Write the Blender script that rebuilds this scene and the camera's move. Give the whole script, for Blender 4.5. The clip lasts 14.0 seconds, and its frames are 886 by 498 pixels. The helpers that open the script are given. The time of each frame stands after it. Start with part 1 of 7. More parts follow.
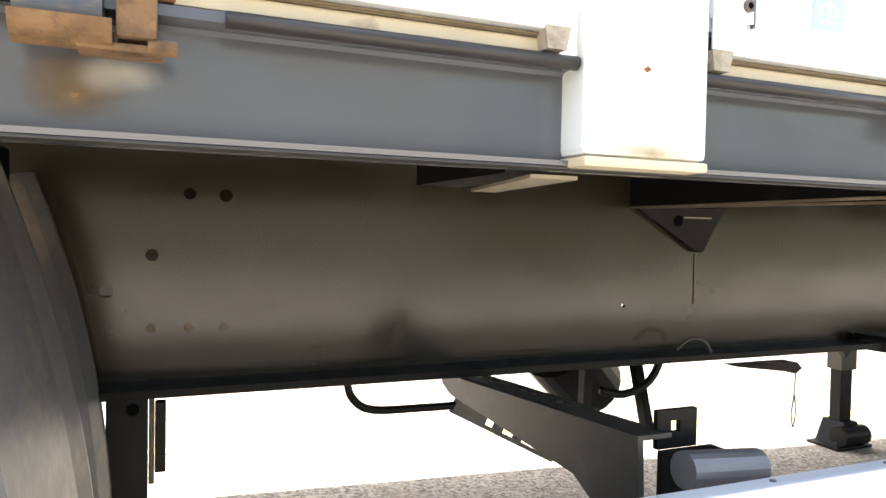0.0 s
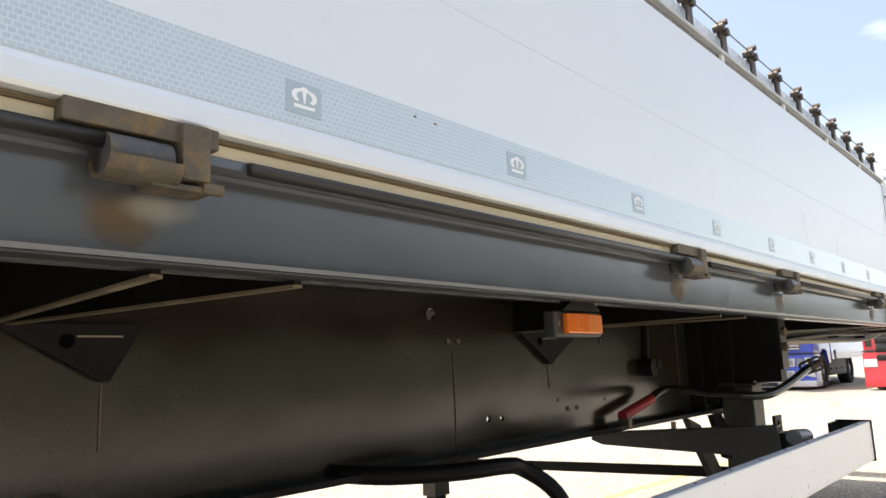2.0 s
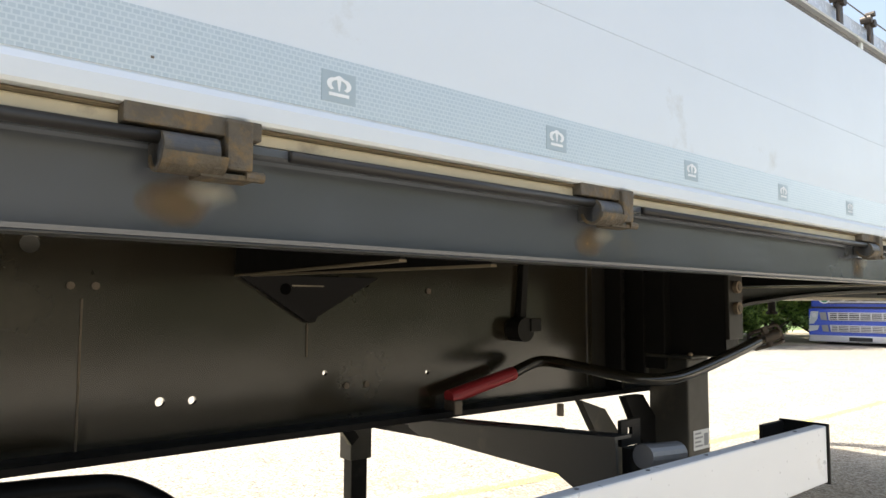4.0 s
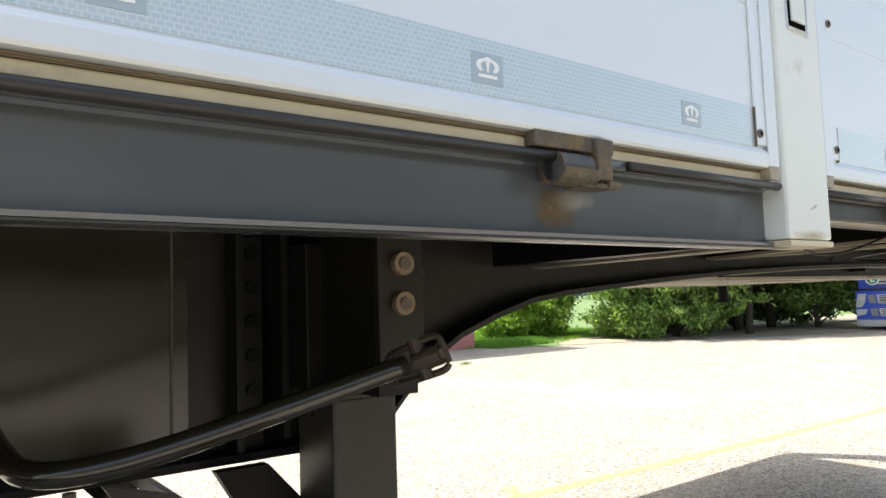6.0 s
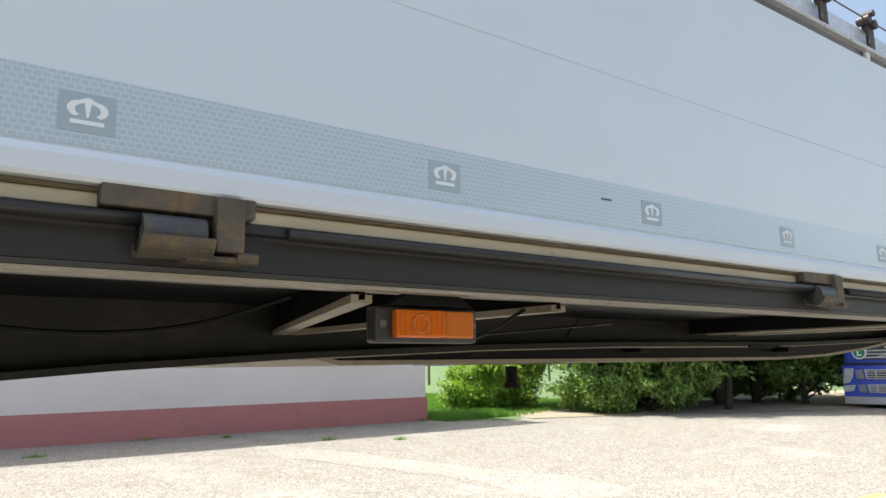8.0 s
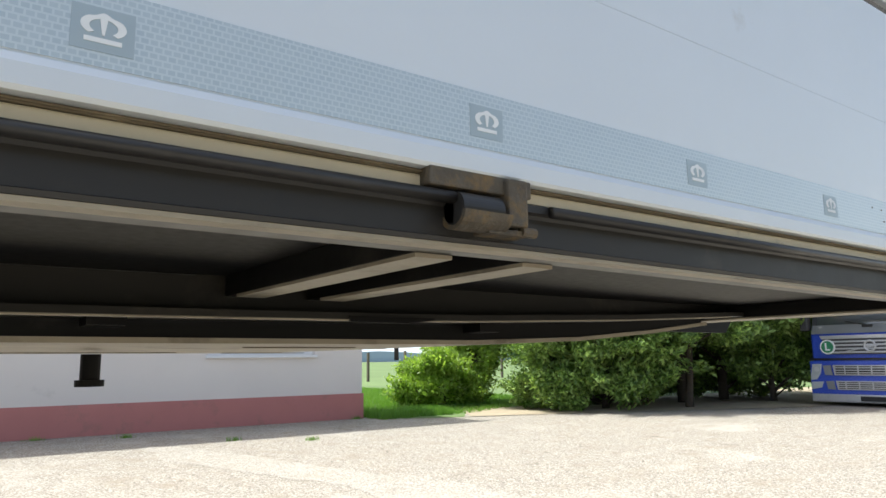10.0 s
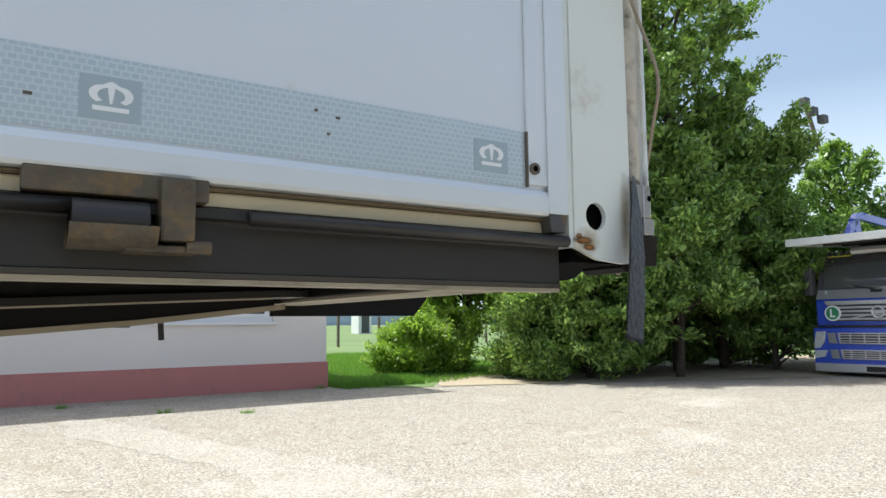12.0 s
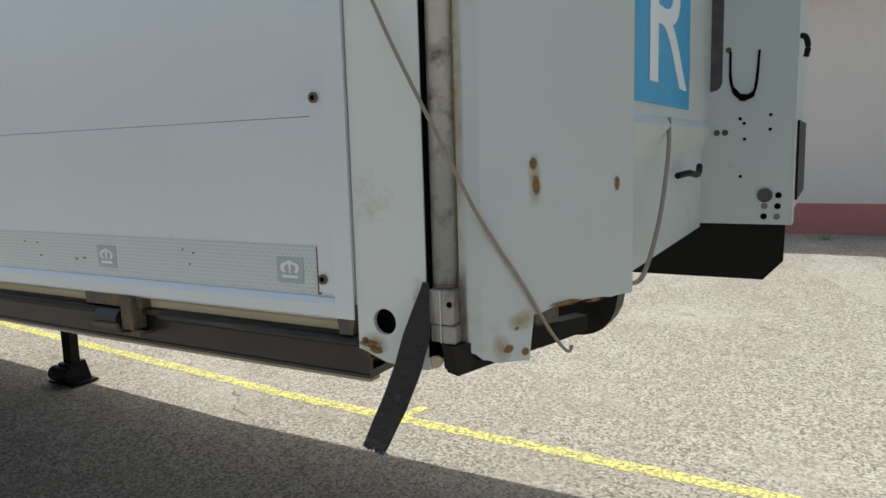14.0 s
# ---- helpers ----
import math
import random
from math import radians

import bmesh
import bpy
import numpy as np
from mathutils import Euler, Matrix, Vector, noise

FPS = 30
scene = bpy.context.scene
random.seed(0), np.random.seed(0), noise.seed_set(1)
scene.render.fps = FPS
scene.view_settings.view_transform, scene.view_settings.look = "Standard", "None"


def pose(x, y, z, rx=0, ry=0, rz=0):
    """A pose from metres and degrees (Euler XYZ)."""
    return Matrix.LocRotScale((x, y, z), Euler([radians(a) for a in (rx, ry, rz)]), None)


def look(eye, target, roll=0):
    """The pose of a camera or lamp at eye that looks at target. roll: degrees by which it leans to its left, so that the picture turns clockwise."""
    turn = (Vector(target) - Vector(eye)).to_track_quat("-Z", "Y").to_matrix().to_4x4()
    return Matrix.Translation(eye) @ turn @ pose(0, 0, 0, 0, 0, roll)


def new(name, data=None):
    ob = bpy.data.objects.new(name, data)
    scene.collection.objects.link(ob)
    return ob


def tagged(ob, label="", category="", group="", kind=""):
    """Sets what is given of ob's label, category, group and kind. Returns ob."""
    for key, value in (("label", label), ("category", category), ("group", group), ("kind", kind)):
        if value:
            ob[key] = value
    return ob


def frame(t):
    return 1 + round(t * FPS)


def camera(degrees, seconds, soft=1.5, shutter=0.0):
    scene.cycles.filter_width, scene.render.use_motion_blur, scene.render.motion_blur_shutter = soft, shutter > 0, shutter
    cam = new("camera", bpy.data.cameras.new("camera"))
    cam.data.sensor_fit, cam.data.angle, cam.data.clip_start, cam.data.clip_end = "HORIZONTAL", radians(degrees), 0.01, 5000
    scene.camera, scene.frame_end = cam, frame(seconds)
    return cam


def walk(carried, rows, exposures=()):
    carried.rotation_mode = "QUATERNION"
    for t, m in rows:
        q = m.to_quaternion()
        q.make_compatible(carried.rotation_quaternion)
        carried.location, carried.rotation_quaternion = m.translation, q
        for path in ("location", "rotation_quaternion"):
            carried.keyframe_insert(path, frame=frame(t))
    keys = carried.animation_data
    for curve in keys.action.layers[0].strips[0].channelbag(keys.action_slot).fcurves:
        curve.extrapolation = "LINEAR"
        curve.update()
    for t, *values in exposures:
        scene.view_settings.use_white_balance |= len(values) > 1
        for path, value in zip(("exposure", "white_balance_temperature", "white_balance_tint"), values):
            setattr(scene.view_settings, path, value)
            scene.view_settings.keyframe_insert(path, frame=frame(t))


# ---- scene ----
cam = camera(64.4, 14.0)
PATH = [
    (0, (-0.707, -0.536, 1.055), (0.056, 1.312, 0.998), 1.1),
    (0.2, (-0.714, -0.601, 1.029), (0.124, 1.215, 1.047), 1.2),
    (0.5, (-0.664, -0.59, 1.039), (0.338, 1.137, 1.148), -1.3),
    (0.7, (-0.628, -0.601, 1.036), (0.471, 1.062, 1.19), -1.2),
    (1, (-0.546, -0.62, 1.026), (0.692, 0.937, 1.233), -1.6),
    (1.2, (-0.481, -0.613, 1.021), (0.841, 0.869, 1.259), -1.8),
    (1.5, (-0.357, -0.595, 1.021), (1.041, 0.805, 1.311), -2.2),
    (1.8, (-0.205, -0.569, 1.012), (1.227, 0.789, 1.334), -2.1),
    (2, (-0.107, -0.546, 1.019), (1.366, 0.766, 1.347), -2.2),
    (2.2, (0.002, -0.549, 1.029), (1.493, 0.745, 1.346), -2.3),
    (2.5, (0.147, -0.57, 1.031), (1.652, 0.708, 1.348), -2.0),
    (2.7, (0.251, -0.589, 1.044), (1.71, 0.746, 1.342), -1.8),
    (4.8, (1.501, -0.655, 1.056), (2.737, 0.914, 1.14), -1.0),
    (5, (1.64, -0.659, 1.052), (2.854, 0.928, 1.121), -1.8),
    (5.3, (1.85, -0.618, 1.038), (3.053, 0.977, 1.131), -1.4),
    (5.5, (1.994, -0.571, 1.046), (3.181, 1.035, 1.149), -1.5),
    (6, (2.352, -0.55, 1.047), (3.54, 1.052, 1.192), -1.8),
    (6.5, (2.697, -0.565, 1.068), (3.808, 1.087, 1.25), -2.2),
    (6.8, (2.917, -0.545, 1.049), (4.02, 1.108, 1.276), -3.2),
    (7, (3.067, -0.522, 1.049), (4.167, 1.126, 1.314), -3.2),
    (7.5, (3.4, -0.548, 1.047), (4.532, 1.075, 1.338), -1.7),
    (7.8, (3.601, -0.585, 1.068), (4.758, 1.013, 1.394), -1.3),
    (8, (3.728, -0.615, 1.08), (4.883, 0.984, 1.406), -0.8),
    (8.2, (3.859, -0.632, 1.078), (5.031, 0.954, 1.407), -0.9),
    (10.3, (5.383, -0.523, 1.046), (6.54, 1.079, 1.352), -0.5),
    (10.5, (5.521, -0.521, 1.066), (6.665, 1.092, 1.368), -0.1),
    (10.6, (5.592, -0.528, 1.07), (6.739, 1.083, 1.371), -0.4),
    (11, (5.893, -0.543, 1.074), (7.019, 1.084, 1.37), -0.9),
    (11.5, (6.260, -0.588, 1.088), (7.325, 1.089, 1.320), -0.2),
    (11.7, (6.408, -0.581, 1.09), (7.474, 1.097, 1.307), -0.5),
    (12, (6.621, -0.572, 1.115), (7.710, 1.093, 1.326), -0.6),
    (12.3, (6.852, -0.551, 1.119), (7.982, 1.087, 1.324), -1.0),
    (12.5, (7.009, -0.561, 1.121), (8.121, 1.089, 1.317), -1.2),
    (13, (7.314, -0.621, 1.193), (7.647, 1.349, 1.296), 1.1),
    (13.3, (7.426, -0.676, 1.26), (7.318, 1.321, 1.275), 1.0),
    (13.5, (7.502, -0.714, 1.303), (7.125, 1.248, 1.214), 0.9),
    (13.6, (7.537, -0.717, 1.327), (7.038, 1.214, 1.179), -0.0),
    (14, (7.653, -0.677, 1.433), (6.691, 1.054, 1.152), -1.7),
]
EXPOSURES = [(0, 2.22, 6520, 10), (0.5, 1.84, 6550, 10), (1, 1.38, 6660, 10), (1.5, 1.02, 6650, 9), (2, 1.02, 6700, 9), (2.5, 1.02, 6720, 8), (5, 1.06, 6480, 7), (6, 0.93, 6380, 7), (7.5, 0.58, 6200, 7), (10.5, 0.52, 6180, 6), (11, 0.58, 6190, 6), (11.5, 0.52, 6090, 6), (12, 0.39, 6090, 5), (12.5, 0.48, 6100, 5), (13, 0.12, 6200, 4), (13.5, -0.08, 6310, 4), (14, -0.20, 6220, 4)]
walk(cam, [(t, look(eye, target, roll)) for t, eye, target, roll in PATH], EXPOSURES)

# ---- light ----
world = bpy.data.worlds.new("sky")
world.use_nodes = True
scene.world = world
wn, wl = world.node_tree.nodes, world.node_tree.links
SUN = Vector((-0.27, 0.38, 1.0)).normalized()
sky = wn.new("ShaderNodeTexSky")
sky.sky_type = "NISHITA"
sky.sun_disc = False
sky.sun_elevation = math.asin(SUN.z)
sky.sun_rotation = math.atan2(SUN.x, SUN.y)
sky.air_density, sky.dust_density, sky.ozone_density = 1.0, 5.0, 1.0
# thin summer clouds in the sky
wco = wn.new("ShaderNodeTexCoord")
wmap = wn.new("ShaderNodeMapping")
wmap.inputs["Scale"].default_value = (1.0, 1.0, 3.2)
wnoise = wn.new("ShaderNodeTexNoise")
wnoise.inputs["Scale"].default_value, wnoise.inputs["Detail"].default_value, wnoise.inputs["Roughness"].default_value = 3.2, 9, 0.58
wramp = wn.new("ShaderNodeValToRGB")
wramp.color_ramp.elements[0].position, wramp.color_ramp.elements[1].position = 0.60, 0.98
wmix = wn.new("ShaderNodeMix")
wmix.data_type = "RGBA"
wmix.inputs["B"].default_value = (8.6, 8.8, 9.2, 1)
wbg = wn["Background"]
wbg.inputs["Strength"].default_value = 0.14
wl.new(wco.outputs["Generated"], wmap.inputs["Vector"])
wl.new(wmap.outputs["Vector"], wnoise.inputs["Vector"])
wl.new(wnoise.outputs["Fac"], wramp.inputs["Fac"])
wl.new(wramp.outputs["Color"], wmix.inputs["Factor"])
wl.new(sky.outputs["Color"], wmix.inputs["A"])
wsep, whaze, wveil = wn.new("ShaderNodeSeparateXYZ"), wn.new("ShaderNodeMapRange"), wn.new("ShaderNodeMix")
whaze.inputs["From Min"].default_value, whaze.inputs["From Max"].default_value = 0.0, 0.30
whaze.inputs["To Min"].default_value, whaze.inputs["To Max"].default_value = 0.80, 0.10
wveil.data_type = "RGBA"
wveil.inputs["B"].default_value = (8.6, 9.3, 10.0, 1)
wl.new(wco.outputs["Generated"], wsep.inputs["Vector"])
wl.new(wsep.outputs["Z"], whaze.inputs["Value"])
wl.new(whaze.outputs["Result"], wveil.inputs["Factor"])
wl.new(wmix.outputs["Result"], wveil.inputs["A"])
wl.new(wveil.outputs["Result"], wbg.inputs["Color"])
sun = new("sun", bpy.data.lights.new("sun", "SUN"))
sun.data.energy, sun.data.angle, sun.data.color = 4.2, radians(0.55), (1.0, 0.965, 0.90)
sun.matrix_world = look((0, 0, 30), Vector((0, 0, 30)) - SUN)


# ---- materials ----
def material(name, color, rough=0.5, metal=0.0, vary=0.12, scale=6.0, bump=0.0, bump_scale=60.0, dirt=None, dirt_amount=0.0, dirt_scale=2.5, coat=0.0, spec=0.5):
    """A painted or plain surface: base colour with two scales of variation, dirt and fine relief."""
    m = bpy.data.materials.new(name)
    m.use_nodes = True
    n, l = m.node_tree.nodes, m.node_tree.links
    b = n["Principled BSDF"]
    b.inputs["Metallic"].default_value = metal
    b.inputs["Coat Weight"].default_value = coat
    b.inputs["Specular IOR Level"].default_value = spec
    co = n.new("ShaderNodeTexCoord")
    big, fine = n.new("ShaderNodeTexNoise"), n.new("ShaderNodeTexNoise")
    big.inputs["Scale"].default_value, big.inputs["Detail"].default_value = scale, 6
    fine.inputs["Scale"].default_value, fine.inputs["Detail"].default_value = bump_scale, 5
    l.new(co.outputs["Object"], big.inputs["Vector"])
    l.new(co.outputs["Object"], fine.inputs["Vector"])
    mix = n.new("ShaderNodeMix")
    mix.data_type = "RGBA"
    mix.inputs["A"].default_value = (*[c * (1 - vary) for c in color], 1)
    mix.inputs["B"].default_value = (*[min(1, c * (1 + vary)) for c in color], 1)
    l.new(big.outputs["Fac"], mix.inputs["Factor"])
    out = mix.outputs["Result"]
    if dirt:
        stain = n.new("ShaderNodeTexNoise")
        stain.inputs["Scale"].default_value, stain.inputs["Detail"].default_value, stain.inputs["Roughness"].default_value = dirt_scale, 8, 0.65
        l.new(co.outputs["Object"], stain.inputs["Vector"])
        ramp = n.new("ShaderNodeValToRGB")
        ramp.color_ramp.elements[0].position, ramp.color_ramp.elements[1].position = 0.66 - dirt_amount * 0.35, 0.80 - dirt_amount * 0.2
        l.new(stain.outputs["Fac"], ramp.inputs["Fac"])
        mix2 = n.new("ShaderNodeMix")
        mix2.data_type = "RGBA"
        mix2.inputs["B"].default_value = (*dirt, 1)
        l.new(out, mix2.inputs["A"])
        l.new(ramp.outputs["Color"], mix2.inputs["Factor"])
        out = mix2.outputs["Result"]
    l.new(out, b.inputs["Base Color"])
    rr = n.new("ShaderNodeMapRange")
    rr.inputs["To Min"].default_value, rr.inputs["To Max"].default_value = max(0.02, rough - 0.08), min(1, rough + 0.1)
    l.new(fine.outputs["Fac"], rr.inputs["Value"])
    l.new(rr.outputs["Result"], b.inputs["Roughness"])
    if bump:
        bp = n.new("ShaderNodeBump")
        bp.inputs["Strength"].default_value, bp.inputs["Distance"].default_value = bump, 0.004
        l.new(fine.outputs["Fac"], bp.inputs["Height"])
        l.new(bp.outputs["Normal"], b.inputs["Normal"])
    return m


M = {}
M["white"] = material("white_paint", (0.765, 0.80, 0.765), 0.32, vary=0.04, scale=9, bump=0.05, bump_scale=40, dirt=(0.50, 0.45, 0.36), dirt_amount=0.12, dirt_scale=7)
M["board"] = material("anodised_aluminium", (0.755, 0.80, 0.835), 0.34, metal=0.22, vary=0.04, scale=3, bump=0.03, bump_scale=25, dirt=(0.55, 0.54, 0.50), dirt_amount=0.06, dirt_scale=4)
M["lip"] = material("bare_aluminium", (0.62, 0.64, 0.66), 0.3, metal=0.6, vary=0.06, scale=8)
M["strip"] = material("clear_plastic_strip", (0.62, 0.68, 0.76), 0.25, vary=0.06, scale=8)
M["cream"] = material("dirty_cream_paint", (0.64, 0.56, 0.39), 0.45, vary=0.12, scale=14, bump=0.1, dirt=(0.28, 0.22, 0.15), dirt_amount=0.18, dirt_scale=12)
M["blackrail"] = material("black_rail_paint", (0.029, 0.0268, 0.0246), 0.40, vary=0.25, scale=5, bump=0.06, bump_scale=30, dirt=(0.08, 0.07, 0.055), dirt_amount=0.2, dirt_scale=4)
M["rail"] = material("grey_frame_paint", (0.080, 0.088, 0.100), 0.17, metal=0.0, vary=0.2, scale=4, bump=0.03, bump_scale=20, dirt=(0.10, 0.092, 0.08), dirt_amount=0.10, dirt_scale=3, spec=0.95)
M["black"] = material("black_frame_paint", (0.010, 0.0096, 0.0092), 0.38, vary=0.25, scale=5, bump=0.06, bump_scale=30, dirt=(0.045, 0.040, 0.034), dirt_amount=0.2, dirt_scale=3, spec=0.12)
M["web"] = material("glossy_black_beam_paint", (0.0245, 0.0203, 0.0118), 0.18, vary=0.3, scale=3, bump=0.02, bump_scale=6, dirt=(0.040, 0.035, 0.022), dirt_amount=0.22, dirt_scale=3.0, coat=0.35, spec=0.6)
M["web"].node_tree.nodes["Principled BSDF"].inputs["Coat Roughness"].default_value = 0.16


def wavy(m):
    """Long shallow waves of rolled sheet steel under the fine relief."""
    n, l = m.node_tree.nodes, m.node_tree.links
    co, no, bp = n.new("ShaderNodeTexCoord"), n.new("ShaderNodeTexNoise"), n.new("ShaderNodeBump")
    no.inputs["Scale"].default_value, no.inputs["Detail"].default_value = 2.2, 2
    bp.inputs["Strength"].default_value, bp.inputs["Distance"].default_value = 0.6, 0.007
    l.new(co.outputs["Object"], no.inputs["Vector"])
    l.new(no.outputs["Fac"], bp.inputs["Height"])
    b = n["Principled BSDF"]
    for k in ("Normal", "Coat Normal"):
        l.new(bp.outputs["Normal"], b.inputs[k])


wavy(M["web"])
M["hinge"] = material("rusty_galvanised_steel", (0.105, 0.088, 0.064), 0.6, metal=0.15, vary=0.45, scale=45, bump=0.7, bump_scale=110, dirt=(0.21, 0.135, 0.055), dirt_amount=0.5, dirt_scale=42)
# brown grime tone that also paints the shadow under the bead
M["groove"] = material("brown_grime_shade", (0.17, 0.135, 0.085), 0.75, vary=0.3, scale=12, bump=0.3, bump_scale=90, dirt=(0.36, 0.30, 0.20), dirt_amount=0.3, dirt_scale=9)
M["leggrey"] = material("dusty_black_leg_paint", (0.044, 0.041, 0.033), 0.42, vary=0.35, scale=9, bump=0.12, bump_scale=40, dirt=(0.085, 0.072, 0.050), dirt_amount=0.35, dirt_scale=8, spec=0.35)
M["barrel"] = material("weathered_hinge_barrel", (0.075, 0.075, 0.076), 0.42, metal=0.2, vary=0.35, scale=35, bump=0.35, bump_scale=90, dirt=(0.17, 0.125, 0.055), dirt_amount=0.45, dirt_scale=32)
M["armgrey"] = material("dark_grey_arm_paint", (0.034, 0.034, 0.032), 0.35, vary=0.2, scale=6, bump=0.06, dirt=(0.09, 0.08, 0.06), dirt_amount=0.2, dirt_scale=5)
M["galv"] = material("galvanised_tube", (0.19, 0.19, 0.195), 0.45, metal=0.55, vary=0.2, scale=20, bump=0.15, dirt=(0.22, 0.19, 0.16), dirt_amount=0.3, dirt_scale=18)
M["tube"] = material("scratched_galvanised_tube", (0.47, 0.475, 0.47), 0.34, metal=0.35, vary=0.3, scale=24, bump=0.2, dirt=(0.07, 0.066, 0.06), dirt_amount=0.46, dirt_scale=24)
M["grime"] = material("grimy_cream_paint", (0.38, 0.335, 0.255), 0.55, vary=0.25, scale=20, bump=0.15, dirt=(0.14, 0.11, 0.075), dirt_amount=0.4, dirt_scale=30)
M["orange_rust"] = material("orange_rust", (0.20, 0.115, 0.052), 0.8, vary=0.5, scale=38, bump=0.9, bump_scale=110, dirt=(0.075, 0.045, 0.022), dirt_amount=0.55, dirt_scale=34)
M["hook"] = material("dark_hook_steel", (0.075, 0.060, 0.048), 0.5, metal=0.4, vary=0.4, scale=40, bump=0.3, bump_scale=90)
# near-black that paints the shade inside holes, slots and gaps
M["hole"] = material("hole_shade_black", (0.004, 0.004, 0.004), 0.9, spec=0.03)
M["bolt"] = material("bolt_steel", (0.16, 0.13, 0.10), 0.5, metal=0.5, vary=0.3, scale=80)
M["boltlight"] = material("zinc_bolt", (0.26, 0.20, 0.135), 0.5, metal=0.3, vary=0.3, scale=60, dirt=(0.2, 0.1, 0.05), dirt_amount=0.3, dirt_scale=70)
# near-black that paints the deep shade around the leg and the hanger
M["deep_black"] = material("shade_black_steel", (0.011, 0.0102, 0.009), 0.45, vary=0.4, scale=12, bump=0.2, spec=0.25)
M["neck"] = material("dusty_black_neck_paint", (0.022, 0.0200, 0.0165), 0.36, vary=0.3, scale=6, bump=0.08, bump_scale=30, dirt=(0.055, 0.047, 0.036), dirt_amount=0.25, dirt_scale=5, spec=0.3)
M["yoke"] = material("brown_greased_steel", (0.060, 0.044, 0.030), 0.45, metal=0.2, vary=0.4, scale=50, bump=0.4, bump_scale=90)
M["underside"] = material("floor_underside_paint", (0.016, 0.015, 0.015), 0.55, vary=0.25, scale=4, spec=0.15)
# dusty tan; light bounced up from the ground is put into this colour
M["tan"] = material("dusty_lit_underside", (0.36, 0.312, 0.225), 0.5, vary=0.25, scale=7, bump=0.1, dirt=(0.13, 0.105, 0.075), dirt_amount=0.35, dirt_scale=5)
M["red"] = material("red_rubber_grip", (0.36, 0.025, 0.03), 0.45, vary=0.15, scale=20, bump=0.1)
M["orange"] = material("amber_lens", (0.68, 0.145, 0.005), 0.14, vary=0.1, scale=60, coat=0.5)
M["orange2"] = material("pale_amber_lens", (0.60, 0.16, 0.02), 0.2, vary=0.1, scale=60)
M["lampbox"] = material("black_lamp_housing", (0.04, 0.038, 0.036), 0.4)
M["strap"] = material("black_webbing", (0.017, 0.0165, 0.017), 0.42, vary=0.25, scale=30, bump=0.6, bump_scale=160, dirt=(0.12, 0.11, 0.10), dirt_amount=0.2, dirt_scale=25)
M["rope"] = material("plastic_coated_cable", (0.30, 0.25, 0.19), 0.4, vary=0.15, scale=40)
M["rust"] = material("rust", (0.22, 0.09, 0.025), 0.8, vary=0.5, scale=60, bump=0.5, bump_scale=120)
M["scuff"] = material("scuffed_paint", (0.50, 0.47, 0.40), 0.6, vary=0.2, scale=90)
M["sticker"] = material("paper_sticker", (0.70, 0.70, 0.68), 0.6, vary=0.06)
M["ink"] = material("grey_print", (0.30, 0.30, 0.30), 0.7)
M["rubber"] = material("tyre_rubber", (0.025, 0.025, 0.025), 0.8, vary=0.2, bump=0.3)
M["plastic"] = material("grey_mudguard_plastic", (0.105, 0.104, 0.105), 0.42, vary=0.2, scale=8, bump=0.2, dirt=(0.30, 0.25, 0.18), dirt_amount=0.25, dirt_scale=5)
M["guard"] = material("white_underrun_profile", (0.76, 0.78, 0.80), 0.3, metal=0.15, vary=0.04, scale=6, dirt=(0.5, 0.48, 0.44), dirt_amount=0.1, dirt_scale=6)
M["blue_sign"] = material("blue_sign_film", (0.03, 0.36, 0.66), 0.35, vary=0.05)
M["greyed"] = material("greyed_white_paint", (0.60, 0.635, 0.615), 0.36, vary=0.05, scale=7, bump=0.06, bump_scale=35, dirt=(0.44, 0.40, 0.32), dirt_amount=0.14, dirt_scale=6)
M["sleeve"] = material("worn_zinc_sleeve", (0.36, 0.345, 0.32), 0.36, metal=0.35, vary=0.2, scale=30, bump=0.15, dirt=(0.17, 0.15, 0.12), dirt_amount=0.35, dirt_scale=26)
M["plate"] = material("pale_grey_paint", (0.58, 0.62, 0.60), 0.4, vary=0.05, scale=8, bump=0.05, dirt=(0.42, 0.42, 0.38), dirt_amount=0.12, dirt_scale=9)


def tape_material():
    """Honeycomb retroreflective film."""
    m = bpy.data.materials.new("reflective_film")
    m.use_nodes = True
    n, l = m.node_tree.nodes, m.node_tree.links
    b = n["Principled BSDF"]
    b.inputs["Roughness"].default_value, b.inputs["Metallic"].default_value, b.inputs["Coat Weight"].default_value = 0.30, 0.28, 0.6
    b.inputs["Coat Roughness"].default_value = 0.10
    co, mp, br = n.new("ShaderNodeTexCoord"), n.new("ShaderNodeMapping"), n.new("ShaderNodeTexBrick")
    mp.inputs["Rotation"].default_value = (radians(90), 0, 0)
    br.inputs["Scale"].default_value, br.inputs["Brick Width"].default_value, br.inputs["Row Height"].default_value = 1.0, 0.0068, 0.0052
    br.inputs["Mortar Size"].default_value, br.inputs["Mortar Smooth"].default_value = 0.0009, 0.3
    br.inputs["Color1"].default_value, br.inputs["Color2"].default_value, br.inputs["Mortar"].default_value = (0.49, 0.575, 0.62, 1), (0.53, 0.61, 0.65, 1), (0.62, 0.69, 0.72, 1)
    l.new(co.outputs["Object"], mp.inputs["Vector"])
    l.new(mp.outputs["Vector"], br.inputs["Vector"])
    l.new(br.outputs["Color"], b.inputs["Base Color"])
    return m


M["tape"] = tape_material()
M["tape_dark"] = material("reflective_film_plain", (0.43, 0.51, 0.55), 0.35, metal=0.3, vary=0.05)
M["mark"] = material("white_film_print", (0.85, 0.88, 0.90), 0.4, vary=0.03)


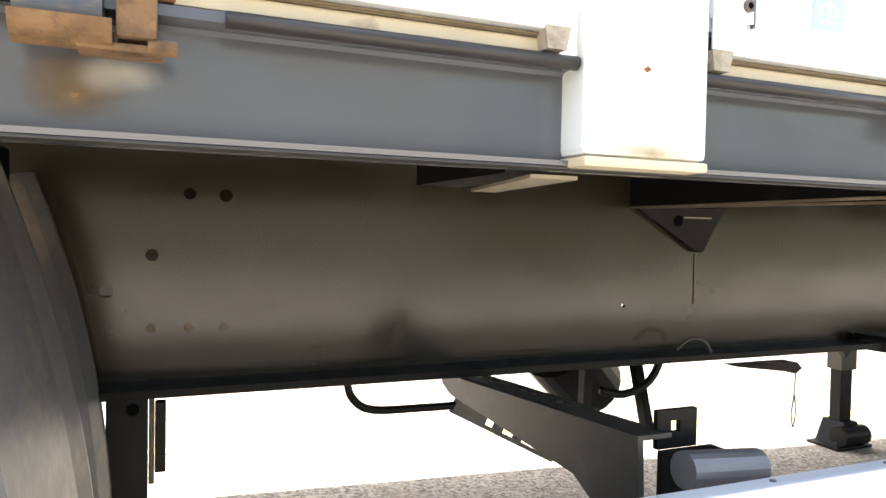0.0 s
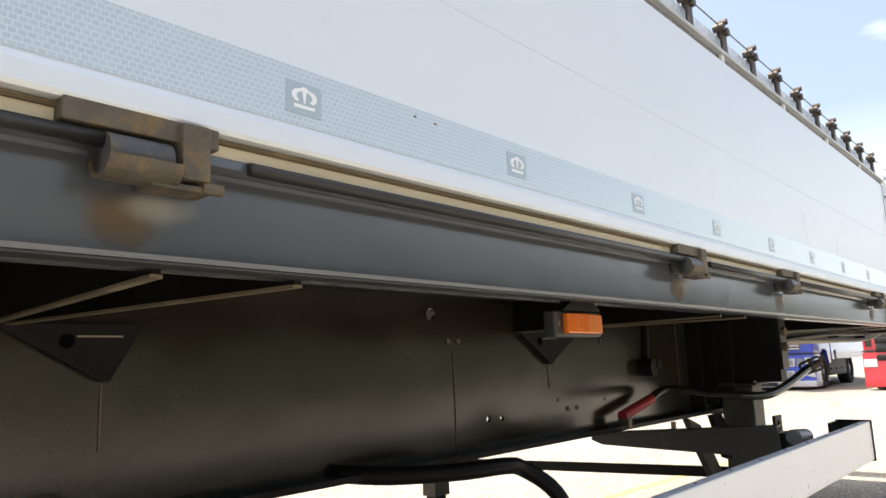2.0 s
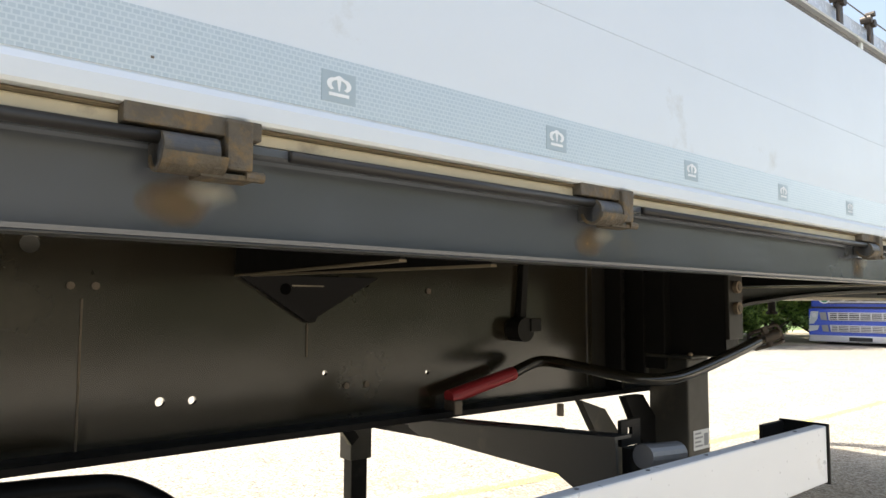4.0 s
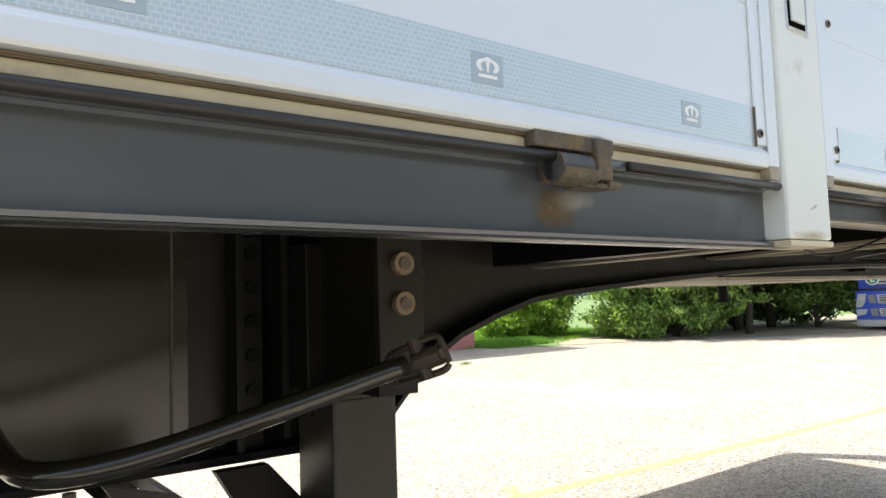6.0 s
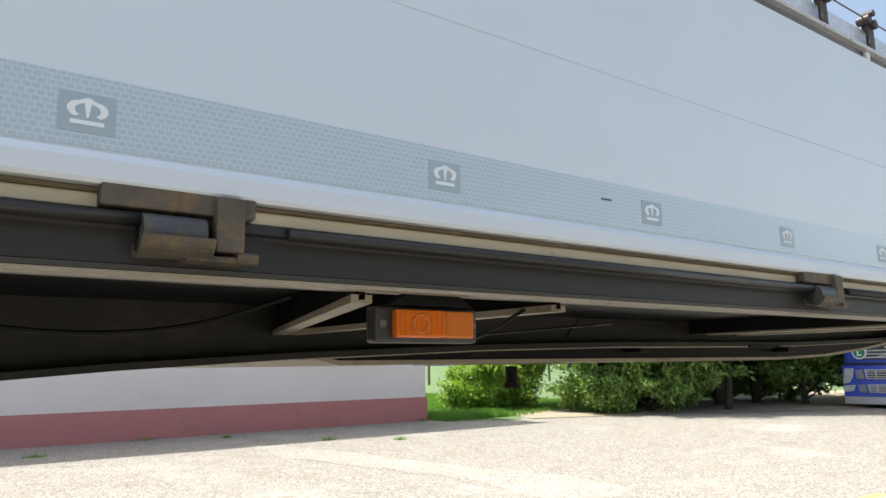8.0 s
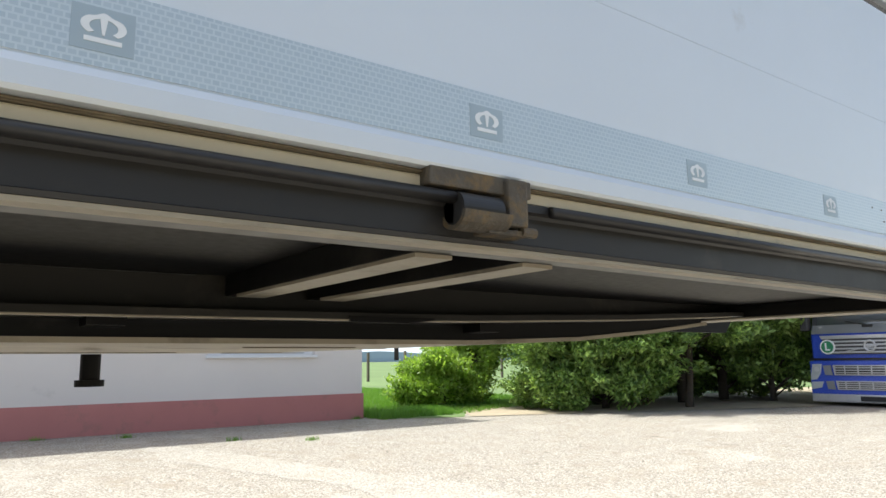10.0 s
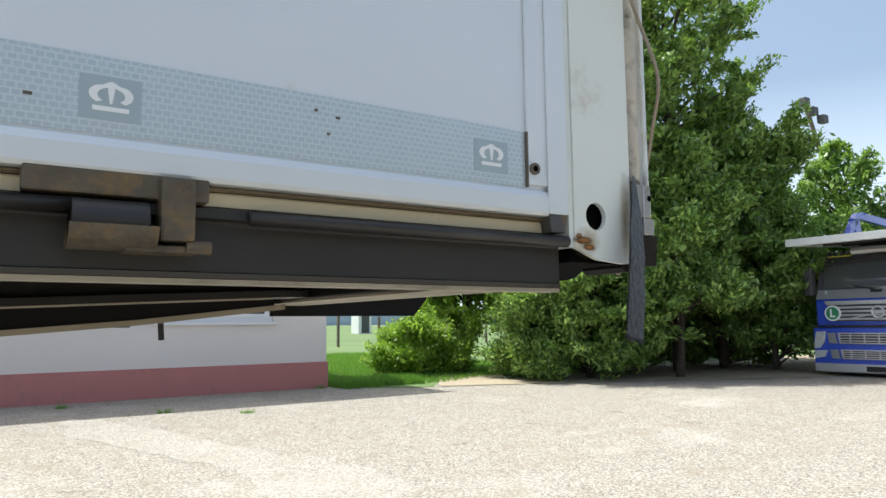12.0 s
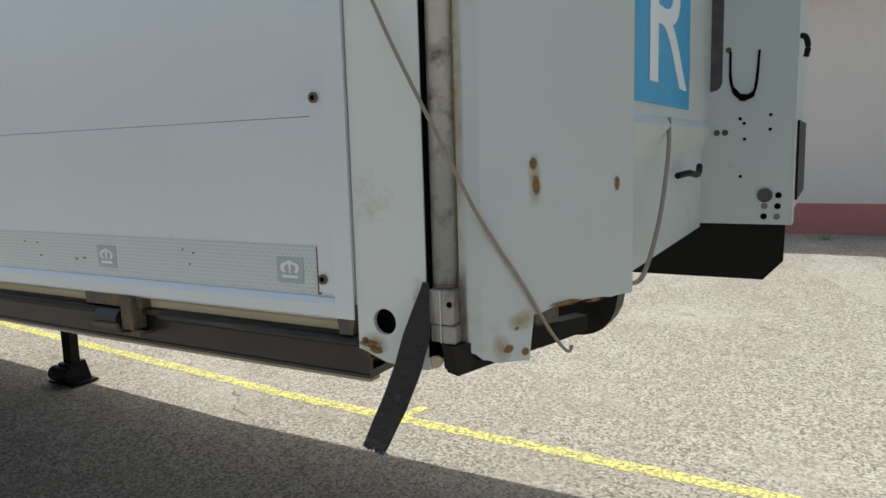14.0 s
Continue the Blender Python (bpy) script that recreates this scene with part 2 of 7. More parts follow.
def glass_material(name, tint=(0.02, 0.025, 0.03), rough=0.03):
    m = bpy.data.materials.new(name)
    m.use_nodes = True
    b = m.node_tree.nodes["Principled BSDF"]
    b.inputs["Base Color"].default_value = (*tint, 1)
    b.inputs["Roughness"].default_value = rough
    b.inputs["Specular IOR Level"].default_value = 1.0
    b.inputs["Coat Weight"].default_value, b.inputs["Coat Roughness"].default_value = 1.0, 0.02
    return m


M["glass"] = glass_material("dark_window_glass", (0.10, 0.11, 0.115), 0.02)


def pane_material():
    """Clear pane: mostly see-through, with a glossy skin."""
    m = bpy.data.materials.new("clear_pane")
    m.use_nodes = True
    n, l = m.node_tree.nodes, m.node_tree.links
    g, t, ms, fr = n.new("ShaderNodeBsdfGlossy"), n.new("ShaderNodeBsdfTransparent"), n.new("ShaderNodeMixShader"), n.new("ShaderNodeFresnel")
    g.inputs["Roughness"].default_value = 0.02
    fr.inputs["IOR"].default_value = 1.5
    l.new(fr.outputs["Fac"], ms.inputs["Fac"])
    l.new(t.outputs["BSDF"], ms.inputs[1])
    l.new(g.outputs["BSDF"], ms.inputs[2])
    l.new(ms.outputs["Shader"], n["Material Output"].inputs["Surface"])
    return m


M["pane"] = pane_material()


def ground_material(name, pale):
    """Pale aggregate concrete with gravel, sandy patches, cracks and stains."""
    m = bpy.data.materials.new(name)
    m.use_nodes = True
    n, l = m.node_tree.nodes, m.node_tree.links
    b = n["Principled BSDF"]
    b.inputs["Roughness"].default_value = 0.9
    b.inputs["Specular IOR Level"].default_value = 0.25
    co = n.new("ShaderNodeTexCoord")

    def tex(kind, scale, **more):
        t = n.new(kind)
        t.inputs["Scale"].default_value = scale
        for k, v in more.items():
            t.inputs[k].default_value = v
        l.new(co.outputs["Object"], t.inputs["Vector"])
        return t

    def blend(a, bb, fac, mode="MIX"):
        x = n.new("ShaderNodeMix")
        x.data_type, x.blend_type = "RGBA", mode
        for sock, v in (("A", a), ("B", bb), ("Factor", fac)):
            if isinstance(v, (tuple, float)):
                x.inputs[sock].default_value = v
            else:
                l.new(v, x.inputs[sock])
        return x.outputs["Result"]

    def ramp(src, p0, p1):
        r = n.new("ShaderNodeValToRGB")
        r.color_ramp.elements[0].position, r.color_ramp.elements[1].position = p0, p1
        l.new(src, r.inputs["Fac"])
        return r.outputs["Color"]

    stones = tex("ShaderNodeTexVoronoi", 78.0)
    speck = tex("ShaderNodeTexNoise", 42.0, Detail=4.0, Roughness=0.8)
    grit = tex("ShaderNodeTexNoise", 26.0, Detail=7.0, Roughness=0.75)
    fine = tex("ShaderNodeTexNoise", 160.0, Detail=4.0)
    patch = tex("ShaderNodeTexNoise", 0.55, Detail=6.0, Roughness=0.6)
    patch2 = tex("ShaderNodeTexNoise", 2.6, Detail=8.0, Roughness=0.7)
    cracks = tex("ShaderNodeTexVoronoi", 0.30)
    cracks.feature = "DISTANCE_TO_EDGE"
    wob = tex("ShaderNodeTexNoise", 1.6, Detail=8.0)
    warp = n.new("ShaderNodeMix")
    warp.data_type, warp.blend_type = "RGBA", "LINEAR_LIGHT"
    warp.inputs["Factor"].default_value = 0.35
    l.new(co.outputs["Object"], warp.inputs["A"])
    l.new(wob.outputs["Color"], warp.inputs["B"])
    l.new(warp.outputs["Result"], cracks.inputs["Vector"])
    sep = n.new("ShaderNodeSeparateColor")
    l.new(stones.outputs["Color"], sep.inputs["Color"])
    base = blend((0.235, 0.202, 0.160, 1), (0.600, 0.550, 0.470, 1), ramp(sep.outputs["Red"], 0.0, 1.0))
    base = blend(base, (0.590, 0.550, 0.480, 1), ramp(speck.outputs["Fac"], 0.56, 0.68))
    base = blend((0.118, 0.102, 0.084, 1), base, ramp(speck.outputs["Fac"], 0.34, 0.44))
    base = blend(base, (0.500, 0.455, 0.382, 1), ramp(grit.outputs["Fac"], 0.54, 0.86))
    base = blend(base, (0.190, 0.168, 0.140, 1), ramp(sep.outputs["Green"], 0.86, 0.90))
    base = blend(base, (0.610, 0.570, 0.500, 1), ramp(patch.outputs["Fac"], 0.56, 0.92))
    base = blend(base, (0.330, 0.276, 0.205, 1), ramp(patch2.outputs["Fac"], 0.50, 0.80))
    clump = tex("ShaderNodeTexNoise", 15.0, Detail=6.0, Roughness=0.85)
    base = blend(base, (0.215, 0.186, 0.146, 1), ramp(clump.outputs["Fac"], 0.60, 0.70))
    base = blend((0.660, 0.615, 0.545, 1), base, ramp(clump.outputs["Fac"], 0.30, 0.40))
    base = blend(base, fine.outputs["Color"], 0.10, "OVERLAY")
    inv = n.new("ShaderNodeMath")
    inv.operation, inv.inputs[1].default_value = "LESS_THAN", 0.0022
    l.new(cracks.outputs["Distance"], inv.inputs[0])
    rare = n.new("ShaderNodeMath")
    rare.operation = "MULTIPLY"
    l.new(inv.outputs["Value"], rare.inputs[0])
    l.new(ramp(patch2.outputs["Fac"], 0.46, 0.60), rare.inputs[1])
    base = blend(base, (0.219, 0.193, 0.156, 1), rare.outputs["Value"])
    base = blend(base, (0.600, 0.565, 0.500, 1), pale)
    l.new(base, b.inputs["Base Color"])
    bp = n.new("ShaderNodeBump")
    bp.inputs["Strength"].default_value, bp.inputs["Distance"].default_value = 0.9, 0.008
    rough = n.new("ShaderNodeMath")
    rough.operation = "ADD"
    l.new(speck.outputs["Fac"], rough.inputs[0])
    l.new(sep.outputs["Blue"], rough.inputs[1])
    l.new(rough.outputs["Value"], bp.inputs["Height"])
    l.new(bp.outputs["Normal"], b.inputs["Normal"])
    return m


M["ground"] = ground_material("aggregate_concrete", 0.0)
M["patch"] = ground_material("repaired_concrete", 0.20)


def leaf_material(name, a, b_, trans=0.35):
    m = bpy.data.materials.new(name)
    m.use_nodes = True
    n, l = m.node_tree.nodes, m.node_tree.links
    b = n["Principled BSDF"]
    g = n.new("ShaderNodeNewGeometry")
    mix = n.new("ShaderNodeMix")
    mix.data_type = "RGBA"
    mix.inputs["A"].default_value, mix.inputs["B"].default_value = (*a, 1), (*b_, 1)
    l.new(g.outputs["Random Per Island"], mix.inputs["Factor"])
    l.new(mix.outputs["Result"], b.inputs["Base Color"])
    b.inputs["Roughness"].default_value = 0.46
    b.inputs["Specular IOR Level"].default_value = 0.6
    t = n.new("ShaderNodeBsdfTranslucent")
    bright = n.new("ShaderNodeMix")
    bright.data_type, bright.blend_type = "RGBA", "MULTIPLY"
    bright.inputs["Factor"].default_value = 1.0
    bright.inputs["B"].default_value = (1.3, 1.35, 0.7, 1)
    l.new(mix.outputs["Result"], bright.inputs["A"])
    l.new(bright.outputs["Result"], t.inputs["Color"])
    ms = n.new("ShaderNodeMixShader")
    ms.inputs["Fac"].default_value = trans
    l.new(b.outputs["BSDF"], ms.inputs[1])
    l.new(t.outputs["BSDF"], ms.inputs[2])
    l.new(ms.outputs["Shader"], n["Material Output"].inputs["Surface"])
    return m


M["leaf_dark"] = leaf_material("ash_leaves", (0.075, 0.150, 0.034), (0.39, 0.55, 0.150), 0.33)
M["leaf_light"] = leaf_material("willow_leaves", (0.21, 0.33, 0.055), (0.34, 0.47, 0.10), 0.5)
M["grass"] = leaf_material("grass_blades", (0.12, 0.26, 0.035), (0.22, 0.38, 0.07), 0.4)
M["bark"] = material("bark", (0.075, 0.06, 0.045), 0.9, vary=0.4, scale=14, bump=0.8, bump_scale=40)
M["stucco"] = material("pale_stucco", (0.76, 0.70, 0.65), 0.85, vary=0.04, scale=1.2, bump=0.25, bump_scale=90, dirt=(0.52, 0.47, 0.43), dirt_amount=0.12, dirt_scale=0.9)
M["pink"] = material("pink_plinth_paint", (0.50, 0.20, 0.18), 0.75, vary=0.08, scale=2.5, bump=0.2, bump_scale=70, dirt=(0.34, 0.18, 0.15), dirt_amount=0.2, dirt_scale=2)
M["fascia"] = material("brick_red_fascia_paint", (0.46, 0.13, 0.11), 0.6, vary=0.06, scale=2, bump=0.1)
M["gutter"] = material("weathered_sheet_metal", (0.50, 0.47, 0.42), 0.5, metal=0.3, vary=0.2, scale=5, dirt=(0.3, 0.22, 0.15), dirt_amount=0.2, dirt_scale=4)
M["pvc"] = material("white_pvc", (0.80, 0.80, 0.80), 0.3, vary=0.02)
M["curtain"] = material("grey_net_curtain", (0.17, 0.155, 0.14), 0.9, vary=0.3, scale=9, bump=0.2)


def curtain_material():
    """Pale grey-brown net curtain: soft folds and a faint woven check."""
    m = M["curtain"]
    n, l = m.node_tree.nodes, m.node_tree.links
    co = n.new("ShaderNodeTexCoord")

    def bands(direction, scale, distortion):
        w = n.new("ShaderNodeTexWave")
        w.wave_type, w.bands_direction = "BANDS", direction
        w.inputs["Scale"].default_value, w.inputs["Distortion"].default_value, w.inputs["Detail"].default_value = scale, distortion, 3
        l.new(co.outputs["Object"], w.inputs["Vector"])
        return w.outputs["Fac"]

    def mixed(a, b, fac):
        x = n.new("ShaderNodeMix")
        x.data_type = "RGBA"
        for sock, v in (("A", a), ("B", b)):
            if isinstance(v, tuple):
                x.inputs[sock].default_value = v
            else:
                l.new(v, x.inputs[sock])
        l.new(fac, x.inputs["Factor"])
        return x.outputs["Result"]

    folds = mixed((0.205, 0.19, 0.17, 1), (0.315, 0.295, 0.27, 1), bands("X", 2.1, 3.5))
    across = mixed((0.17, 0.155, 0.14, 1), folds, bands("Z", 1.4, 0.6))
    half = n.new("ShaderNodeMix")
    half.data_type = "RGBA"
    half.inputs["Factor"].default_value = 0.35
    l.new(folds, half.inputs["A"])
    l.new(across, half.inputs["B"])
    l.new(half.outputs["Result"], n["Principled BSDF"].inputs["Base Color"])


curtain_material()
M["truck_blue"] = material("blue_truck_paint", (0.045, 0.095, 0.55), 0.25, vary=0.06, coat=0.6)
M["truck_red"] = material("red_truck_paint", (0.55, 0.02, 0.03), 0.25, vary=0.06, coat=0.6)
M["truck_black"] = material("black_truck_plastic", (0.018, 0.018, 0.019), 0.5, vary=0.2)
M["truck_cowl"] = material("grey_truck_plastic", (0.26, 0.265, 0.27), 0.55, vary=0.1)
M["yellow_plate"] = material("yellow_strip", (0.70, 0.62, 0.05), 0.5)
M["truck_grey"] = material("dark_truck_plastic", (0.07, 0.07, 0.075), 0.55)
M["truck_silver"] = material("silver_trim", (0.60, 0.60, 0.62), 0.3, metal=0.5)
M["truck_white"] = material("white_truck_steel", (0.75, 0.75, 0.73), 0.4, vary=0.05)
M["lens"] = material("headlight_lens", (0.65, 0.68, 0.70), 0.12, metal=0.2, vary=0.15, scale=25)
M["green"] = material("green_badge", (0.04, 0.25, 0.12), 0.4)
M["soil"] = material("sandy_soil", (0.40, 0.33, 0.23), 0.95, vary=0.2, scale=3, bump=0.6, bump_scale=30)
M["oldwall"] = material("plain_brown_wall", (0.125, 0.118, 0.085), 0.9, vary=0.35, scale=0.8, bump=0.3, dirt=(0.06, 0.055, 0.04), dirt_amount=0.3, dirt_scale=0.4)
M["hedge"] = material("hedge_leaves", (0.050, 0.058, 0.032), 0.8, vary=0.6, scale=2.5, bump=0.6, dirt=(0.075, 0.10, 0.04), dirt_amount=0.3, dirt_scale=6)
M["timber"] = material("weathered_timber", (0.16, 0.13, 0.10), 0.9, vary=0.3, scale=12)
# the distance haze is put into the hills' blue-grey colour
M["hill"] = material("hazy_hills", (0.24, 0.34, 0.40), 0.95, vary=0.1, scale=0.01)
M["field"] = material("far_field", (0.13, 0.19, 0.06), 0.95, vary=0.35, scale=0.15)


# ---- tools ----
ORIGIN = {}


def thing(name, at, label, category, group="", kind=""):
    e = new(name)
    e.empty_display_size = 0.1
    e.location = at
    ORIGIN[e.name] = Vector(at)
    return tagged(e, label, category, group, kind)


def part(name, bm, mat, parent=None, label="", at=(0, 0, 0), smooth=False):
    """Links a bmesh as one mesh object; its own coordinates are the world's, moved by at."""
    data = bpy.data.meshes.new(name)
    bmesh.ops.recalc_face_normals(bm, faces=bm.faces)
    bm.to_mesh(data)
    bm.free()
    data.materials.append(M[mat])
    if smooth:
        for p in data.polygons:
            p.use_smooth = True
    return again(name, data, parent, label, at)


def again(name, data, parent=None, label="", at=(0, 0, 0)):
    ob = new(name, data)
    base = ORIGIN[parent.name] if parent else Vector((0, 0, 0))
    ob.parent = parent
    ob.location = Vector(at) - base
    ORIGIN[ob.name] = Vector(at)
    if label:
        tagged(ob, label)
    return ob


def box(x0, x1, y0, y1, z0, z1, bevel=0.0, bm=None, seg=2):
    bm = bm or bmesh.new()
    r = bmesh.ops.create_cube(bm, size=1.0)
    vs = r["verts"]
    for v in vs:
        v.co = Vector(((x0 + x1) / 2 + v.co.x * (x1 - x0), (y0 + y1) / 2 + v.co.y * (y1 - y0), (z0 + z1) / 2 + v.co.z * (z1 - z0)))
    if bevel:
        es = list({e for v in vs for e in v.link_edges})
        bmesh.ops.bevel(bm, geom=es, offset=bevel, segments=seg, affect="EDGES", profile=0.6)
    return bm


def prism(pts, axis, a, b, bm=None):
    """A closed outline carried along an axis from a to b; pts lie in the other two axes, in their order."""
    bm = bm or bmesh.new()

    def put(p, s):
        return {"x": (s, p[0], p[1]), "y": (p[0], s, p[1]), "z": (p[0], p[1], s)}[axis]

    va = [bm.verts.new(put(p, a)) for p in pts]
    vb = [bm.verts.new(put(p, b)) for p in pts]
    n = len(pts)
    bm.faces.new(va)
    bm.faces.new(vb[::-1])
    for i in range(n):
        bm.faces.new((va[i], vb[i], vb[(i + 1) % n], va[(i + 1) % n]))
    return bm


def cyl(p, q, r, n=16, bm=None, r2=None):
    bm = bm or bmesh.new()
    p, q = Vector(p), Vector(q)
    d = q - p
    m = Matrix.Translation((p + q) / 2) @ d.to_track_quat("Z", "Y").to_matrix().to_4x4()
    bmesh.ops.create_cone(bm, cap_ends=True, segments=n, radius1=r, radius2=r if r2 is None else r2, depth=d.length, matrix=m)
    return bm


def sweep(pts, r, n=10, bm=None):
    """A round bar along a line of points, bent smoothly."""
    bm = bm or bmesh.new()
    pts = [Vector(p) for p in pts]
    fine = []
    for i in range(len(pts) - 1):
        p0, p1, p2, p3 = pts[max(i - 1, 0)], pts[i], pts[i + 1], pts[min(i + 2, len(pts) - 1)]
        for k in range(5):
            t = k / 5
            fine.append(0.5 * ((2 * p1) + (p2 - p0) * t + (2 * p0 - 5 * p1 + 4 * p2 - p3) * t * t + (3 * p1 - p0 - 3 * p2 + p3) * t ** 3))
    fine.append(pts[-1])
    rings = []
    for i, p in enumerate(fine):
        d = (fine[min(i + 1, len(fine) - 1)] - fine[max(i - 1, 0)]).normalized()
        u = d.cross(Vector((0.03, 0.05, 1))).normalized()
        v = d.cross(u)
        rr = r[i * len(r) // len(fine)] if isinstance(r, list) else r
        rings.append([bm.verts.new(p + rr * (math.cos(a) * u + math.sin(a) * v)) for a in [2 * math.pi * k / n for k in range(n)]])
    for a, b in zip(rings, rings[1:]):
        for k in range(n):
            bm.faces.new((a[k], a[(k + 1) % n], b[(k + 1) % n], b[k]))
    bm.faces.new(rings[0])
    bm.faces.new(rings[-1][::-1])
    return bm


def pierced(x0, x1, z0, z1, y, thick, holes, bm=None):
    """An upright plate in the plane y with round holes right through it: holes are (x, z, r), one in each upright strip."""
    bm = bm or bmesh.new()
    holes = sorted(holes)
    cuts = [x0]
    for a, b in zip(holes, holes[1:]):
        cuts.append((a[0] + b[0]) / 2)
    cuts.append(x1)

    def quad(face):
        bm.faces.new(face)

    for i in range(max(1, len(holes))):
        a, b = cuts[i], cuts[i + 1] if len(holes) else x1
        if not holes:
            box(x0, x1, y, y + thick, z0, z1, bm=bm)
            return bm
        hx, hz, r = holes[i]
        n = 16
        for yy in (y, y + thick):
            ring = [bm.verts.new((hx + r * math.cos(2 * math.pi * k / n), yy, hz + r * math.sin(2 * math.pi * k / n))) for k in range(n)]
            s = r * 1.5
            sq = []
            for k in range(n):
                c, sn = math.cos(2 * math.pi * k / n), math.sin(2 * math.pi * k / n)
                f = s / max(abs(c), abs(sn))
                sq.append(bm.verts.new((hx + f * c, yy, hz + f * sn)))
            for k in range(n):
                quad((ring[k], ring[(k + 1) % n], sq[(k + 1) % n], sq[k]))
            for rx0, rx1, rz0, rz1 in ((a, b, z0, hz - s), (a, b, hz + s, z1), (a, hx - s, hz - s, hz + s), (hx + s, b, hz - s, hz + s)):
                quad([bm.verts.new(p) for p in ((rx0, yy, rz0), (rx1, yy, rz0), (rx1, yy, rz1), (rx0, yy, rz1))])
            if yy == y:
                first = ring
            else:
                for k in range(n):
                    quad((first[k], first[(k + 1) % n], ring[(k + 1) % n], ring[k]))
    for rx0, rx1, rz0, rz1 in ((x0, x1, z0, z0), (x0, x1, z1, z1)):
        quad([bm.verts.new(p) for p in ((rx0, y, rz0), (rx1, y, rz0), (rx1, y + thick, rz0), (rx0, y + thick, rz0))])
    for xx in (x0, x1):
        quad([bm.verts.new(p) for p in ((xx, y, z0), (xx, y + thick, z0), (xx, y + thick, z1), (xx, y, z1))])
    return bm


def raw(name, verts, faces, mat, parent=None, label="", smooth=False):
    data = bpy.data.meshes.new(name)
    data.from_pydata(verts, [], faces)
    data.materials.append(M[mat])
    if smooth:
        for p in data.polygons:
            p.use_smooth = True
    return again(name, data, parent, label)


# ---- ground ----
def yard(x, y):
    """Height of the yard: it falls gently along the trailer into a shallow dip and rises again to the building."""
    def ease(t):
        t = max(0.0, min(1.0, t))
        return t * t * (3 - 2 * t)
    along = -0.03 - 0.16 * max(0.0, min(1.0, (x + 0.5) / 5.0))
    return along * (1 - ease((y - 2.6) / 8.0)) * (1 - ease((x - 8.5) / 9.0))


def ground_sheet():
    bm = bmesh.new()
    xs = [-900, -200, -60] + [-24.5 + 1.0 * k for k in range(55)] + [60, 200, 1200]
    ys = [-900, -200, -60] + [-20 + 1.0 * k for k in range(37)] + [40, 200, 1500]
    grid = [[bm.verts.new((x, y, yard(x, y))) for y in ys] for x in xs]
    for a, b in zip(grid, grid[1:]):
        for k in range(len(ys) - 1):
            bm.faces.new((a[k], b[k], b[k + 1], a[k + 1]))
    return bm


def draped(outline, lift):
    """A flat patch that follows the yard's height."""
    bm = bmesh.new()
    bm.faces.new([bm.verts.new((x, y, 0)) for x, y in outline])
    for k in range(2, 24):
        for co, no in (((k, 0, 0), (1, 0, 0)), ((0, k, 0), (0, 1, 0))):
            bmesh.ops.bisect_plane(bm, geom=bm.verts[:] + bm.edges[:] + bm.faces[:], plane_co=co, plane_no=no)
    for v in bm.verts:
        v.co.z = yard(v.co.x, v.co.y) + lift
    return bm


tagged(part("ground", ground_sheet(), "ground", smooth=True), "pale cracked aggregate concrete yard with sandy patches", "ground", kind="structure")

# ---- the semi-trailer ----
W = 2.82                     # overall width
REAR = -4.1
YARD = yard(2.94, 0.5)       # the yard below the landing legs
trailer = thing("semi_trailer", (2.9, 1.25, YARD), "parked flatbed semi-trailer with low aluminium side boards and black steel chassis", "semi-trailer")

# side rails: deep grey channel behind the second post, shallower black one ahead of it
POST_1, POST_2 = (-0.358, -0.222), (3.405, 3.538)


def rail_outline(z0, z1, y, s, deep):
    """Channel with a rounded lip above, a set-back web and a thin flange below; s = 1 on the near side, -1 on the far one."""
    p = [(0.014, z0), (0.013, z0 + 0.0045), (deep, z0 + 0.0055), (deep, z1 - 0.0150), (deep - 0.003, z1 - 0.0115), (0.004, z1 - 0.010), (0.004, z1 - 0.002), (0.010, z1), (0.075, z1), (0.075, z1 - 0.004), (deep + 0.009, z1 - 0.006), (deep + 0.006, z0 + 0.010), (0.085, z0 + 0.010), (0.085, z0)]
    return [(y + s * a, b) for a, b in p]


part("side_rail", prism(rail_outline(1.1145, 1.212, 0, 1, 0.028), "x", REAR, POST_2[0] + 0.05), "rail", trailer, "grey steel side rail, stained below the hinges")


def lofted(outlines):
    """One closed outline carried through several places along x: rows of (x, outline)."""
    bm = bmesh.new()
    rings = [[bm.verts.new((x, a, b)) for a, b in pts] for x, pts in outlines]
    bm.faces.new(rings[0])
    bm.faces.new(rings[-1][::-1])
    for ra, rb in zip(rings, rings[1:]):
        for k in range(len(ra)):
            bm.faces.new((ra[k], rb[k], rb[(k + 1) % len(ra)], ra[(k + 1) % len(ra)]))
    return bm


# the black rail grows a little deeper towards the front
DEEPER = ((POST_2[0] + 0.052, 1.1625), (5.7, 1.1625), (6.1, 1.1590), (6.6, 1.1540), (7.16, 1.1530))
part("side_rail", lofted([(x, rail_outline(z, 1.212, 0, 1, 0.0150)) for x, z in DEEPER]), "blackrail", trailer, "black steel side rail")
part("side_rail", prism(rail_outline(1.112, 1.212, W, -1, 0.028), "x", REAR, 7.16), "rail", trailer)
# black lip; on the grey rail its shade is put into the colour
LIP = [(0.0039, 1.1990)] + [(0.0005 - 0.0080 * math.sin(q), 1.2036 - 0.0064 * math.cos(q)) for q in [math.pi * k / 9 for k in range(10)]] + [(0.0039, 1.2100)]
HINGES = [-2.75, -1.70, -0.705, 0.197, 1.282, 1.911, 3.002, 3.946, 5.050, 5.658, 6.757]
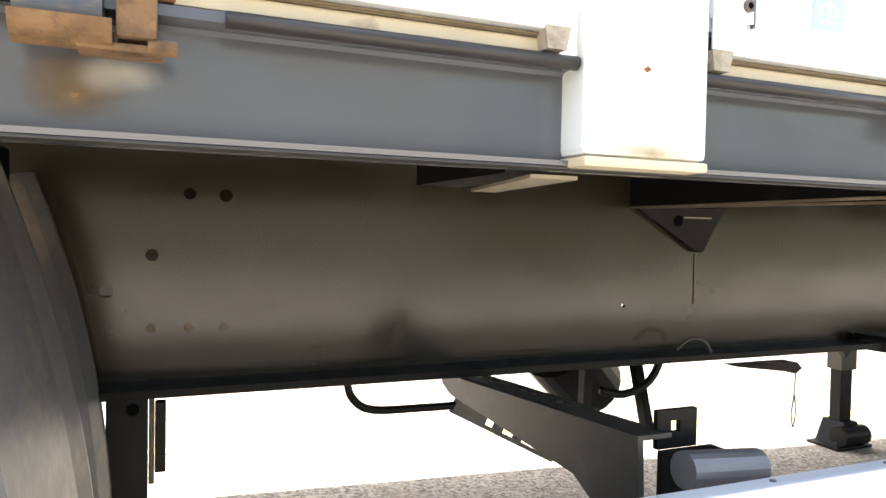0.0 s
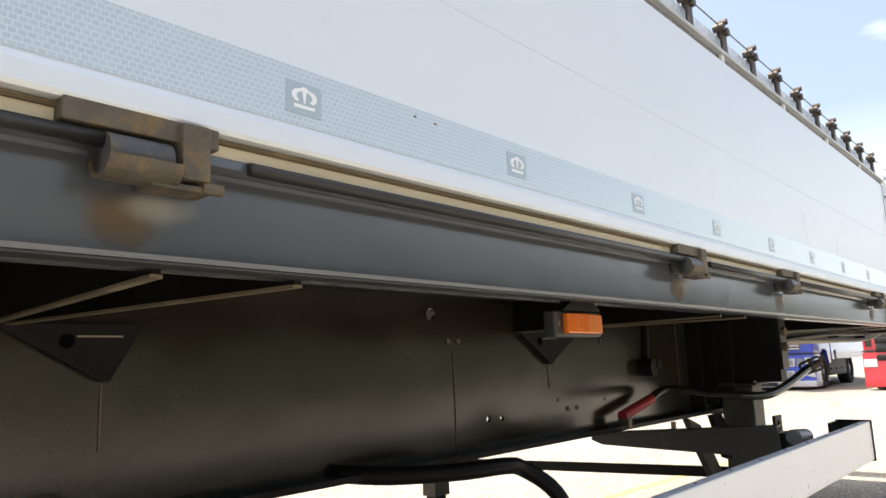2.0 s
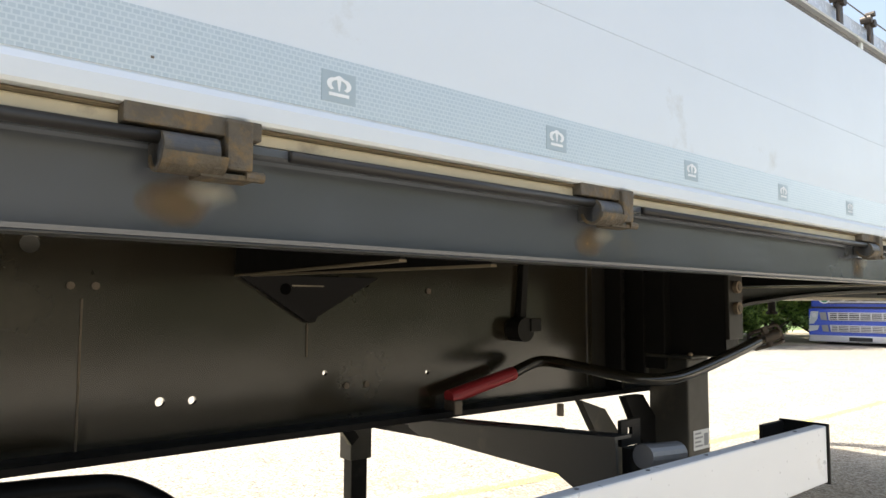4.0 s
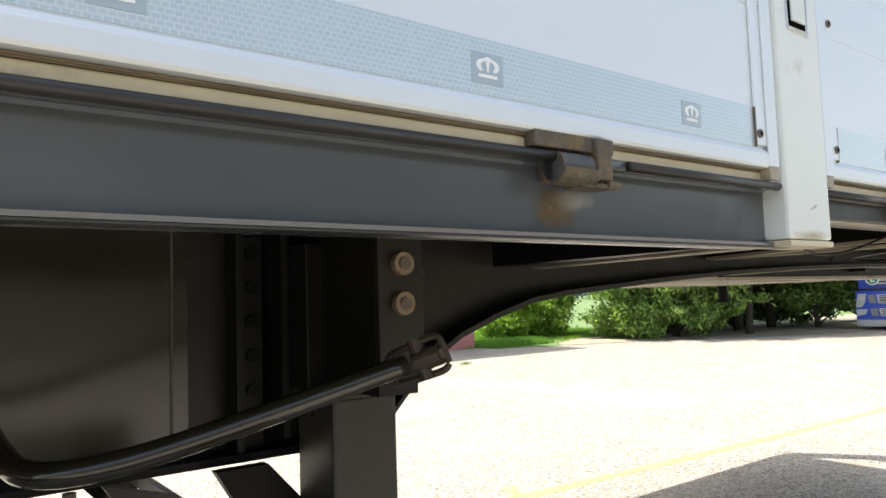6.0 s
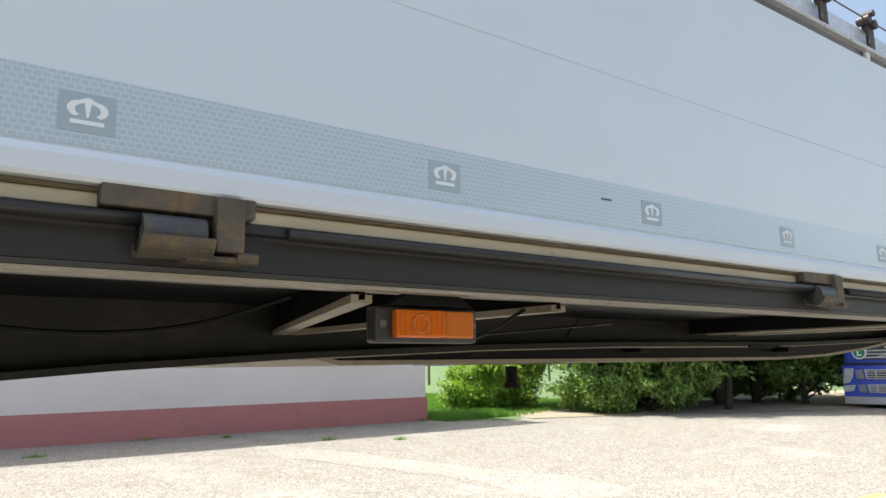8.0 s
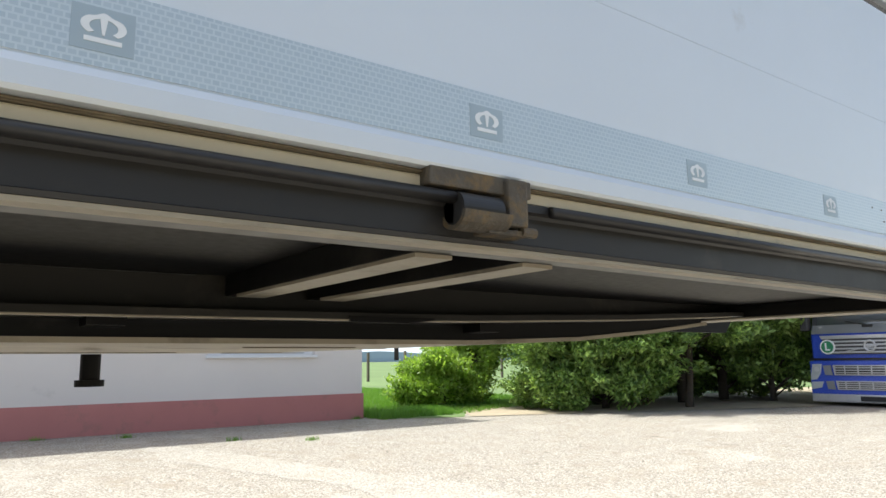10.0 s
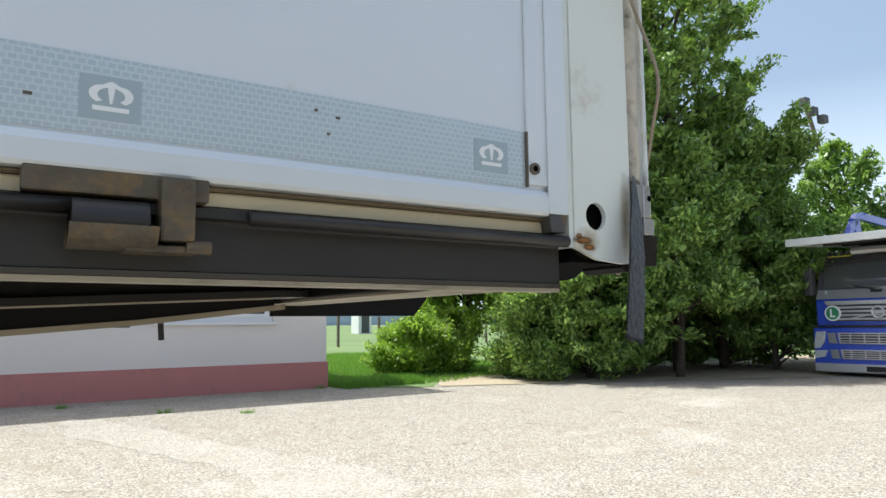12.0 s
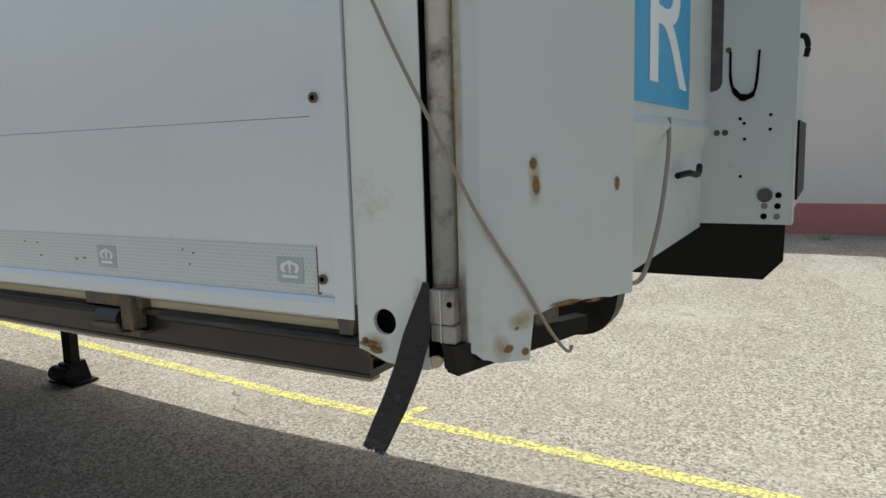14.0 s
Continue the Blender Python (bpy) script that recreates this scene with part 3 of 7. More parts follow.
for a, c in ((REAR, POST_1[0] - 0.003), (POST_1[1] + 0.003, POST_2[0] - 0.006), (POST_2[1] + 0.003, 7.158)):
    cuts = [a] + [v for x in HINGES if a < x < c for v in (x - 0.080, x + 0.046)] + [c]
    for p, q in zip(cuts[::2], cuts[1::2]):
        part("rail_lip", prism(LIP, "x", p, q), "blackrail", trailer, "dark rounded lip of the rail", smooth=True)
# lower flange; the front one's tan holds light bounced off the ground
part("flange", box(REAR, POST_2[0] + 0.05, 0.0145, 0.04, 1.1115, 1.1141, 0.0008), "armgrey", trailer, "lower flange of the side rail")
part("flange", lofted([(x, [(0.0150, z - 0.0045), (0.0150, z - 0.0004), (0.036, z - 0.0004), (0.036, z - 0.0045)]) for x, z in DEEPER]), "tan", trailer, "lower flange of the side rail")


def board(x0, x1, crowns, near=True):
    """A drop side of two aluminium planks with a bottom bead, a top lip, end plates, screws and reflective tape."""
    b = part("side_board", box(x0 + 0.012, x1 - 0.012, 0.016, 0.034, 1.2505, 1.712) if near else box(x0, x1, W - 0.03, W, 1.23, 1.735), "board", trailer, "silver-white aluminium drop side board")
    if not near:
        return b
    part("plank", box(x0 + 0.004, x1 - 0.004, 0.0, 0.0155, 1.250, 1.4764, 0.0006), "board", b)
    part("plank", box(x0 + 0.004, x1 - 0.004, 0.0005, 0.0155, 1.4771, 1.712, 0.0006), "board", b)
    bead = [(-0.004, 1.2295), (-0.0068, 1.233), (-0.0068, 1.249), (-0.003, 1.2560), (0.0, 1.2560), (0.015, 1.2560), (0.015, 1.2295)]
    part("bottom_bead", prism(bead, "x", x0 + 0.03, x1 - 0.03), "board", b)
    part("hinge_strip", prism([(0.0145, 1.2252), (0.0115, 1.2246), (0.0105, 1.2228), (0.0105, 1.2128), (0.03, 1.2128), (0.03, 1.2252)], "x", x0 + 0.02, x1 - 0.02), "cream", b, "dirty cream hinge strip")
    # brown strip that puts the bead's shadow into the colour
    part("strip_groove", prism([(0.0090, 1.2294), (0.0090, 1.2284), (0.0060, 1.2279), (0.0060, 1.2266), (0.0090, 1.2261), (0.0095, 1.2254), (0.034, 1.2254), (0.034, 1.2500), (0.016, 1.2500), (0.016, 1.2294)], "x", x0 + 0.02, x1 - 0.02), "groove", b, "brown groove under the board, coloured for the bead's shadow")
    # dark grey paints the shadow inside the top channel
    part("top_channel", box(x0 + 0.004, x1 - 0.004, 0.006, 0.034, 1.7125, 1.7285), "rail", b, "top channel, its shadow put into the dark colour")
    part("top_lip", prism([(-0.006, 1.729), (-0.008, 1.733), (-0.006, 1.7375), (0.036, 1.7375), (0.036, 1.729)], "x", x0 + 0.004, x1 - 0.004), "lip", b, "bare aluminium top lip")
    x = x0 + 0.35
    while x < x1 - 0.1:
        part("clip", box(x - 0.008, x + 0.008, -0.001, 0.008, 1.7120, 1.7285, 0.001), "white", b)
        x += 0.47
    for xa, xb, xs in ((x0 + 0.004, x0 + 0.058, x0 + 0.05), (x1 - 0.058, x1 - 0.004, x1 - 0.05)):
        part("end_plate", box(xa, xb, -0.0045, -0.0004, 1.262, 1.712, 0.0012), "board", b)
        inner = (xa, xa + 0.028) if xs < (x0 + x1) / 2 else (xb - 0.028, xb)
        part("end_plate", box(*inner, -0.0075, -0.0050, 1.232, 1.712, 0.0008), "board", b)
        for z in (1.279, 1.498, 1.66):
            part("screw", cyl((xs, -0.0045, z), (xs, -0.0075, z), 0.0065, 12), "bolt", b, "rusty screw head")
            part("screw_socket", cyl((xs, -0.0074, z), (xs, -0.0078, z), 0.0034, 8), "hole", b)
        part("corner_block", prism([(inner[0] + 0.001, 1.2318), (inner[0] + 0.027, 1.2318), (inner[0] + 0.023, 1.2125), (inner[0] + 0.004, 1.2125)], "y", -0.006, 0.028), "barrel" if xb > 7 else "grime", b, "grimy corner block")
    t0, t1 = x0 + 0.0595, x1 - 0.0595
    part("reflective_tape", box(t0, t1, -0.0012, -0.0002, 1.2590, 1.3190), "tape", b, "blue-grey honeycomb reflective tape")
    # dark strips painted for the end plates' shadow at the tape's ends
    for xe in (t0 - 0.0022, t1 + 0.0002):
        part("tape_edge", box(xe, xe + 0.002, -0.0046, -0.0003, 1.2590, 1.3190), "bolt", b)
    for c in crowns:
        crown_mark(c, b)
    return b


CROWN = {}


def crown_mark(x, parent):
    """Slightly darker field with a plain white arch on a bar."""
    z = 1.287
    if not CROWN:
        bm = box(-0.0215, 0.0215, -0.0018, -0.0013, -0.0168, 0.0168)
        f = part("tape_field", bm, "tape_dark", parent, at=(x, 0, z))
        n = 44
        angle = [math.pi * (-0.28 + 1.56 * k / n) for k in range(n + 1)]
        out = [(0.0155 * math.cos(a), (0.0098 + 0.0016 * math.cos(6 * (a - math.pi / 2)) * max(0, math.sin(a)) ** 4) * math.sin(a) + 0.0032) for a in angle]
        ins = [(0.0096 * math.cos(a), 0.0066 * math.sin(a) + 0.0026) for a in angle[::-1]]
        mid = next(k for k, p in enumerate(ins) if p[0] > -0.0017)
        end = next(k for k, p in enumerate(ins) if p[0] > 0.0017)
        shape = out + ins[:mid] + [(-0.0026, 0.0085), (-0.0008, -0.0050), (0.0008, -0.0050), (0.0026, 0.0085)] + ins[end:]
        g = part("tape_mark", prism([(p, 0.88 * q) for p, q in shape], "y", -0.0025, -0.0019), "mark", parent, at=(x, 0, z))
        h = part("tape_bar", box(-0.0128, 0.0128, -0.0025, -0.0019, -0.0102, -0.0066), "mark", parent, at=(x, 0, z))
        CROWN["h"] = h.data
        CROWN["f"], CROWN["g"] = f.data, g.data
        return
    again("tape_field", CROWN["f"], parent, at=(x, 0, z))
    again("tape_mark", CROWN["g"], parent, at=(x, 0, z))
    again("tape_bar", CROWN["h"], parent, at=(x, 0, z))


BOARDS = ((-4.0, -0.366), (-0.218, 3.399), (3.541, 7.160))
boards = [
    board(*BOARDS[0], [-0.83 - 0.36 * k for k in range(9)]),
    board(*BOARDS[1], [-0.056 + 0.36 * k for k in range(10)]),
    board(*BOARDS[2], [3.815 + 0.36 * k for k in range(10)]),
]
board(-4.0, 7.16, [], near=False)


def hook_row(x0, x1, parent):
    """Small roller hooks on the top lip with a wire through them."""
    bm = bmesh.new()
    cyl((0, 0.012, 1.737), (0, 0.012, 1.815), 0.005, 8, bm)
    cyl((-0.011, 0.000, 1.8160), (-0.011, 0.026, 1.8160), 0.0102, 14, bm)
    cyl((0.011, -0.002, 1.8080), (0.011, 0.024, 1.8080), 0.0108, 14, bm)
    cyl((0.001, -0.004, 1.831), (0.001, 0.018, 1.831), 0.0076, 12, bm)
    box(-0.010, 0.010, 0.004, 0.008, 1.739, 1.795, bm=bm)
    x = x0 + 0.135
    first = part("roller_hook", bm, "hook", parent, "brown steel roller hook", at=(x, 0, 0))
    x += 0.2085
    while x < x1 - 0.04:
        again("roller_hook", first.data, parent, at=(x, 0, 0))
        x += 0.2085
    part("wire", sweep([(x0, 0.012, 1.824), ((x0 + x1) / 2, 0.012, 1.8225), (x1, 0.012, 1.824)], 0.0018, 6), "bolt", parent, "thin steel wire")
    part("clear_strip", box(x0 + 0.01, x1 - 0.01, 0.022, 0.024, 1.7376, 1.800), "strip", parent)


for b, (a, c) in zip(boards, BOARDS):
    hook_row(a, c, b)

# hinges below the boards
HINGE = {}


def hinge(x):
    """x is the outer end of the drop tooth."""
    if not HINGE:
        bm = box(-0.118, 0.012, -0.006, 0.02, 1.2125, 1.2310, 0.002)
        bm = box(-0.026, 0.0, -0.014, 0.012, 1.180, 1.229, 0.003, bm)
        h = part("hinge", bm, "hinge", trailer, "rusty drop-side hinge", at=(x, 0, 0))
        bm = cyl((-0.086, -0.001, 1.193), (-0.034, -0.001, 1.193), 0.0165, 36)
        box(-0.086, -0.034, 0.0, 0.026, 1.179, 1.209, bm=bm)
        g = part("barrel", bm, "barrel", h, at=(x, 0, 0), smooth=False)
        cup = [(0.0215 * math.cos(a) - 0.001, 1.193 + 0.0215 * math.sin(a)) for a in [math.pi * (1.06 + 0.062 * k) for k in range(15)]]
        cup += [(0.0172 * math.cos(a) - 0.001, 1.193 + 0.0172 * math.sin(a)) for a in [math.pi * (1.06 + 0.062 * k) for k in range(14, -1, -1)]]
        bm = prism(cup, "x", -0.088, -0.028)
        box(-0.050, 0.004, -0.010, 0.020, 1.1710, 1.1765, 0.0012, bm)
        cyl((-0.006, -0.008, 1.176), (0.013, -0.008, 1.176), 0.0055, 10, bm)
        s = part("saddle", bm, "hinge", h, at=(x, 0, 0))
        HINGE["h"], HINGE["g"], HINGE["s"] = h.data, g.data, s.data
        return h
    h = again("hinge", HINGE["h"], trailer, "rusty drop-side hinge", at=(x, 0, 0))
    again("barrel", HINGE["g"], h, at=(x, 0, 0))
    again("saddle", HINGE["s"], h, at=(x, 0, 0))
    return h


for x in HINGES:
    h = hinge(x)
    if x > 5.5:
        # black barrels near the front
        for ob in h.children:
            if ob.name.startswith("barrel"):
                ob.data = ob.data.copy()
                ob.data.materials[0] = M["blackrail"]
    if x == -0.705:
        # the one that has rusted through its coating
        for ob in [h] + list(h.children):
            if ob.name.startswith("barrel"):
                continue
            ob.data = ob.data.copy()
            ob.data.materials[0] = M["orange_rust"]
        tagged(h, "drop-side hinge covered in orange rust")


def stain_material(name, color, seed, dens):
    m = bpy.data.materials.new(name)
    m.use_nodes = True
    n, l = m.node_tree.nodes, m.node_tree.links
    b = n["Principled BSDF"]
    b.inputs["Base Color"].default_value, b.inputs["Roughness"].default_value = (*color, 1), 0.7
    co = n.new("ShaderNodeTexCoord")
    gr = n.new("ShaderNodeTexGradient")
    gr.gradient_type = "SPHERICAL"
    mp = n.new("ShaderNodeMapping")
    mp.inputs["Location"].default_value = (-1, 0, -1)
    mp.inputs["Scale"].default_value = (2, 0, 2)
    l.new(co.outputs["Generated"], mp.inputs["Vector"])
    warp, wn_ = n.new("ShaderNodeMix"), n.new("ShaderNodeTexNoise")
    warp.data_type, warp.blend_type = "RGBA", "LINEAR_LIGHT"
    warp.inputs["Factor"].default_value = 0.42
    wn_.inputs["Scale"].default_value, wn_.inputs["Detail"].default_value = 22 + seed, 4
    l.new(co.outputs["Object"], wn_.inputs["Vector"])
    l.new(mp.outputs["Vector"], warp.inputs["A"])
    l.new(wn_.outputs["Color"], warp.inputs["B"])
    flat = n.new("ShaderNodeVectorMath")
    flat.operation = "MULTIPLY"
    flat.inputs[1].default_value = (1, 0, 1)
    l.new(warp.outputs["Result"], flat.inputs[0])
    l.new(flat.outputs["Vector"], gr.inputs["Vector"])
    no = n.new("ShaderNodeTexNoise")
    no.inputs["Scale"].default_value, no.inputs["Detail"].default_value, no.inputs["Roughness"].default_value = 55 + seed, 7, 0.7
    l.new(co.outputs["Object"], no.inputs["Vector"])
    mul = n.new("ShaderNodeMath")
    mul.operation = "MULTIPLY"
    l.new(gr.outputs["Fac"], mul.inputs[0])
    l.new(no.outputs["Fac"], mul.inputs[1])
    mr = n.new("ShaderNodeMapRange")
    mr.inputs["From Min"].default_value, mr.inputs["From Max"].default_value = 0.02, 0.80
    mr.inputs["To Max"].default_value = dens
    l.new(mul.outputs["Value"], mr.inputs["Value"])
    l.new(mr.outputs["Result"], b.inputs["Alpha"])
    return m


M["stain_ochre"] = stain_material("ochre_stain", (0.50, 0.36, 0.15), 3, 0.50)
M["stain_blotch"] = stain_material("rust_blotch", (0.27, 0.125, 0.030), 11, 2.1)
M["stain_rust"] = stain_material("rust_stain", (0.17, 0.115, 0.055), 0, 1.1)
M["stain_white"] = stain_material("zinc_bloom", (0.58, 0.57, 0.50), 7, 0.55)
for k, x in enumerate(HINGES):
    if x < 3.2:
        part("rust_stain", box(x - 0.098, x - 0.018, 0.0266, 0.0272, 1.122, 1.176), "stain_rust", trailer, "brown run-off stain")
        wide = (0.062, 0.046, 0.054)[k % 3]
        part("zinc_bloom", box(x - 0.034 - wide / 2, x - 0.020 + wide / 2, 0.0256, 0.0262, 1.146, 1.176), "stain_white", trailer, "white corrosion bloom")

# white posts
for a, b in (POST_1, POST_2):
    p = part("post", box(a, b, -0.012, 0.055, 1.123, 1.742, 0.006), "white", trailer, "white steel side post with rounded edges")
    part("post_foot", box(a - 0.001, b + 0.001, -0.0135, 0.056, 1.1125, 1.122, 0.003), "cream", p, "grimy folded foot of the post")
    # dark backing added behind the post so its side gaps look shaded
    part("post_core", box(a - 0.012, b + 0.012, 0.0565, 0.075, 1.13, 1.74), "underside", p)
    part("edge_stain", box(a + 0.004, b - 0.004, -0.0131, -0.0126, 1.116, 1.140), "stain_ochre", p, "ochre run-off stain")
    xc = a + 0.5 * (b - a)
    # recessed latch handle: rim, dark slot and grip
    part("latch_slot", box(xc - 0.030, xc + 0.022, -0.0135, -0.0122, 1.462, 1.60, 0.0006), "hole", p, "dark latch slot")
    part("latch_grip", box(xc - 0.025, xc + 0.017, -0.0170, -0.0136, 1.470, 1.60, 0.0012), "white", p, "white latch handle")
    part("latch_rim", sweep([(xc - 0.036, -0.0125, 1.60), (xc - 0.035, -0.0125, 1.47), (xc - 0.027, -0.0125, 1.458), (xc + 0.018, -0.0125, 1.456), (xc + 0.027, -0.0125, 1.466), (xc + 0.028, -0.0125, 1.60)], 0.0022, 6), "lip", p)
part("paint_chip", prism([(POST_2[0] + 0.064, 1.170), (POST_2[0] + 0.086, 1.180), (POST_2[0] + 0.090, 1.178), (POST_2[0] + 0.080, 1.173)], "y", -0.0124, -0.0119), "scuff", trailer, "scuffed paint mark")
part("paint_chip", prism([(POST_1[0] + 0.060, 1.203), (POST_1[0] + 0.065, 1.206), (POST_1[0] + 0.069, 1.203), (POST_1[0] + 0.064, 1.200)], "y", -0.0126, -0.0119), "rust", trailer, "small rust fleck")

# chassis beams: deep web behind, swept up into the flat neck ahead
WEB_Y, FLR = 0.69, 1.200
SWEEP = [(3.06, 0.785), (3.10, 0.842), (3.18, 0.925), (3.27, 0.978), (3.37, 1.014), (3.48, 1.046), (3.60, 1.062), (3.97, 1.090), (4.30, 1.108), (4.75, 1.125), (5.20, 1.134), (5.90, 1.138), (6.10, 1.141), (6.60, 1.156), (7.05, 1.176), (7.25, 1.180)]


def beam(y, s, holes):
    """s = 1: the web's outer face looks to -y."""
    b = part("chassis_beam", pierced(REAR, 2.72, 0.8000, FLR - 0.0005, y if s > 0 else y - 0.01, 0.010, holes), "web", trailer, "glossy black main chassis beam")
    pts = [(2.7205, 0.790)] + SWEEP + [(7.25, FLR - 0.0005), (2.7205, FLR - 0.0005)]
    part("neck_web", prism(pts, "y", y, y + s * 0.010), "neck", b)
    part("lower_flange", box(REAR, 3.05, y - 0.065, y + 0.075, 0.785, 0.7995, 0.002), "black", b)
    line = [(3.05, 0.778)] + SWEEP
    part("neck_flange", lofted([(x, [(y - 0.06, z - 0.012), (y + 0.075, z - 0.012), (y + 0.075, z), (y - 0.06, z)]) for x, z in line]), "neck", b)
    return b


WEB_HOLES = [(-0.774, 0.946, 0.010), (-0.708, 1.004, 0.010), (-0.651, 1.105, 0.010), (-0.594, 1.104, 0.011), (0.215, 0.901, 0.005), (1.222, 1.151, 0.016),
             (1.443, 0.871, 0.009), (1.503, 0.869, 0.008), (1.791, 0.903, 0.006), (1.898, 1.095, 0.006), (2.078, 0.888, 0.006)]
near_beam = beam(WEB_Y, 1, WEB_HOLES)
far_beam = beam(W - WEB_Y, -1, [])
for x, z in ((-0.709, 0.885), (-0.652, 0.885), (-0.596, 0.883), (1.840, 1.096), (2.078, 1.083), (1.899, 0.872), (1.845, 0.872), (1.285, 1.082), (1.325, 1.082)):
    part("bolt", cyl((x, WEB_Y - 0.004, z), (x, WEB_Y, z), 0.007, 8), "bolt", near_beam)
# welded seams on the web, stiffeners and bolted strip near the landing legs
for x, z0, z1 in ((1.304, 0.79, 1.06), (0.402, 0.90, 1.01), (1.745, 0.94, 1.01)):
    part("weld", box(x - 0.0017, x + 0.0017, WEB_Y - 0.0022, WEB_Y, z0, z1), "bolt", near_beam, "rusty weld seam")
for x, y0, z0, z1 in ((2.79, 0.63, 0.80, 1.19), (2.86, 0.60, 0.82, 1.19), (2.925, 0.52, 0.90, 1.19), (3.02, 0.60, 0.86, 1.19)):
    part("stiffener", box(x - 0.006, x + 0.006, y0, WEB_Y - 0.001, z0, z1, 0.001), "deep_black", near_beam)
part("weld", box(2.691, 2.695, WEB_Y - 0.003, WEB_Y, 0.81, 1.18), "barrel", near_beam, "grey weld seam")
part("bolt_bar", box(2.80, 2.84, 0.655, WEB_Y - 0.001, 0.80, 1.17, 0.002), "deep_black", near_beam)
for z in (0.84, 0.90, 0.96, 1.02, 1.08, 1.14):
    part("bolt", cyl((2.82, 0.646, z), (2.82, 0.6548, z), 0.012, 8), "black", near_beam)
part("hole_rim", sweep([(3.178 + 0.037 * math.cos(a), WEB_Y - 0.0015, 1.096 + 0.037 * math.sin(a)) for a in [math.pi * k / 8 for k in range(17)]], 0.0025, 6), "blackrail", near_beam)
# pale disc that paints the light seen at a web hole
part("access_hole", cyl((2.96, WEB_Y - 0.0022, 0.938), (2.96, WEB_Y - 0.0004, 0.938), 0.026, 18), "tan", near_beam, "pale disc for the brightness of a hole in the web")
# flat black disc in place of the hole's shade
part("lightening_hole", cyl((3.178, WEB_Y - 0.0012, 1.096), (3.178, WEB_Y - 0.0002, 1.096), 0.035, 24), "hole", near_beam, "black disc for the shade of a round hole in the neck")
# edge of a plate welded on the neck
for (xa, za), (xb, zb) in (((5.057, 1.146), (5.113, 1.1985)), ((5.113, 1.1965), (5.53, 1.1985))):
    part("plate_edge", prism([(xa, za), (xa + 0.004, za), (xb + 0.004, zb), (xb, zb - 0.001)], "y", WEB_Y - 0.004, WEB_Y - 0.0006), "armgrey", near_beam)

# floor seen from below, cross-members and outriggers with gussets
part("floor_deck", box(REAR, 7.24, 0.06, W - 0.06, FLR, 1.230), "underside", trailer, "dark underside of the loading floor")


def outrigger(xr0, xr1, xb0, xb1, z_r, z_b, gusset=(), half=0.006, edge_tone="groove"):
    """Tapered bracket from the rail to the beam: two lower edges paled for bounced light with a dark web between."""
    bm = bmesh.new()
    for a, b in ((xr0, xb0), (xr1, xb1)):
        prism([(a - 0.004, 0.06), (a + 0.004, 0.06), (b + 0.004, WEB_Y - 0.002), (b - 0.004, WEB_Y - 0.002)], "z", z_b, FLR - 0.001, bm)
    o = part("outrigger", bm, "black", trailer, "black floor outrigger")
    for a, b in ((xr0, xb0), (xr1, xb1)):
        bm = bmesh.new()
        va = [bm.verts.new(p) for p in ((a - half, 0.06, z_r - 0.004), (a + half, 0.06, z_r - 0.004), (b + half, WEB_Y - 0.002, z_b - 0.004), (b - half, WEB_Y - 0.002, z_b - 0.004))]
        deep = 0.0035 if half < 0.01 else 0.009
        vb = [bm.verts.new(v.co + Vector((0, 0, 0.0035))) for v in va]
        for v in va:
            v.co.z -= deep - 0.0035
        bm.faces.new(va)
        bm.faces.new(vb[::-1])
        for k in range(4):
            bm.faces.new((va[k], va[(k + 1) % 4], vb[(k + 1) % 4], vb[k]))
        part("edge", bm, edge_tone, o, "lower edge paled for bounced light")
    if gusset:
        g0, g1, gx, gz_ = gusset
        bm = prism([(g0, z_b), (g1, z_b), (gx + 0.017, gz_ + 0.012), (gx + 0.012, gz_ + 0.002), (gx, gz_), (gx - 0.012, gz_ + 0.006)], "y", WEB_Y - 0.018, WEB_Y - 0.001)
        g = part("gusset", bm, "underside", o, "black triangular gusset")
        part("gusset_hole", cyl((gx - 0.06, WEB_Y - 0.0200, z_b - 0.028), (gx - 0.06, WEB_Y - 0.0185, z_b - 0.028), 0.012, 12), "hole", g)
        part("gusset_tab", box(gx - 0.045, gx + 0.03, WEB_Y - 0.0205, WEB_Y - 0.0185, z_b - 0.022, z_b - 0.019), "tan", g)
    return o


outrigger(0.187, 0.341, 0.228, 0.252, 1.110, 1.110, (0.228, 0.465, 0.398, 1.014))
outrigger(1.52, 1.68, 1.585, 1.61, 1.110, 1.110, (1.58, 1.916, 1.743, 1.012))
outrigger(4.105, 4.405, 4.272, 4.300, 1.158, 1.152, half=0.013, edge_tone="tan")
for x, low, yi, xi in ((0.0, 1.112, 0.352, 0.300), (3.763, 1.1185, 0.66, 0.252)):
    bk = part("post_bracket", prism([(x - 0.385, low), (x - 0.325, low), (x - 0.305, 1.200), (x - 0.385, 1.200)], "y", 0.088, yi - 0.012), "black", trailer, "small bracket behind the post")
    part("bracket_face", prism([(x - 0.360, 0.08), (x - 0.305, 0.08), (x - xi + 0.038, yi), (x - xi, yi)], "z", low - 0.0045, low - 0.0005), "tan", bk, "bracket face, paled for bounced light")
for x in (-3.4, -2.6, -1.9, -1.2, 5.61, 5.765):
    wide = 0.05
    o = part("cross_member", box(x - wide / 2, x + wide / 2, 0.086, WEB_Y - 0.002, 1.163, FLR - 0.001, 0.001), "black", trailer)
    # underside paled in colour for the light off the ground
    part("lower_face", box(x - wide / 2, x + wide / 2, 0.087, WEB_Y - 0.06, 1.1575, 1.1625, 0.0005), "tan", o)
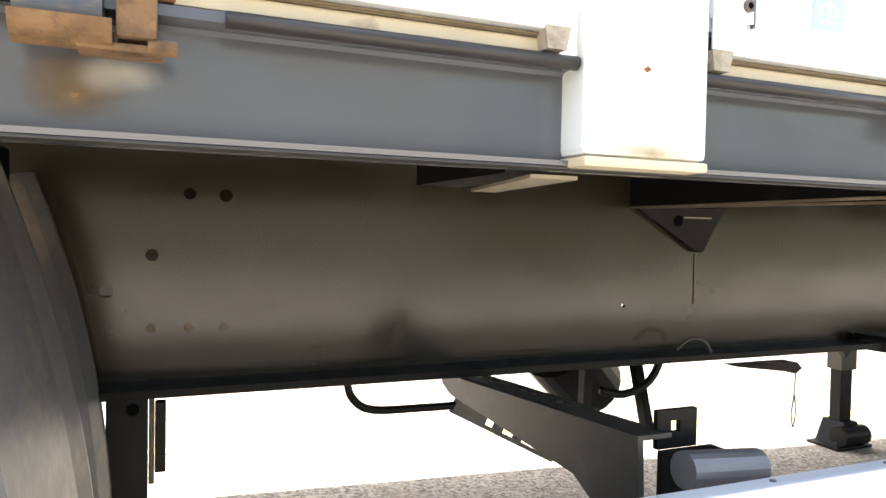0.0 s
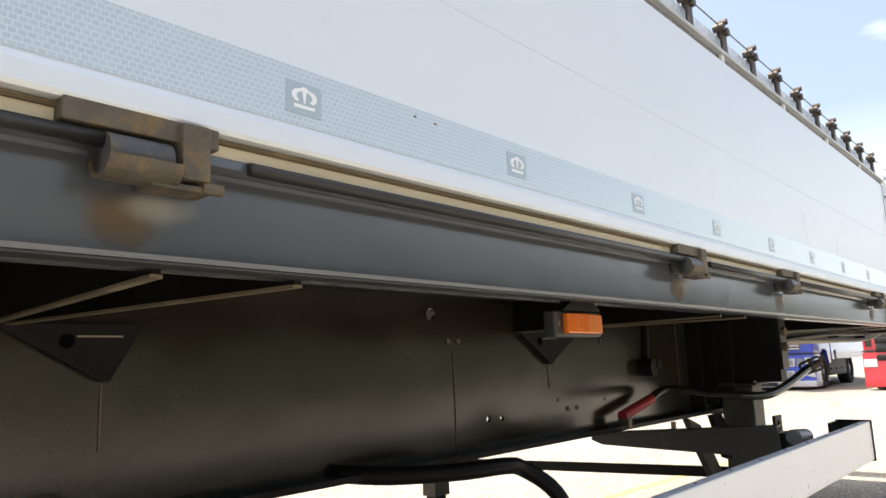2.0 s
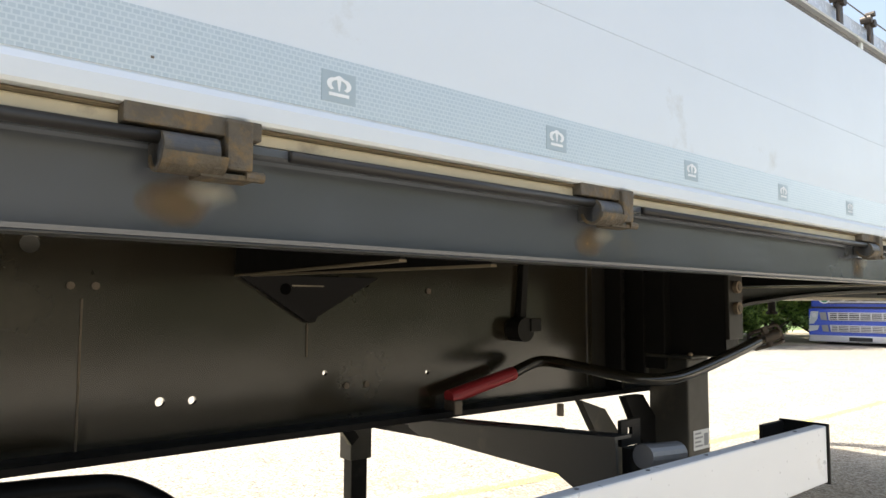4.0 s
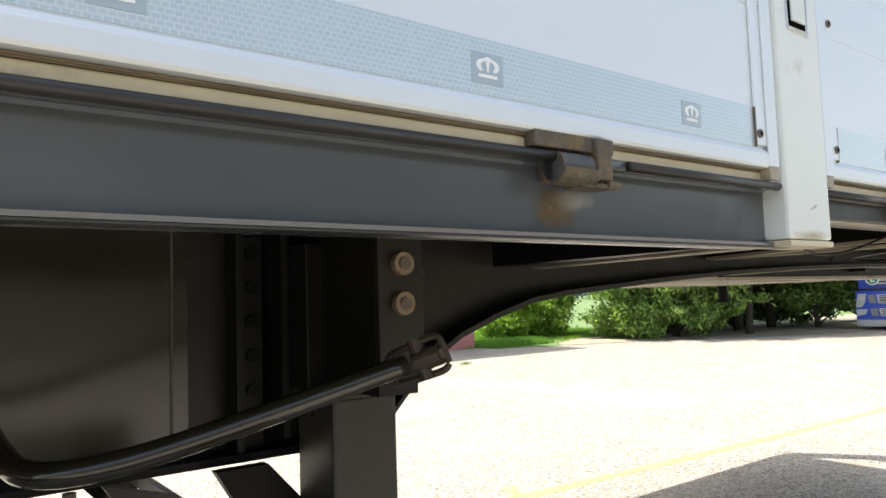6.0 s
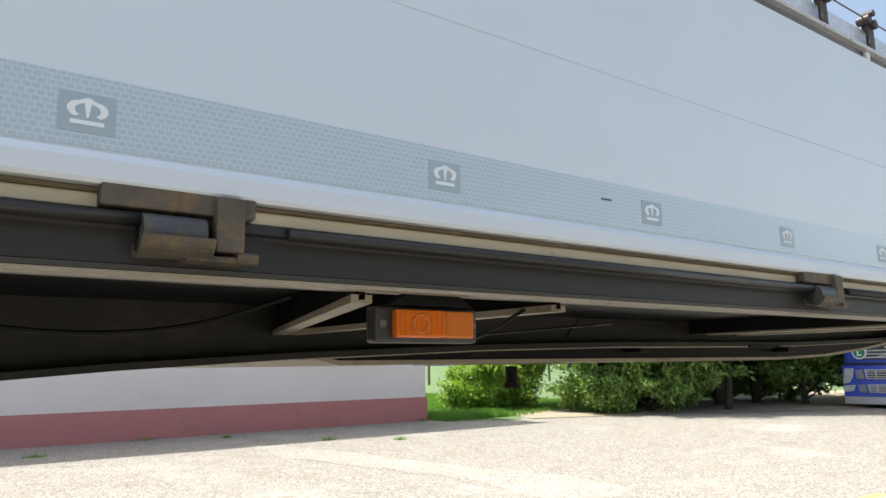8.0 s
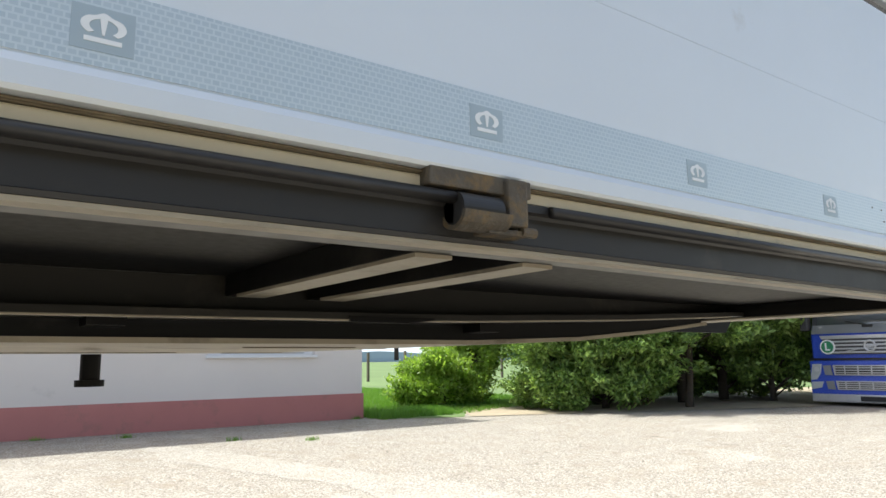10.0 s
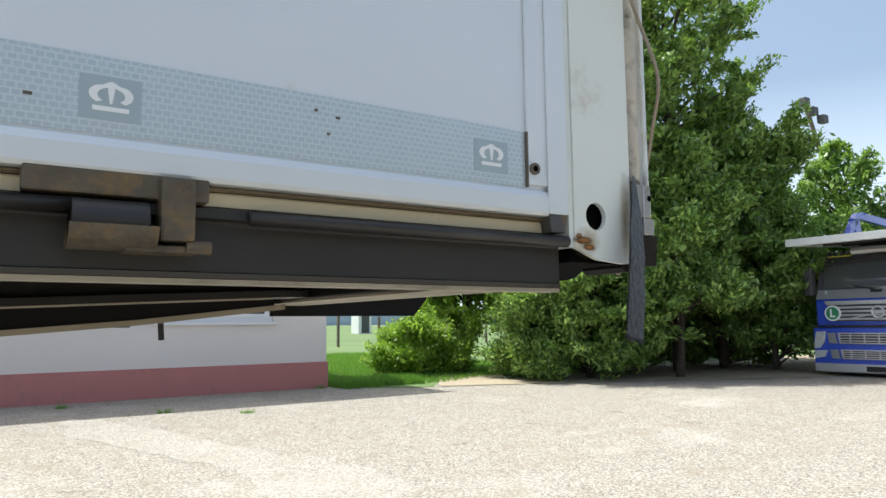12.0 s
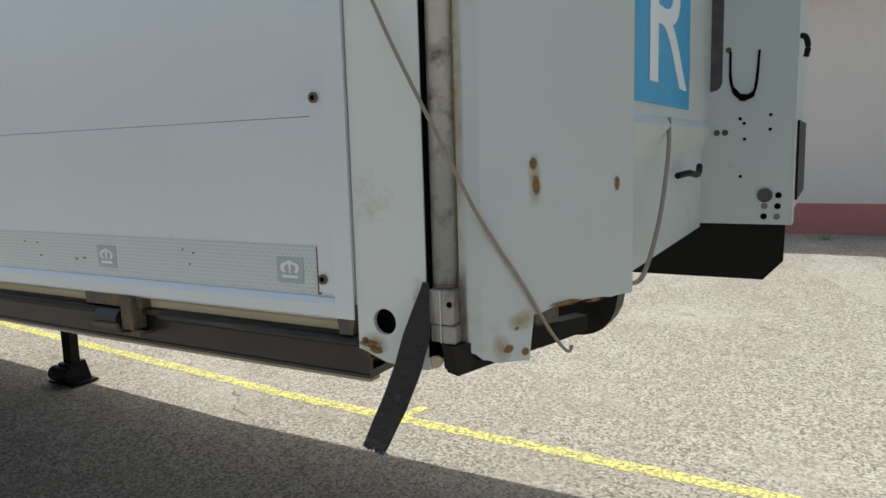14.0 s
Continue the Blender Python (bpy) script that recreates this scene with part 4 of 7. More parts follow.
for x in (-2.6, -1.0, 0.6, 2.2, 3.8, 4.6, 5.4, 6.2):
    part("cross_member", box(x - 0.03, x + 0.03, WEB_Y + 0.012, W - WEB_Y - 0.012, 1.11, FLR - 0.001), "black", trailer)
# coupling plate with kingpin under the neck
bm = lofted([(x, [(0.76, z), (W - 0.76, z), (W - 0.76, z + 0.010), (0.76, z + 0.010)]) for x, z in ((4.36, 1.102), (4.44, 1.083), (6.20, 1.083), (6.55, 1.094), (6.85, 1.117), (7.12, 1.146))])
cp = part("coupling_plate", bm, "tan", trailer, "dusty steel coupling plate under the neck, paled for bounced light, turned up ahead")
for y in (0.765, 1.10, 1.68, W - 0.775):
    part("plate_rib", box(4.46, 6.18, y, y + 0.010, 1.0932, 1.190), "black", cp)
part("plate_rib", prism([(6.181, 1.0935), (6.55, 1.1045), (6.85, 1.1275), (7.10, 1.1545), (7.10, 1.190), (6.181, 1.190)], "y", 0.766, 0.776), "black", cp)
for x, y, w, d in ((4.9, 0.90, 0.35, 0.02), (5.3, 1.75, 0.5, 0.03), (5.75, 1.02, 0.28, 0.025), (6.0, 1.9, 0.3, 0.03)):
    part("weld_bead", box(x, x + w, y, y + d, 1.0805, 1.0828, 0.0008), "groove", cp)
kp = part("kingpin", cyl((5.50, 1.41, 1.000), (5.50, 1.41, 1.073), 0.0235, 20), "black", trailer, "black steel kingpin")
part("collar", cyl((5.50, 1.41, 0.994), (5.50, 1.41, 1.010), 0.034, 20), "black", kp)
lm = part("long_member", box(5.96, 7.10, 0.985, 1.03, 1.160, FLR - 0.001), "black", trailer)
part("lower_face", prism([(5.98, 1.1545), (7.02, 1.1545), (7.06, 1.1595), (5.96, 1.1595)], "y", 0.987, 1.028), "tan", lm, "lower face, paled for bounced light")
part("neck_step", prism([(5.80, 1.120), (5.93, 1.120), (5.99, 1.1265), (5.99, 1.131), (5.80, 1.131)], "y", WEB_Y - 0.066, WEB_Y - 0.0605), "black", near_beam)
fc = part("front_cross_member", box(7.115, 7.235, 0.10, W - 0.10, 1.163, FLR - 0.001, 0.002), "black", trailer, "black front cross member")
part("lower_face", box(7.120, 7.230, 0.11, W - 0.11, 1.1585, 1.1625), "tan", fc, "lower face, paled for bounced light")
part("flange_edge", lofted([(x, [(WEB_Y - 0.058, z - 0.0145), (WEB_Y - 0.030, z - 0.0145), (WEB_Y - 0.030, z - 0.0122), (WEB_Y - 0.058, z - 0.0122)]) for x, z in SWEEP[8:-1]]), "tan", near_beam, "lower edge of the neck, paled for bounced light")
part("air_hose", sweep([(3.62, 0.10, 1.158), (3.72, 0.13, 1.128), (3.84, 0.15, 1.116), (3.95, 0.14, 1.126), (4.04, 0.10, 1.156)], 0.0026, 8), "black", trailer, "sagging thin black hose", smooth=True)
part("air_hose", sweep([(4.38, 0.10, 1.153), (4.40, 0.24, 1.118), (4.46, 0.36, 1.128), (4.9, 0.40, 1.163)], 0.0026, 8), "black", trailer, smooth=True)

# side marker lamps
def marker_lamp(x, z):
    lamp = part("marker_lamp", box(x - 0.012, x + 0.130, 0.058, 0.080, z - 0.003, z + 0.038, 0.004), "lampbox", trailer, "amber side marker lamp in a black housing")
    part("lens", box(x + 0.008, x + 0.076, 0.046, 0.0575, z + 0.002, z + 0.034, 0.003), "orange", lamp, "amber lens")
    part("reflector", box(x + 0.0765, x + 0.118, 0.048, 0.0575, z + 0.002, z + 0.034, 0.003), "orange2", lamp, "pale amber reflector")
    part("bulb_ring", sweep([(x + 0.040 + 0.010 * math.cos(a), 0.0455, z + 0.018 + 0.010 * math.sin(a)) for a in [math.pi * k / 8 for k in range(17)]], 0.0016, 6), "orange2", lamp)
    for k in range(9):
        part("lens_rib", box(x + 0.013 + 0.007 * k, x + 0.0145 + 0.007 * k, 0.0452, 0.0462, z + 0.005, z + 0.031), "orange", lamp)
    for xx in (x - 0.003, x + 0.124):
        part("screw", cyl((xx, 0.0565, z + 0.018), (xx, 0.058, z + 0.018), 0.0045, 10), "bolt", lamp)
    part("bracket", prism([(x + 0.00, z + 0.0385), (x + 0.118, z + 0.0385), (x + 0.096, z + 0.054), (x + 0.030, z + 0.054)], "y", 0.05, 0.072), "black", lamp)
    return lamp


marker_lamp(0.838, 1.0600)
marker_lamp(4.133, 1.1085)

# landing legs with crank and braces
def landing_leg(y0, y1, sticker):
    leg = part("landing_leg", box(2.880, 3.000, y0, y1, 0.30, 0.895, 0.006), "leggrey", trailer, "black square landing leg")
    # filler box; the shade above the leg is put into its black
    part("leg_head", box(2.868, 3.004, y0 + 0.065, y1 + 0.06, 0.86, 1.15, 0.004), "deep_black", leg, "black box filling the dark space above the leg")
    cap = part("leg_cap", box(2.866, 3.010, y0 - 0.022, y1 + 0.02, 0.8955, 0.905, 0.003), "leggrey", leg, "cap plate of the leg")
    for xx in (2.878, 2.998):
        part("bolt", cyl((xx, y0 - 0.012, 0.9052), (xx, y0 - 0.012, 0.913), 0.007, 8), "boltlight", cap)
    part("inner_tube", box(2.895, 2.985, y0 + 0.015, y1 - 0.015, -0.06, 0.30, 0.004), "black", leg)
    f = part("foot", box(2.80, 3.08, y0 - 0.05, y1 + 0.05, YARD + 0.002, YARD + 0.020, 0.004), "black", leg)
    part("foot_hub", cyl((2.84, y0 - 0.02, YARD + 0.075), (3.04, y0 - 0.02, YARD + 0.075), 0.055, 18), "black", f)
    part("foot_rib", prism([(2.83, YARD + 0.02), (3.05, YARD + 0.02), (2.99, YARD + 0.15), (2.89, YARD + 0.15)], "y", y0 - 0.02, y1 + 0.02), "black", f)
    if sticker:
        s = part("sticker", box(2.905, 2.992, y0 - 0.0012, y0 - 0.0002, 0.627, 0.684), "sticker", leg, "white type sticker with grey print")
        for k in range(4):
            part("print_bar", box(2.912, 2.945 if k % 2 else 2.955, y0 - 0.0020, y0 - 0.0013, 0.636 + 0.012 * k, 0.641 + 0.012 * k), "ink", s)
        part("print_bar", box(2.962, 2.985, y0 - 0.0020, y0 - 0.0013, 0.636, 0.672), "ink", s)
    return leg


leg = landing_leg(0.47, 0.60, True)
landing_leg(2.24, 2.34, False)
bp = part("leg_plate", box(2.895, 2.975, 0.346, 0.358, 0.955, 1.185, 0.002), "neck", trailer, "bolted plate of the landing leg")
part("leg_plate", box(2.90, 2.97, 0.359, WEB_Y - 0.006, 0.906, 1.185), "deep_black", trailer)
for z in (1.104, 1.044):
    part("flange_bolt", cyl((2.935, 0.334, z), (2.935, 0.346, z), 0.0175, 18), "boltlight", bp, "pale zinc bolt")
    part("flange_bolt", cyl((2.935, 0.3315, z), (2.935, 0.334, z), 0.010, 8), "bolt", bp)
crank = part("crank", sweep([(2.318, 0.639, 0.873), (2.372, 0.634, 0.892), (2.408, 0.612, 0.903), (2.420, 0.54, 0.899), (2.428, 0.42, 0.886), (2.440, 0.335, 0.878), (2.480, 0.290, 0.878), (2.56, 0.275, 0.889), (2.70, 0.258, 0.921), (2.872, 0.246, 0.962)], 0.0145, 12), "web", trailer, "black bent crank handle", smooth=True)
part("grip", cyl((2.105, 0.642, 0.830), (2.323, 0.639, 0.874), 0.0175, 16), "red", crank, "red rubber grip", smooth=False)
YD, YU, YC = Vector((0.56, -0.76, 0.34)).normalized(), Vector((-0.2, 0.27, 0.94)).normalized(), Vector((2.893, 0.243, 0.965))
loop = [YC + YD * a * 1.05 + YU * b * 0.95 for a, b in ((-0.036, -0.020), (-0.040, 0.0), (-0.036, 0.022), (0.0, 0.025), (0.034, 0.025), (0.038, 0.0), (0.034, -0.022), (0.0, -0.023), (-0.036, -0.020))]
part("yoke", sweep(loop, 0.0050, 8), "yoke", crank, "brown steel yoke")
part("pin", cyl(YC - YD * 0.006, YC + YD * 0.034, 0.0150, 18), "yoke", crank)
part("pin_end", cyl(YC + YD * 0.0342, YC + YD * 0.040, 0.010, 6), "hinge", crank)
part("yoke_clamp", cyl(YC + YD * 0.004 - YU * 0.026, YC + YD * 0.004 + YU * 0.030, 0.010, 12), "yoke", crank)
part("crank_clip", box(2.105, 2.13, 0.62, 0.66, 0.79, 0.824, 0.003), "bolt", crank)
part("hanger", prism([(2.398, 1.16), (2.418, 1.16), (2.406, 1.00), (2.384, 1.00)], "y", 0.67, 0.688), "deep_black", trailer, "black crank hanger")
part("hanger_boss", cyl((2.375, 0.64, 0.985), (2.375, 0.688, 0.985), 0.032, 18), "deep_black", trailer)
part("hanger_catch", box(2.39, 2.43, 0.635, 0.66, 0.98, 1.015, 0.003), "deep_black", trailer)


def bar(a, b, w, h):
    """Flat bar from a to b, w wide and h deep."""
    bm = bmesh.new()
    a, b = Vector(a), Vector(b)
    d = (b - a).normalized()
    u = d.cross(Vector((0, 1, 0)) if abs(d.y) < 0.9 else Vector((0, 0, 1))).normalized()
    v = u.cross(d)
    ends = [[bm.verts.new(p + u * i * w / 2 + v * j * h / 2) for i, j in ((-1, -1), (1, -1), (1, 1), (-1, 1))] for p in (a, b)]
    for k in range(4):
        bm.faces.new((ends[0][k], ends[0][(k + 1) % 4], ends[1][(k + 1) % 4], ends[1][k]))
    bm.faces.new(ends[0])
    bm.faces.new(ends[1][::-1])
    return bm


part("brace", prism([(2.572, 0.786), (2.680, 0.752), (2.905, 0.500), (2.800, 0.500), (2.650, 0.672)], "y", 0.615, 0.640), "leggrey", trailer, "bent black brace plate of the leg")
part("brace", prism([(2.730, 0.786), (2.818, 0.786), (2.884, 0.712), (2.884, 0.600), (2.836, 0.612)], "y", 0.580, 0.605), "black", trailer, "black leg brace")
part("brace", bar((2.50, 2.10, 0.82), (2.88, 2.22, 0.40), 0.055, 0.03), "black", trailer, "black leg brace")
part("leg_shaft", box(2.92, 2.96, 0.60, 2.24, 0.86, 0.89, 0.002), "black", trailer)
part("cross_brace", bar((2.90, 0.60, 0.545), (2.94, 2.24, 0.484), 0.022, 0.042), "black", trailer, "black cross brace between the legs")
part("drain_cock", cyl((2.535, 0.66, 0.742), (2.535, 0.66, 0.775), 0.010, 10), "bolt", trailer)

# side underrun guard on sloping arms
guard = part("underrun_guard", box(-1.4, 2.746, 0.040, 0.068, 0.645, 0.774, 0.004), "guard", trailer, "white aluminium side underrun guard")
part("end_cap", box(2.7465, 2.756, 0.036, 0.150, 0.640, 0.778, 0.003), "black", guard, "black end cap")
part("end_return", box(2.64, 2.746, 0.138, 0.149, 0.645, 0.774, 0.002), "black", guard)
for k in range(20):
    part("rivet", cyl((-1.0 + 0.19 * k, 0.054, 0.774), (-1.0 + 0.19 * k, 0.054, 0.7755), 0.004, 8), "galv", guard)


def guard_arm(x):
    """Deep channel from below the beam out to the guard, rising outward, with a pivot tube at its end; x is its outer corner."""
    bm = prism([(0.74, 0.774), (0.70, 0.774), (0.135, 0.815), (0.125, 0.640), (0.17, 0.650), (0.215, 0.700), (0.27, 0.726), (0.70, 0.738), (0.74, 0.752)], "x", x - 0.040, x - 0.032)

    def top(y):
        return 0.8150 - 0.0405 * (max(0.135, min(0.70, y)) - 0.135) / 0.565

    # slotted upper flange: an inner and an outer strip with bridges between the slots
    for xa, xb, pieces in ((x - 0.0315, x - 0.008, ((0.135, 0.74),)), (x + 0.010, x + 0.020, ((0.30, 0.74),)), (x - 0.0081, x + 0.0101, ((0.135, 0.33), (0.375, 0.435), (0.49, 0.555), (0.615, 0.74)))):
        for ya, yb in pieces:
            prism([(ya, top(ya) - 0.006), (yb, top(yb) - 0.006), (yb, top(yb)), (ya, top(ya))], "x", xa, xb, bm)
    a = part("guard_arm", bm, "armgrey", trailer, "dark grey steel guard arm")
    bm = bmesh.new()
    for a0, a1, c0, c1 in ((0.001, 0.062, 0.79, 0.810), (0.001, 0.062, 0.824, 0.838), (0.001, 0.022, 0.8101, 0.8239), (0.036, 0.062, 0.8101, 0.8239)):
        box(x + a0, x + a1, 0.150, 0.158, c0, c1, bm=bm)
    part("tongue", bm, "black", a, "black tongue with a square hole")
    part("pivot_tube", cyl((x + 0.002, 0.105, 0.780), (x + 0.116, 0.105, 0.772), 0.022, 18), "galv", a, "worn steel pivot tube")
    part("pivot_box", prism([(x + 0.001, 0.79), (x + 0.085, 0.79), (x + 0.11, 0.74), (x + 0.001, 0.70)], "y", 0.128, 0.149), "black", a)
    return a


guard_arm(-0.137)
guard_arm(2.10)

# pieces hanging under the beams further in
part("hook_bar", sweep([(-0.285, 1.06, 0.80), (-0.285, 1.06, 0.70), (-0.268, 1.06, 0.650), (-0.22, 1.06, 0.622), (-0.10, 1.06, 0.617), (0.00, 1.06, 0.616)], 0.010, 8), "black", trailer, "bent steel bar", smooth=True)
bm = bmesh.new()
SA, SB = Vector((-0.01, 1.06, 0.62)), Vector((0.28, 1.06, 0.465))
SU = (SB - SA).normalized().cross(Vector((0, 1, 0)))
for off, wide, spans in ((-0.017, 0.011, ((0.0, 1.0),)), (0.017, 0.011, ((0.0, 1.0),)), (0.0, 0.0228, ((0.0, 0.30), (0.40, 0.47), (0.60, 0.66), (0.86, 1.0)))):
    for ka, kb in spans:
        piece = bar(SA.lerp(SB, ka) + SU * off, SA.lerp(SB, kb) + SU * off, wide, 0.02)
        piece.verts.index_update()
        back = [bm.verts.new(v.co) for v in piece.verts]
        for q in piece.faces:
            bm.faces.new([back[v.index] for v in q.verts])
        piece.free()
part("ladder_step", bm, "armgrey", trailer, "perforated steel step bar")
part("spare_carrier", sweep([(0.90, 0.68, 0.800), (0.98, 0.60, 0.790), (1.12, 0.52, 0.786), (1.25, 0.50, 0.783), (1.34, 0.51, 0.765), (1.42, 0.47, 0.70), (1.44, 0.44, 0.60), (1.44, 0.44, 0.45)], 0.020, 10), "black", trailer, "curved black tube", smooth=True)
part("drop_bracket", prism([(0.44, 0.774), (0.62, 0.774), (0.635, 0.760), (0.615, 0.748), (0.58, 0.756)], "y", 0.60, 0.64), "black", trailer)
part("chain", sweep([(0.615, 0.60, 0.75), (0.612, 0.60, 0.70), (0.606, 0.60, 0.66), (0.612, 0.60, 0.63), (0.618, 0.60, 0.66), (0.615, 0.60, 0.70)], 0.0018, 6), "bolt", trailer, "thin hanging chain")
part("air_reservoir", cyl((0.42, 1.30, 0.72), (0.62, 1.42, 0.56), 0.12, 22), "black", trailer, "dark air reservoir")
part("axle_strut", bar((0.66, 1.26, 0.79), (0.60, 1.08, 0.50), 0.028, 0.028), "black", trailer, "steel strut")
part("axle_strut", bar((0.44, 1.15, 0.79), (0.40, 1.10, 0.50), 0.028, 0.028), "black", trailer)
part("brake_hose", sweep([(0.52, 0.95, 0.79), (0.53, 0.95, 0.72), (0.50, 0.96, 0.66), (0.44, 0.98, 0.63), (0.38, 1.0, 0.64)], 0.011, 8), "black", trailer, "curved rubber brake hose", smooth=True)
part("cable_loop", sweep([(0.30, 0.62, 0.815), (0.33, 0.62, 0.835), (0.37, 0.62, 0.83), (0.39, 0.62, 0.805)], 0.0035, 6), "lampbox", trailer, "short cable loop", smooth=True)
part("mud_plate", box(-0.775, -0.712, 0.70, 0.76, 0.20, 0.774, 0.002), "black", trailer)
part("plate_hole", cyl((-0.735, 0.6975, 0.752), (-0.735, 0.6995, 0.752), 0.010, 12), "hole", trailer)
part("rear_reflector", box(-0.711, -0.702, 0.72, 0.75, 0.62, 0.772, 0.002), "hinge", trailer, "narrow faded amber reflector")
part("reflector_back", box(-0.7015, -0.684, 0.73, 0.75, 0.635, 0.755, 0.002), "black", trailer)


def mudguard(xc, zc, r):
    """Half-round plastic mudguard shell with a raised shoulder and a rolled edge."""
    n = 28
    bm = bmesh.new()
    prof = [(0.22, -0.035), (0.235, 0.0), (0.275, 0.018), (0.345, 0.018), (0.375, -0.016), (0.56, -0.016), (0.60, 0.0), (0.65, 0.0), (0.65, -0.030), (0.22, -0.060)]
    rings = []
    for k in range(n + 1):
        a = radians(-14 + 208 * k / n)
        rings.append([bm.verts.new((xc + (r + h) * math.cos(a), y, zc + (r + h) * math.sin(a))) for y, h in prof])
    for a, b in zip(rings, rings[1:]):
        for k in range(len(prof)):
            bm.faces.new((a[k], a[(k + 1) % len(prof)], b[(k + 1) % len(prof)], b[k]))
    bm.faces.new(rings[0])
    bm.faces.new(rings[-1][::-1])
    return bm


MGX, MGZ, MGR = -1.62, 0.48, 0.56
mg = part("mudguard", mudguard(MGX, MGZ, MGR), "plastic", trailer, "grey plastic wheel mudguard with ribs", smooth=False)


def guard_panel(xc, zc, r):
    """Tall, slightly bowed front panel of the mudguard with a raised shoulder and a sunk band."""
    bm = bmesh.new()
    prof = [(0.10, -0.020), (0.30, 0.0), (0.335, 0.010), (0.360, 0.008), (0.385, -0.022), (0.40, -0.028), (0.55, -0.028), (0.585, -0.008), (0.62, 0.004), (0.652, 0.004), (0.652, -0.034), (0.10, -0.044)]
    rings = []
    n = 16
    for k in range(n + 1):
        a = radians(-14 + 35 * k / n)
        rings.append([bm.verts.new((xc + (r + h) * math.cos(a), y, zc + (r + h) * math.sin(a))) for y, h in prof])
    for a, b in zip(rings, rings[1:]):
        for k in range(len(prof)):
            bm.faces.new((a[k], a[(k + 1) % len(prof)], b[(k + 1) % len(prof)], b[k]))
    bm.faces.new(rings[0])
    bm.faces.new(rings[-1][::-1])
    return bm


gp = part("mudguard_panel", guard_panel(-2.365, 0.55, 1.6), "plastic", trailer, "dusty grey plastic front panel of the mudguard")
for z in (1.06, 0.985, 0.915, 0.85, 0.79, 0.735):
    x = -2.365 + 1.5725 * math.cos(math.asin((z - 0.55) / 1.5725))
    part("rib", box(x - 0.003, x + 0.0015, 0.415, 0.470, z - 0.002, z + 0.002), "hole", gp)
# the pocket's shade is put in as a black block
part("pocket", box(-0.900, -0.882, 0.405, 0.545, 1.010, 1.150, 0.004), "hole", gp, "black block for the shade of a pocket at the top of the panel")
part("pocket_ledge", box(-0.898, -0.872, 0.400, 0.550, 1.000, 1.0095, 0.003), "plastic", gp)


def wheel(parent, x, y, r, w, name="wheel", z=0.0):
    bm = bmesh.new()
    prof = [(r * 0.60, -w / 2), (r * 0.92, -w / 2), (r * 0.985, -w * 0.42), (r, -w * 0.30), (r, w * 0.30), (r * 0.985, w * 0.42), (r * 0.92, w / 2), (r * 0.60, w / 2)]
    n = 36
    rings = []
    for k in range(n):
        a = 2 * math.pi * k / n
        rings.append([bm.verts.new((x + p * math.cos(a), y + q, z + r + p * math.sin(a))) for p, q in prof])
    for k in range(n):
        a, b = rings[k], rings[(k + 1) % n]
        for i in range(len(prof)):
            bm.faces.new((a[i], a[(i + 1) % len(prof)], b[(i + 1) % len(prof)], b[i]))
    t = part(name, bm, "rubber", parent, "black rubber tyre")
    bm = cyl((x, y - w * 0.30, z + r), (x, y + w * 0.30, z + r), r * 0.605, 28)
    cyl((x, y - w * 0.44, z + r), (x, y - w * 0.30, z + r), r * 0.22, 20, bm)
    for k in range(8):
        a = 2 * math.pi * k / 8
        cyl((x + r * 0.36 * math.cos(a), y - w * 0.36, z + r + r * 0.36 * math.sin(a)), (x + r * 0.36 * math.cos(a), y - w * 0.29, z + r + r * 0.36 * math.sin(a)), r * 0.035, 8, bm)
    part("rim", bm, "galv", t)
    return t


for xw in (MGX, MGX - 1.31):
    wheel(trailer, xw, 0.44, 0.46, 0.36, z=yard(xw, 0.5))
    wheel(trailer, xw, W - 0.44, 0.46, 0.36, z=yard(xw, 0.5))

before_front = set(bpy.data.objects)
# front corner: pierced corner post, tube, rounded corner sheet
post = part("corner_post", pierced(7.166, 7.2565, 1.225, 2.60, -0.006, 0.006, [(7.199, 1.262, 0.0158)]), "white", trailer, "off-white corner post with a round hole and rust")
# near-black fill that puts the shade in behind the hole and the gap
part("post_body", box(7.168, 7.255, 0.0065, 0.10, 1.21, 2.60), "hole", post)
part("post_side", box(7.1592, 7.1655, -0.004, 0.05, 1.225, 2.60), "white", post)
part("post_toe", prism([(7.166, 1.2249), (7.258, 1.2249), (7.258, 1.211), (7.243, 1.2095), (7.200, 1.213), (7.188, 1.217), (7.172, 1.2235)], "y", -0.006, 0.0), "white", post, "bent lower corner with rust")
part("toe_scrap", prism([(7.2585, 1.226), (7.266, 1.2275), (7.2735, 1.225), (7.272, 1.219), (7.268, 1.214), (7.2585, 1.211)], "y", -0.002, 0.001), "cream", post, "torn grimy scrap of sheet")
# black strip painted for the shade in the gap beside the tube
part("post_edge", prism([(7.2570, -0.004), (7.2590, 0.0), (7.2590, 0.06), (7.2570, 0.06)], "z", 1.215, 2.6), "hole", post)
tube = part("corner_tube", cyl((7.2725, 0.012, 1.308), (7.2725, 0.012, 2.60), 0.0150, 20), "tube", trailer, "scratched galvanised curtain tube", smooth=True)
part("tube_backing", box(7.2595, 7.300, 0.032, 0.060, 1.225, 2.60), "white", post)
part("tube_sleeve", box(7.2605, 7.291, -0.008, 0.028, 1.266, 1.306, 0.003), "sleeve", tube)
part("tube_latch", box(7.277, 7.2935, -0.009, 0.028, 1.245, 1.2655, 0.002), "sleeve", tube)
part("tube_fork", box(7.2615, 7.2765, -0.006, 0.02, 1.245, 1.2655, 0.002), "sleeve", tube)
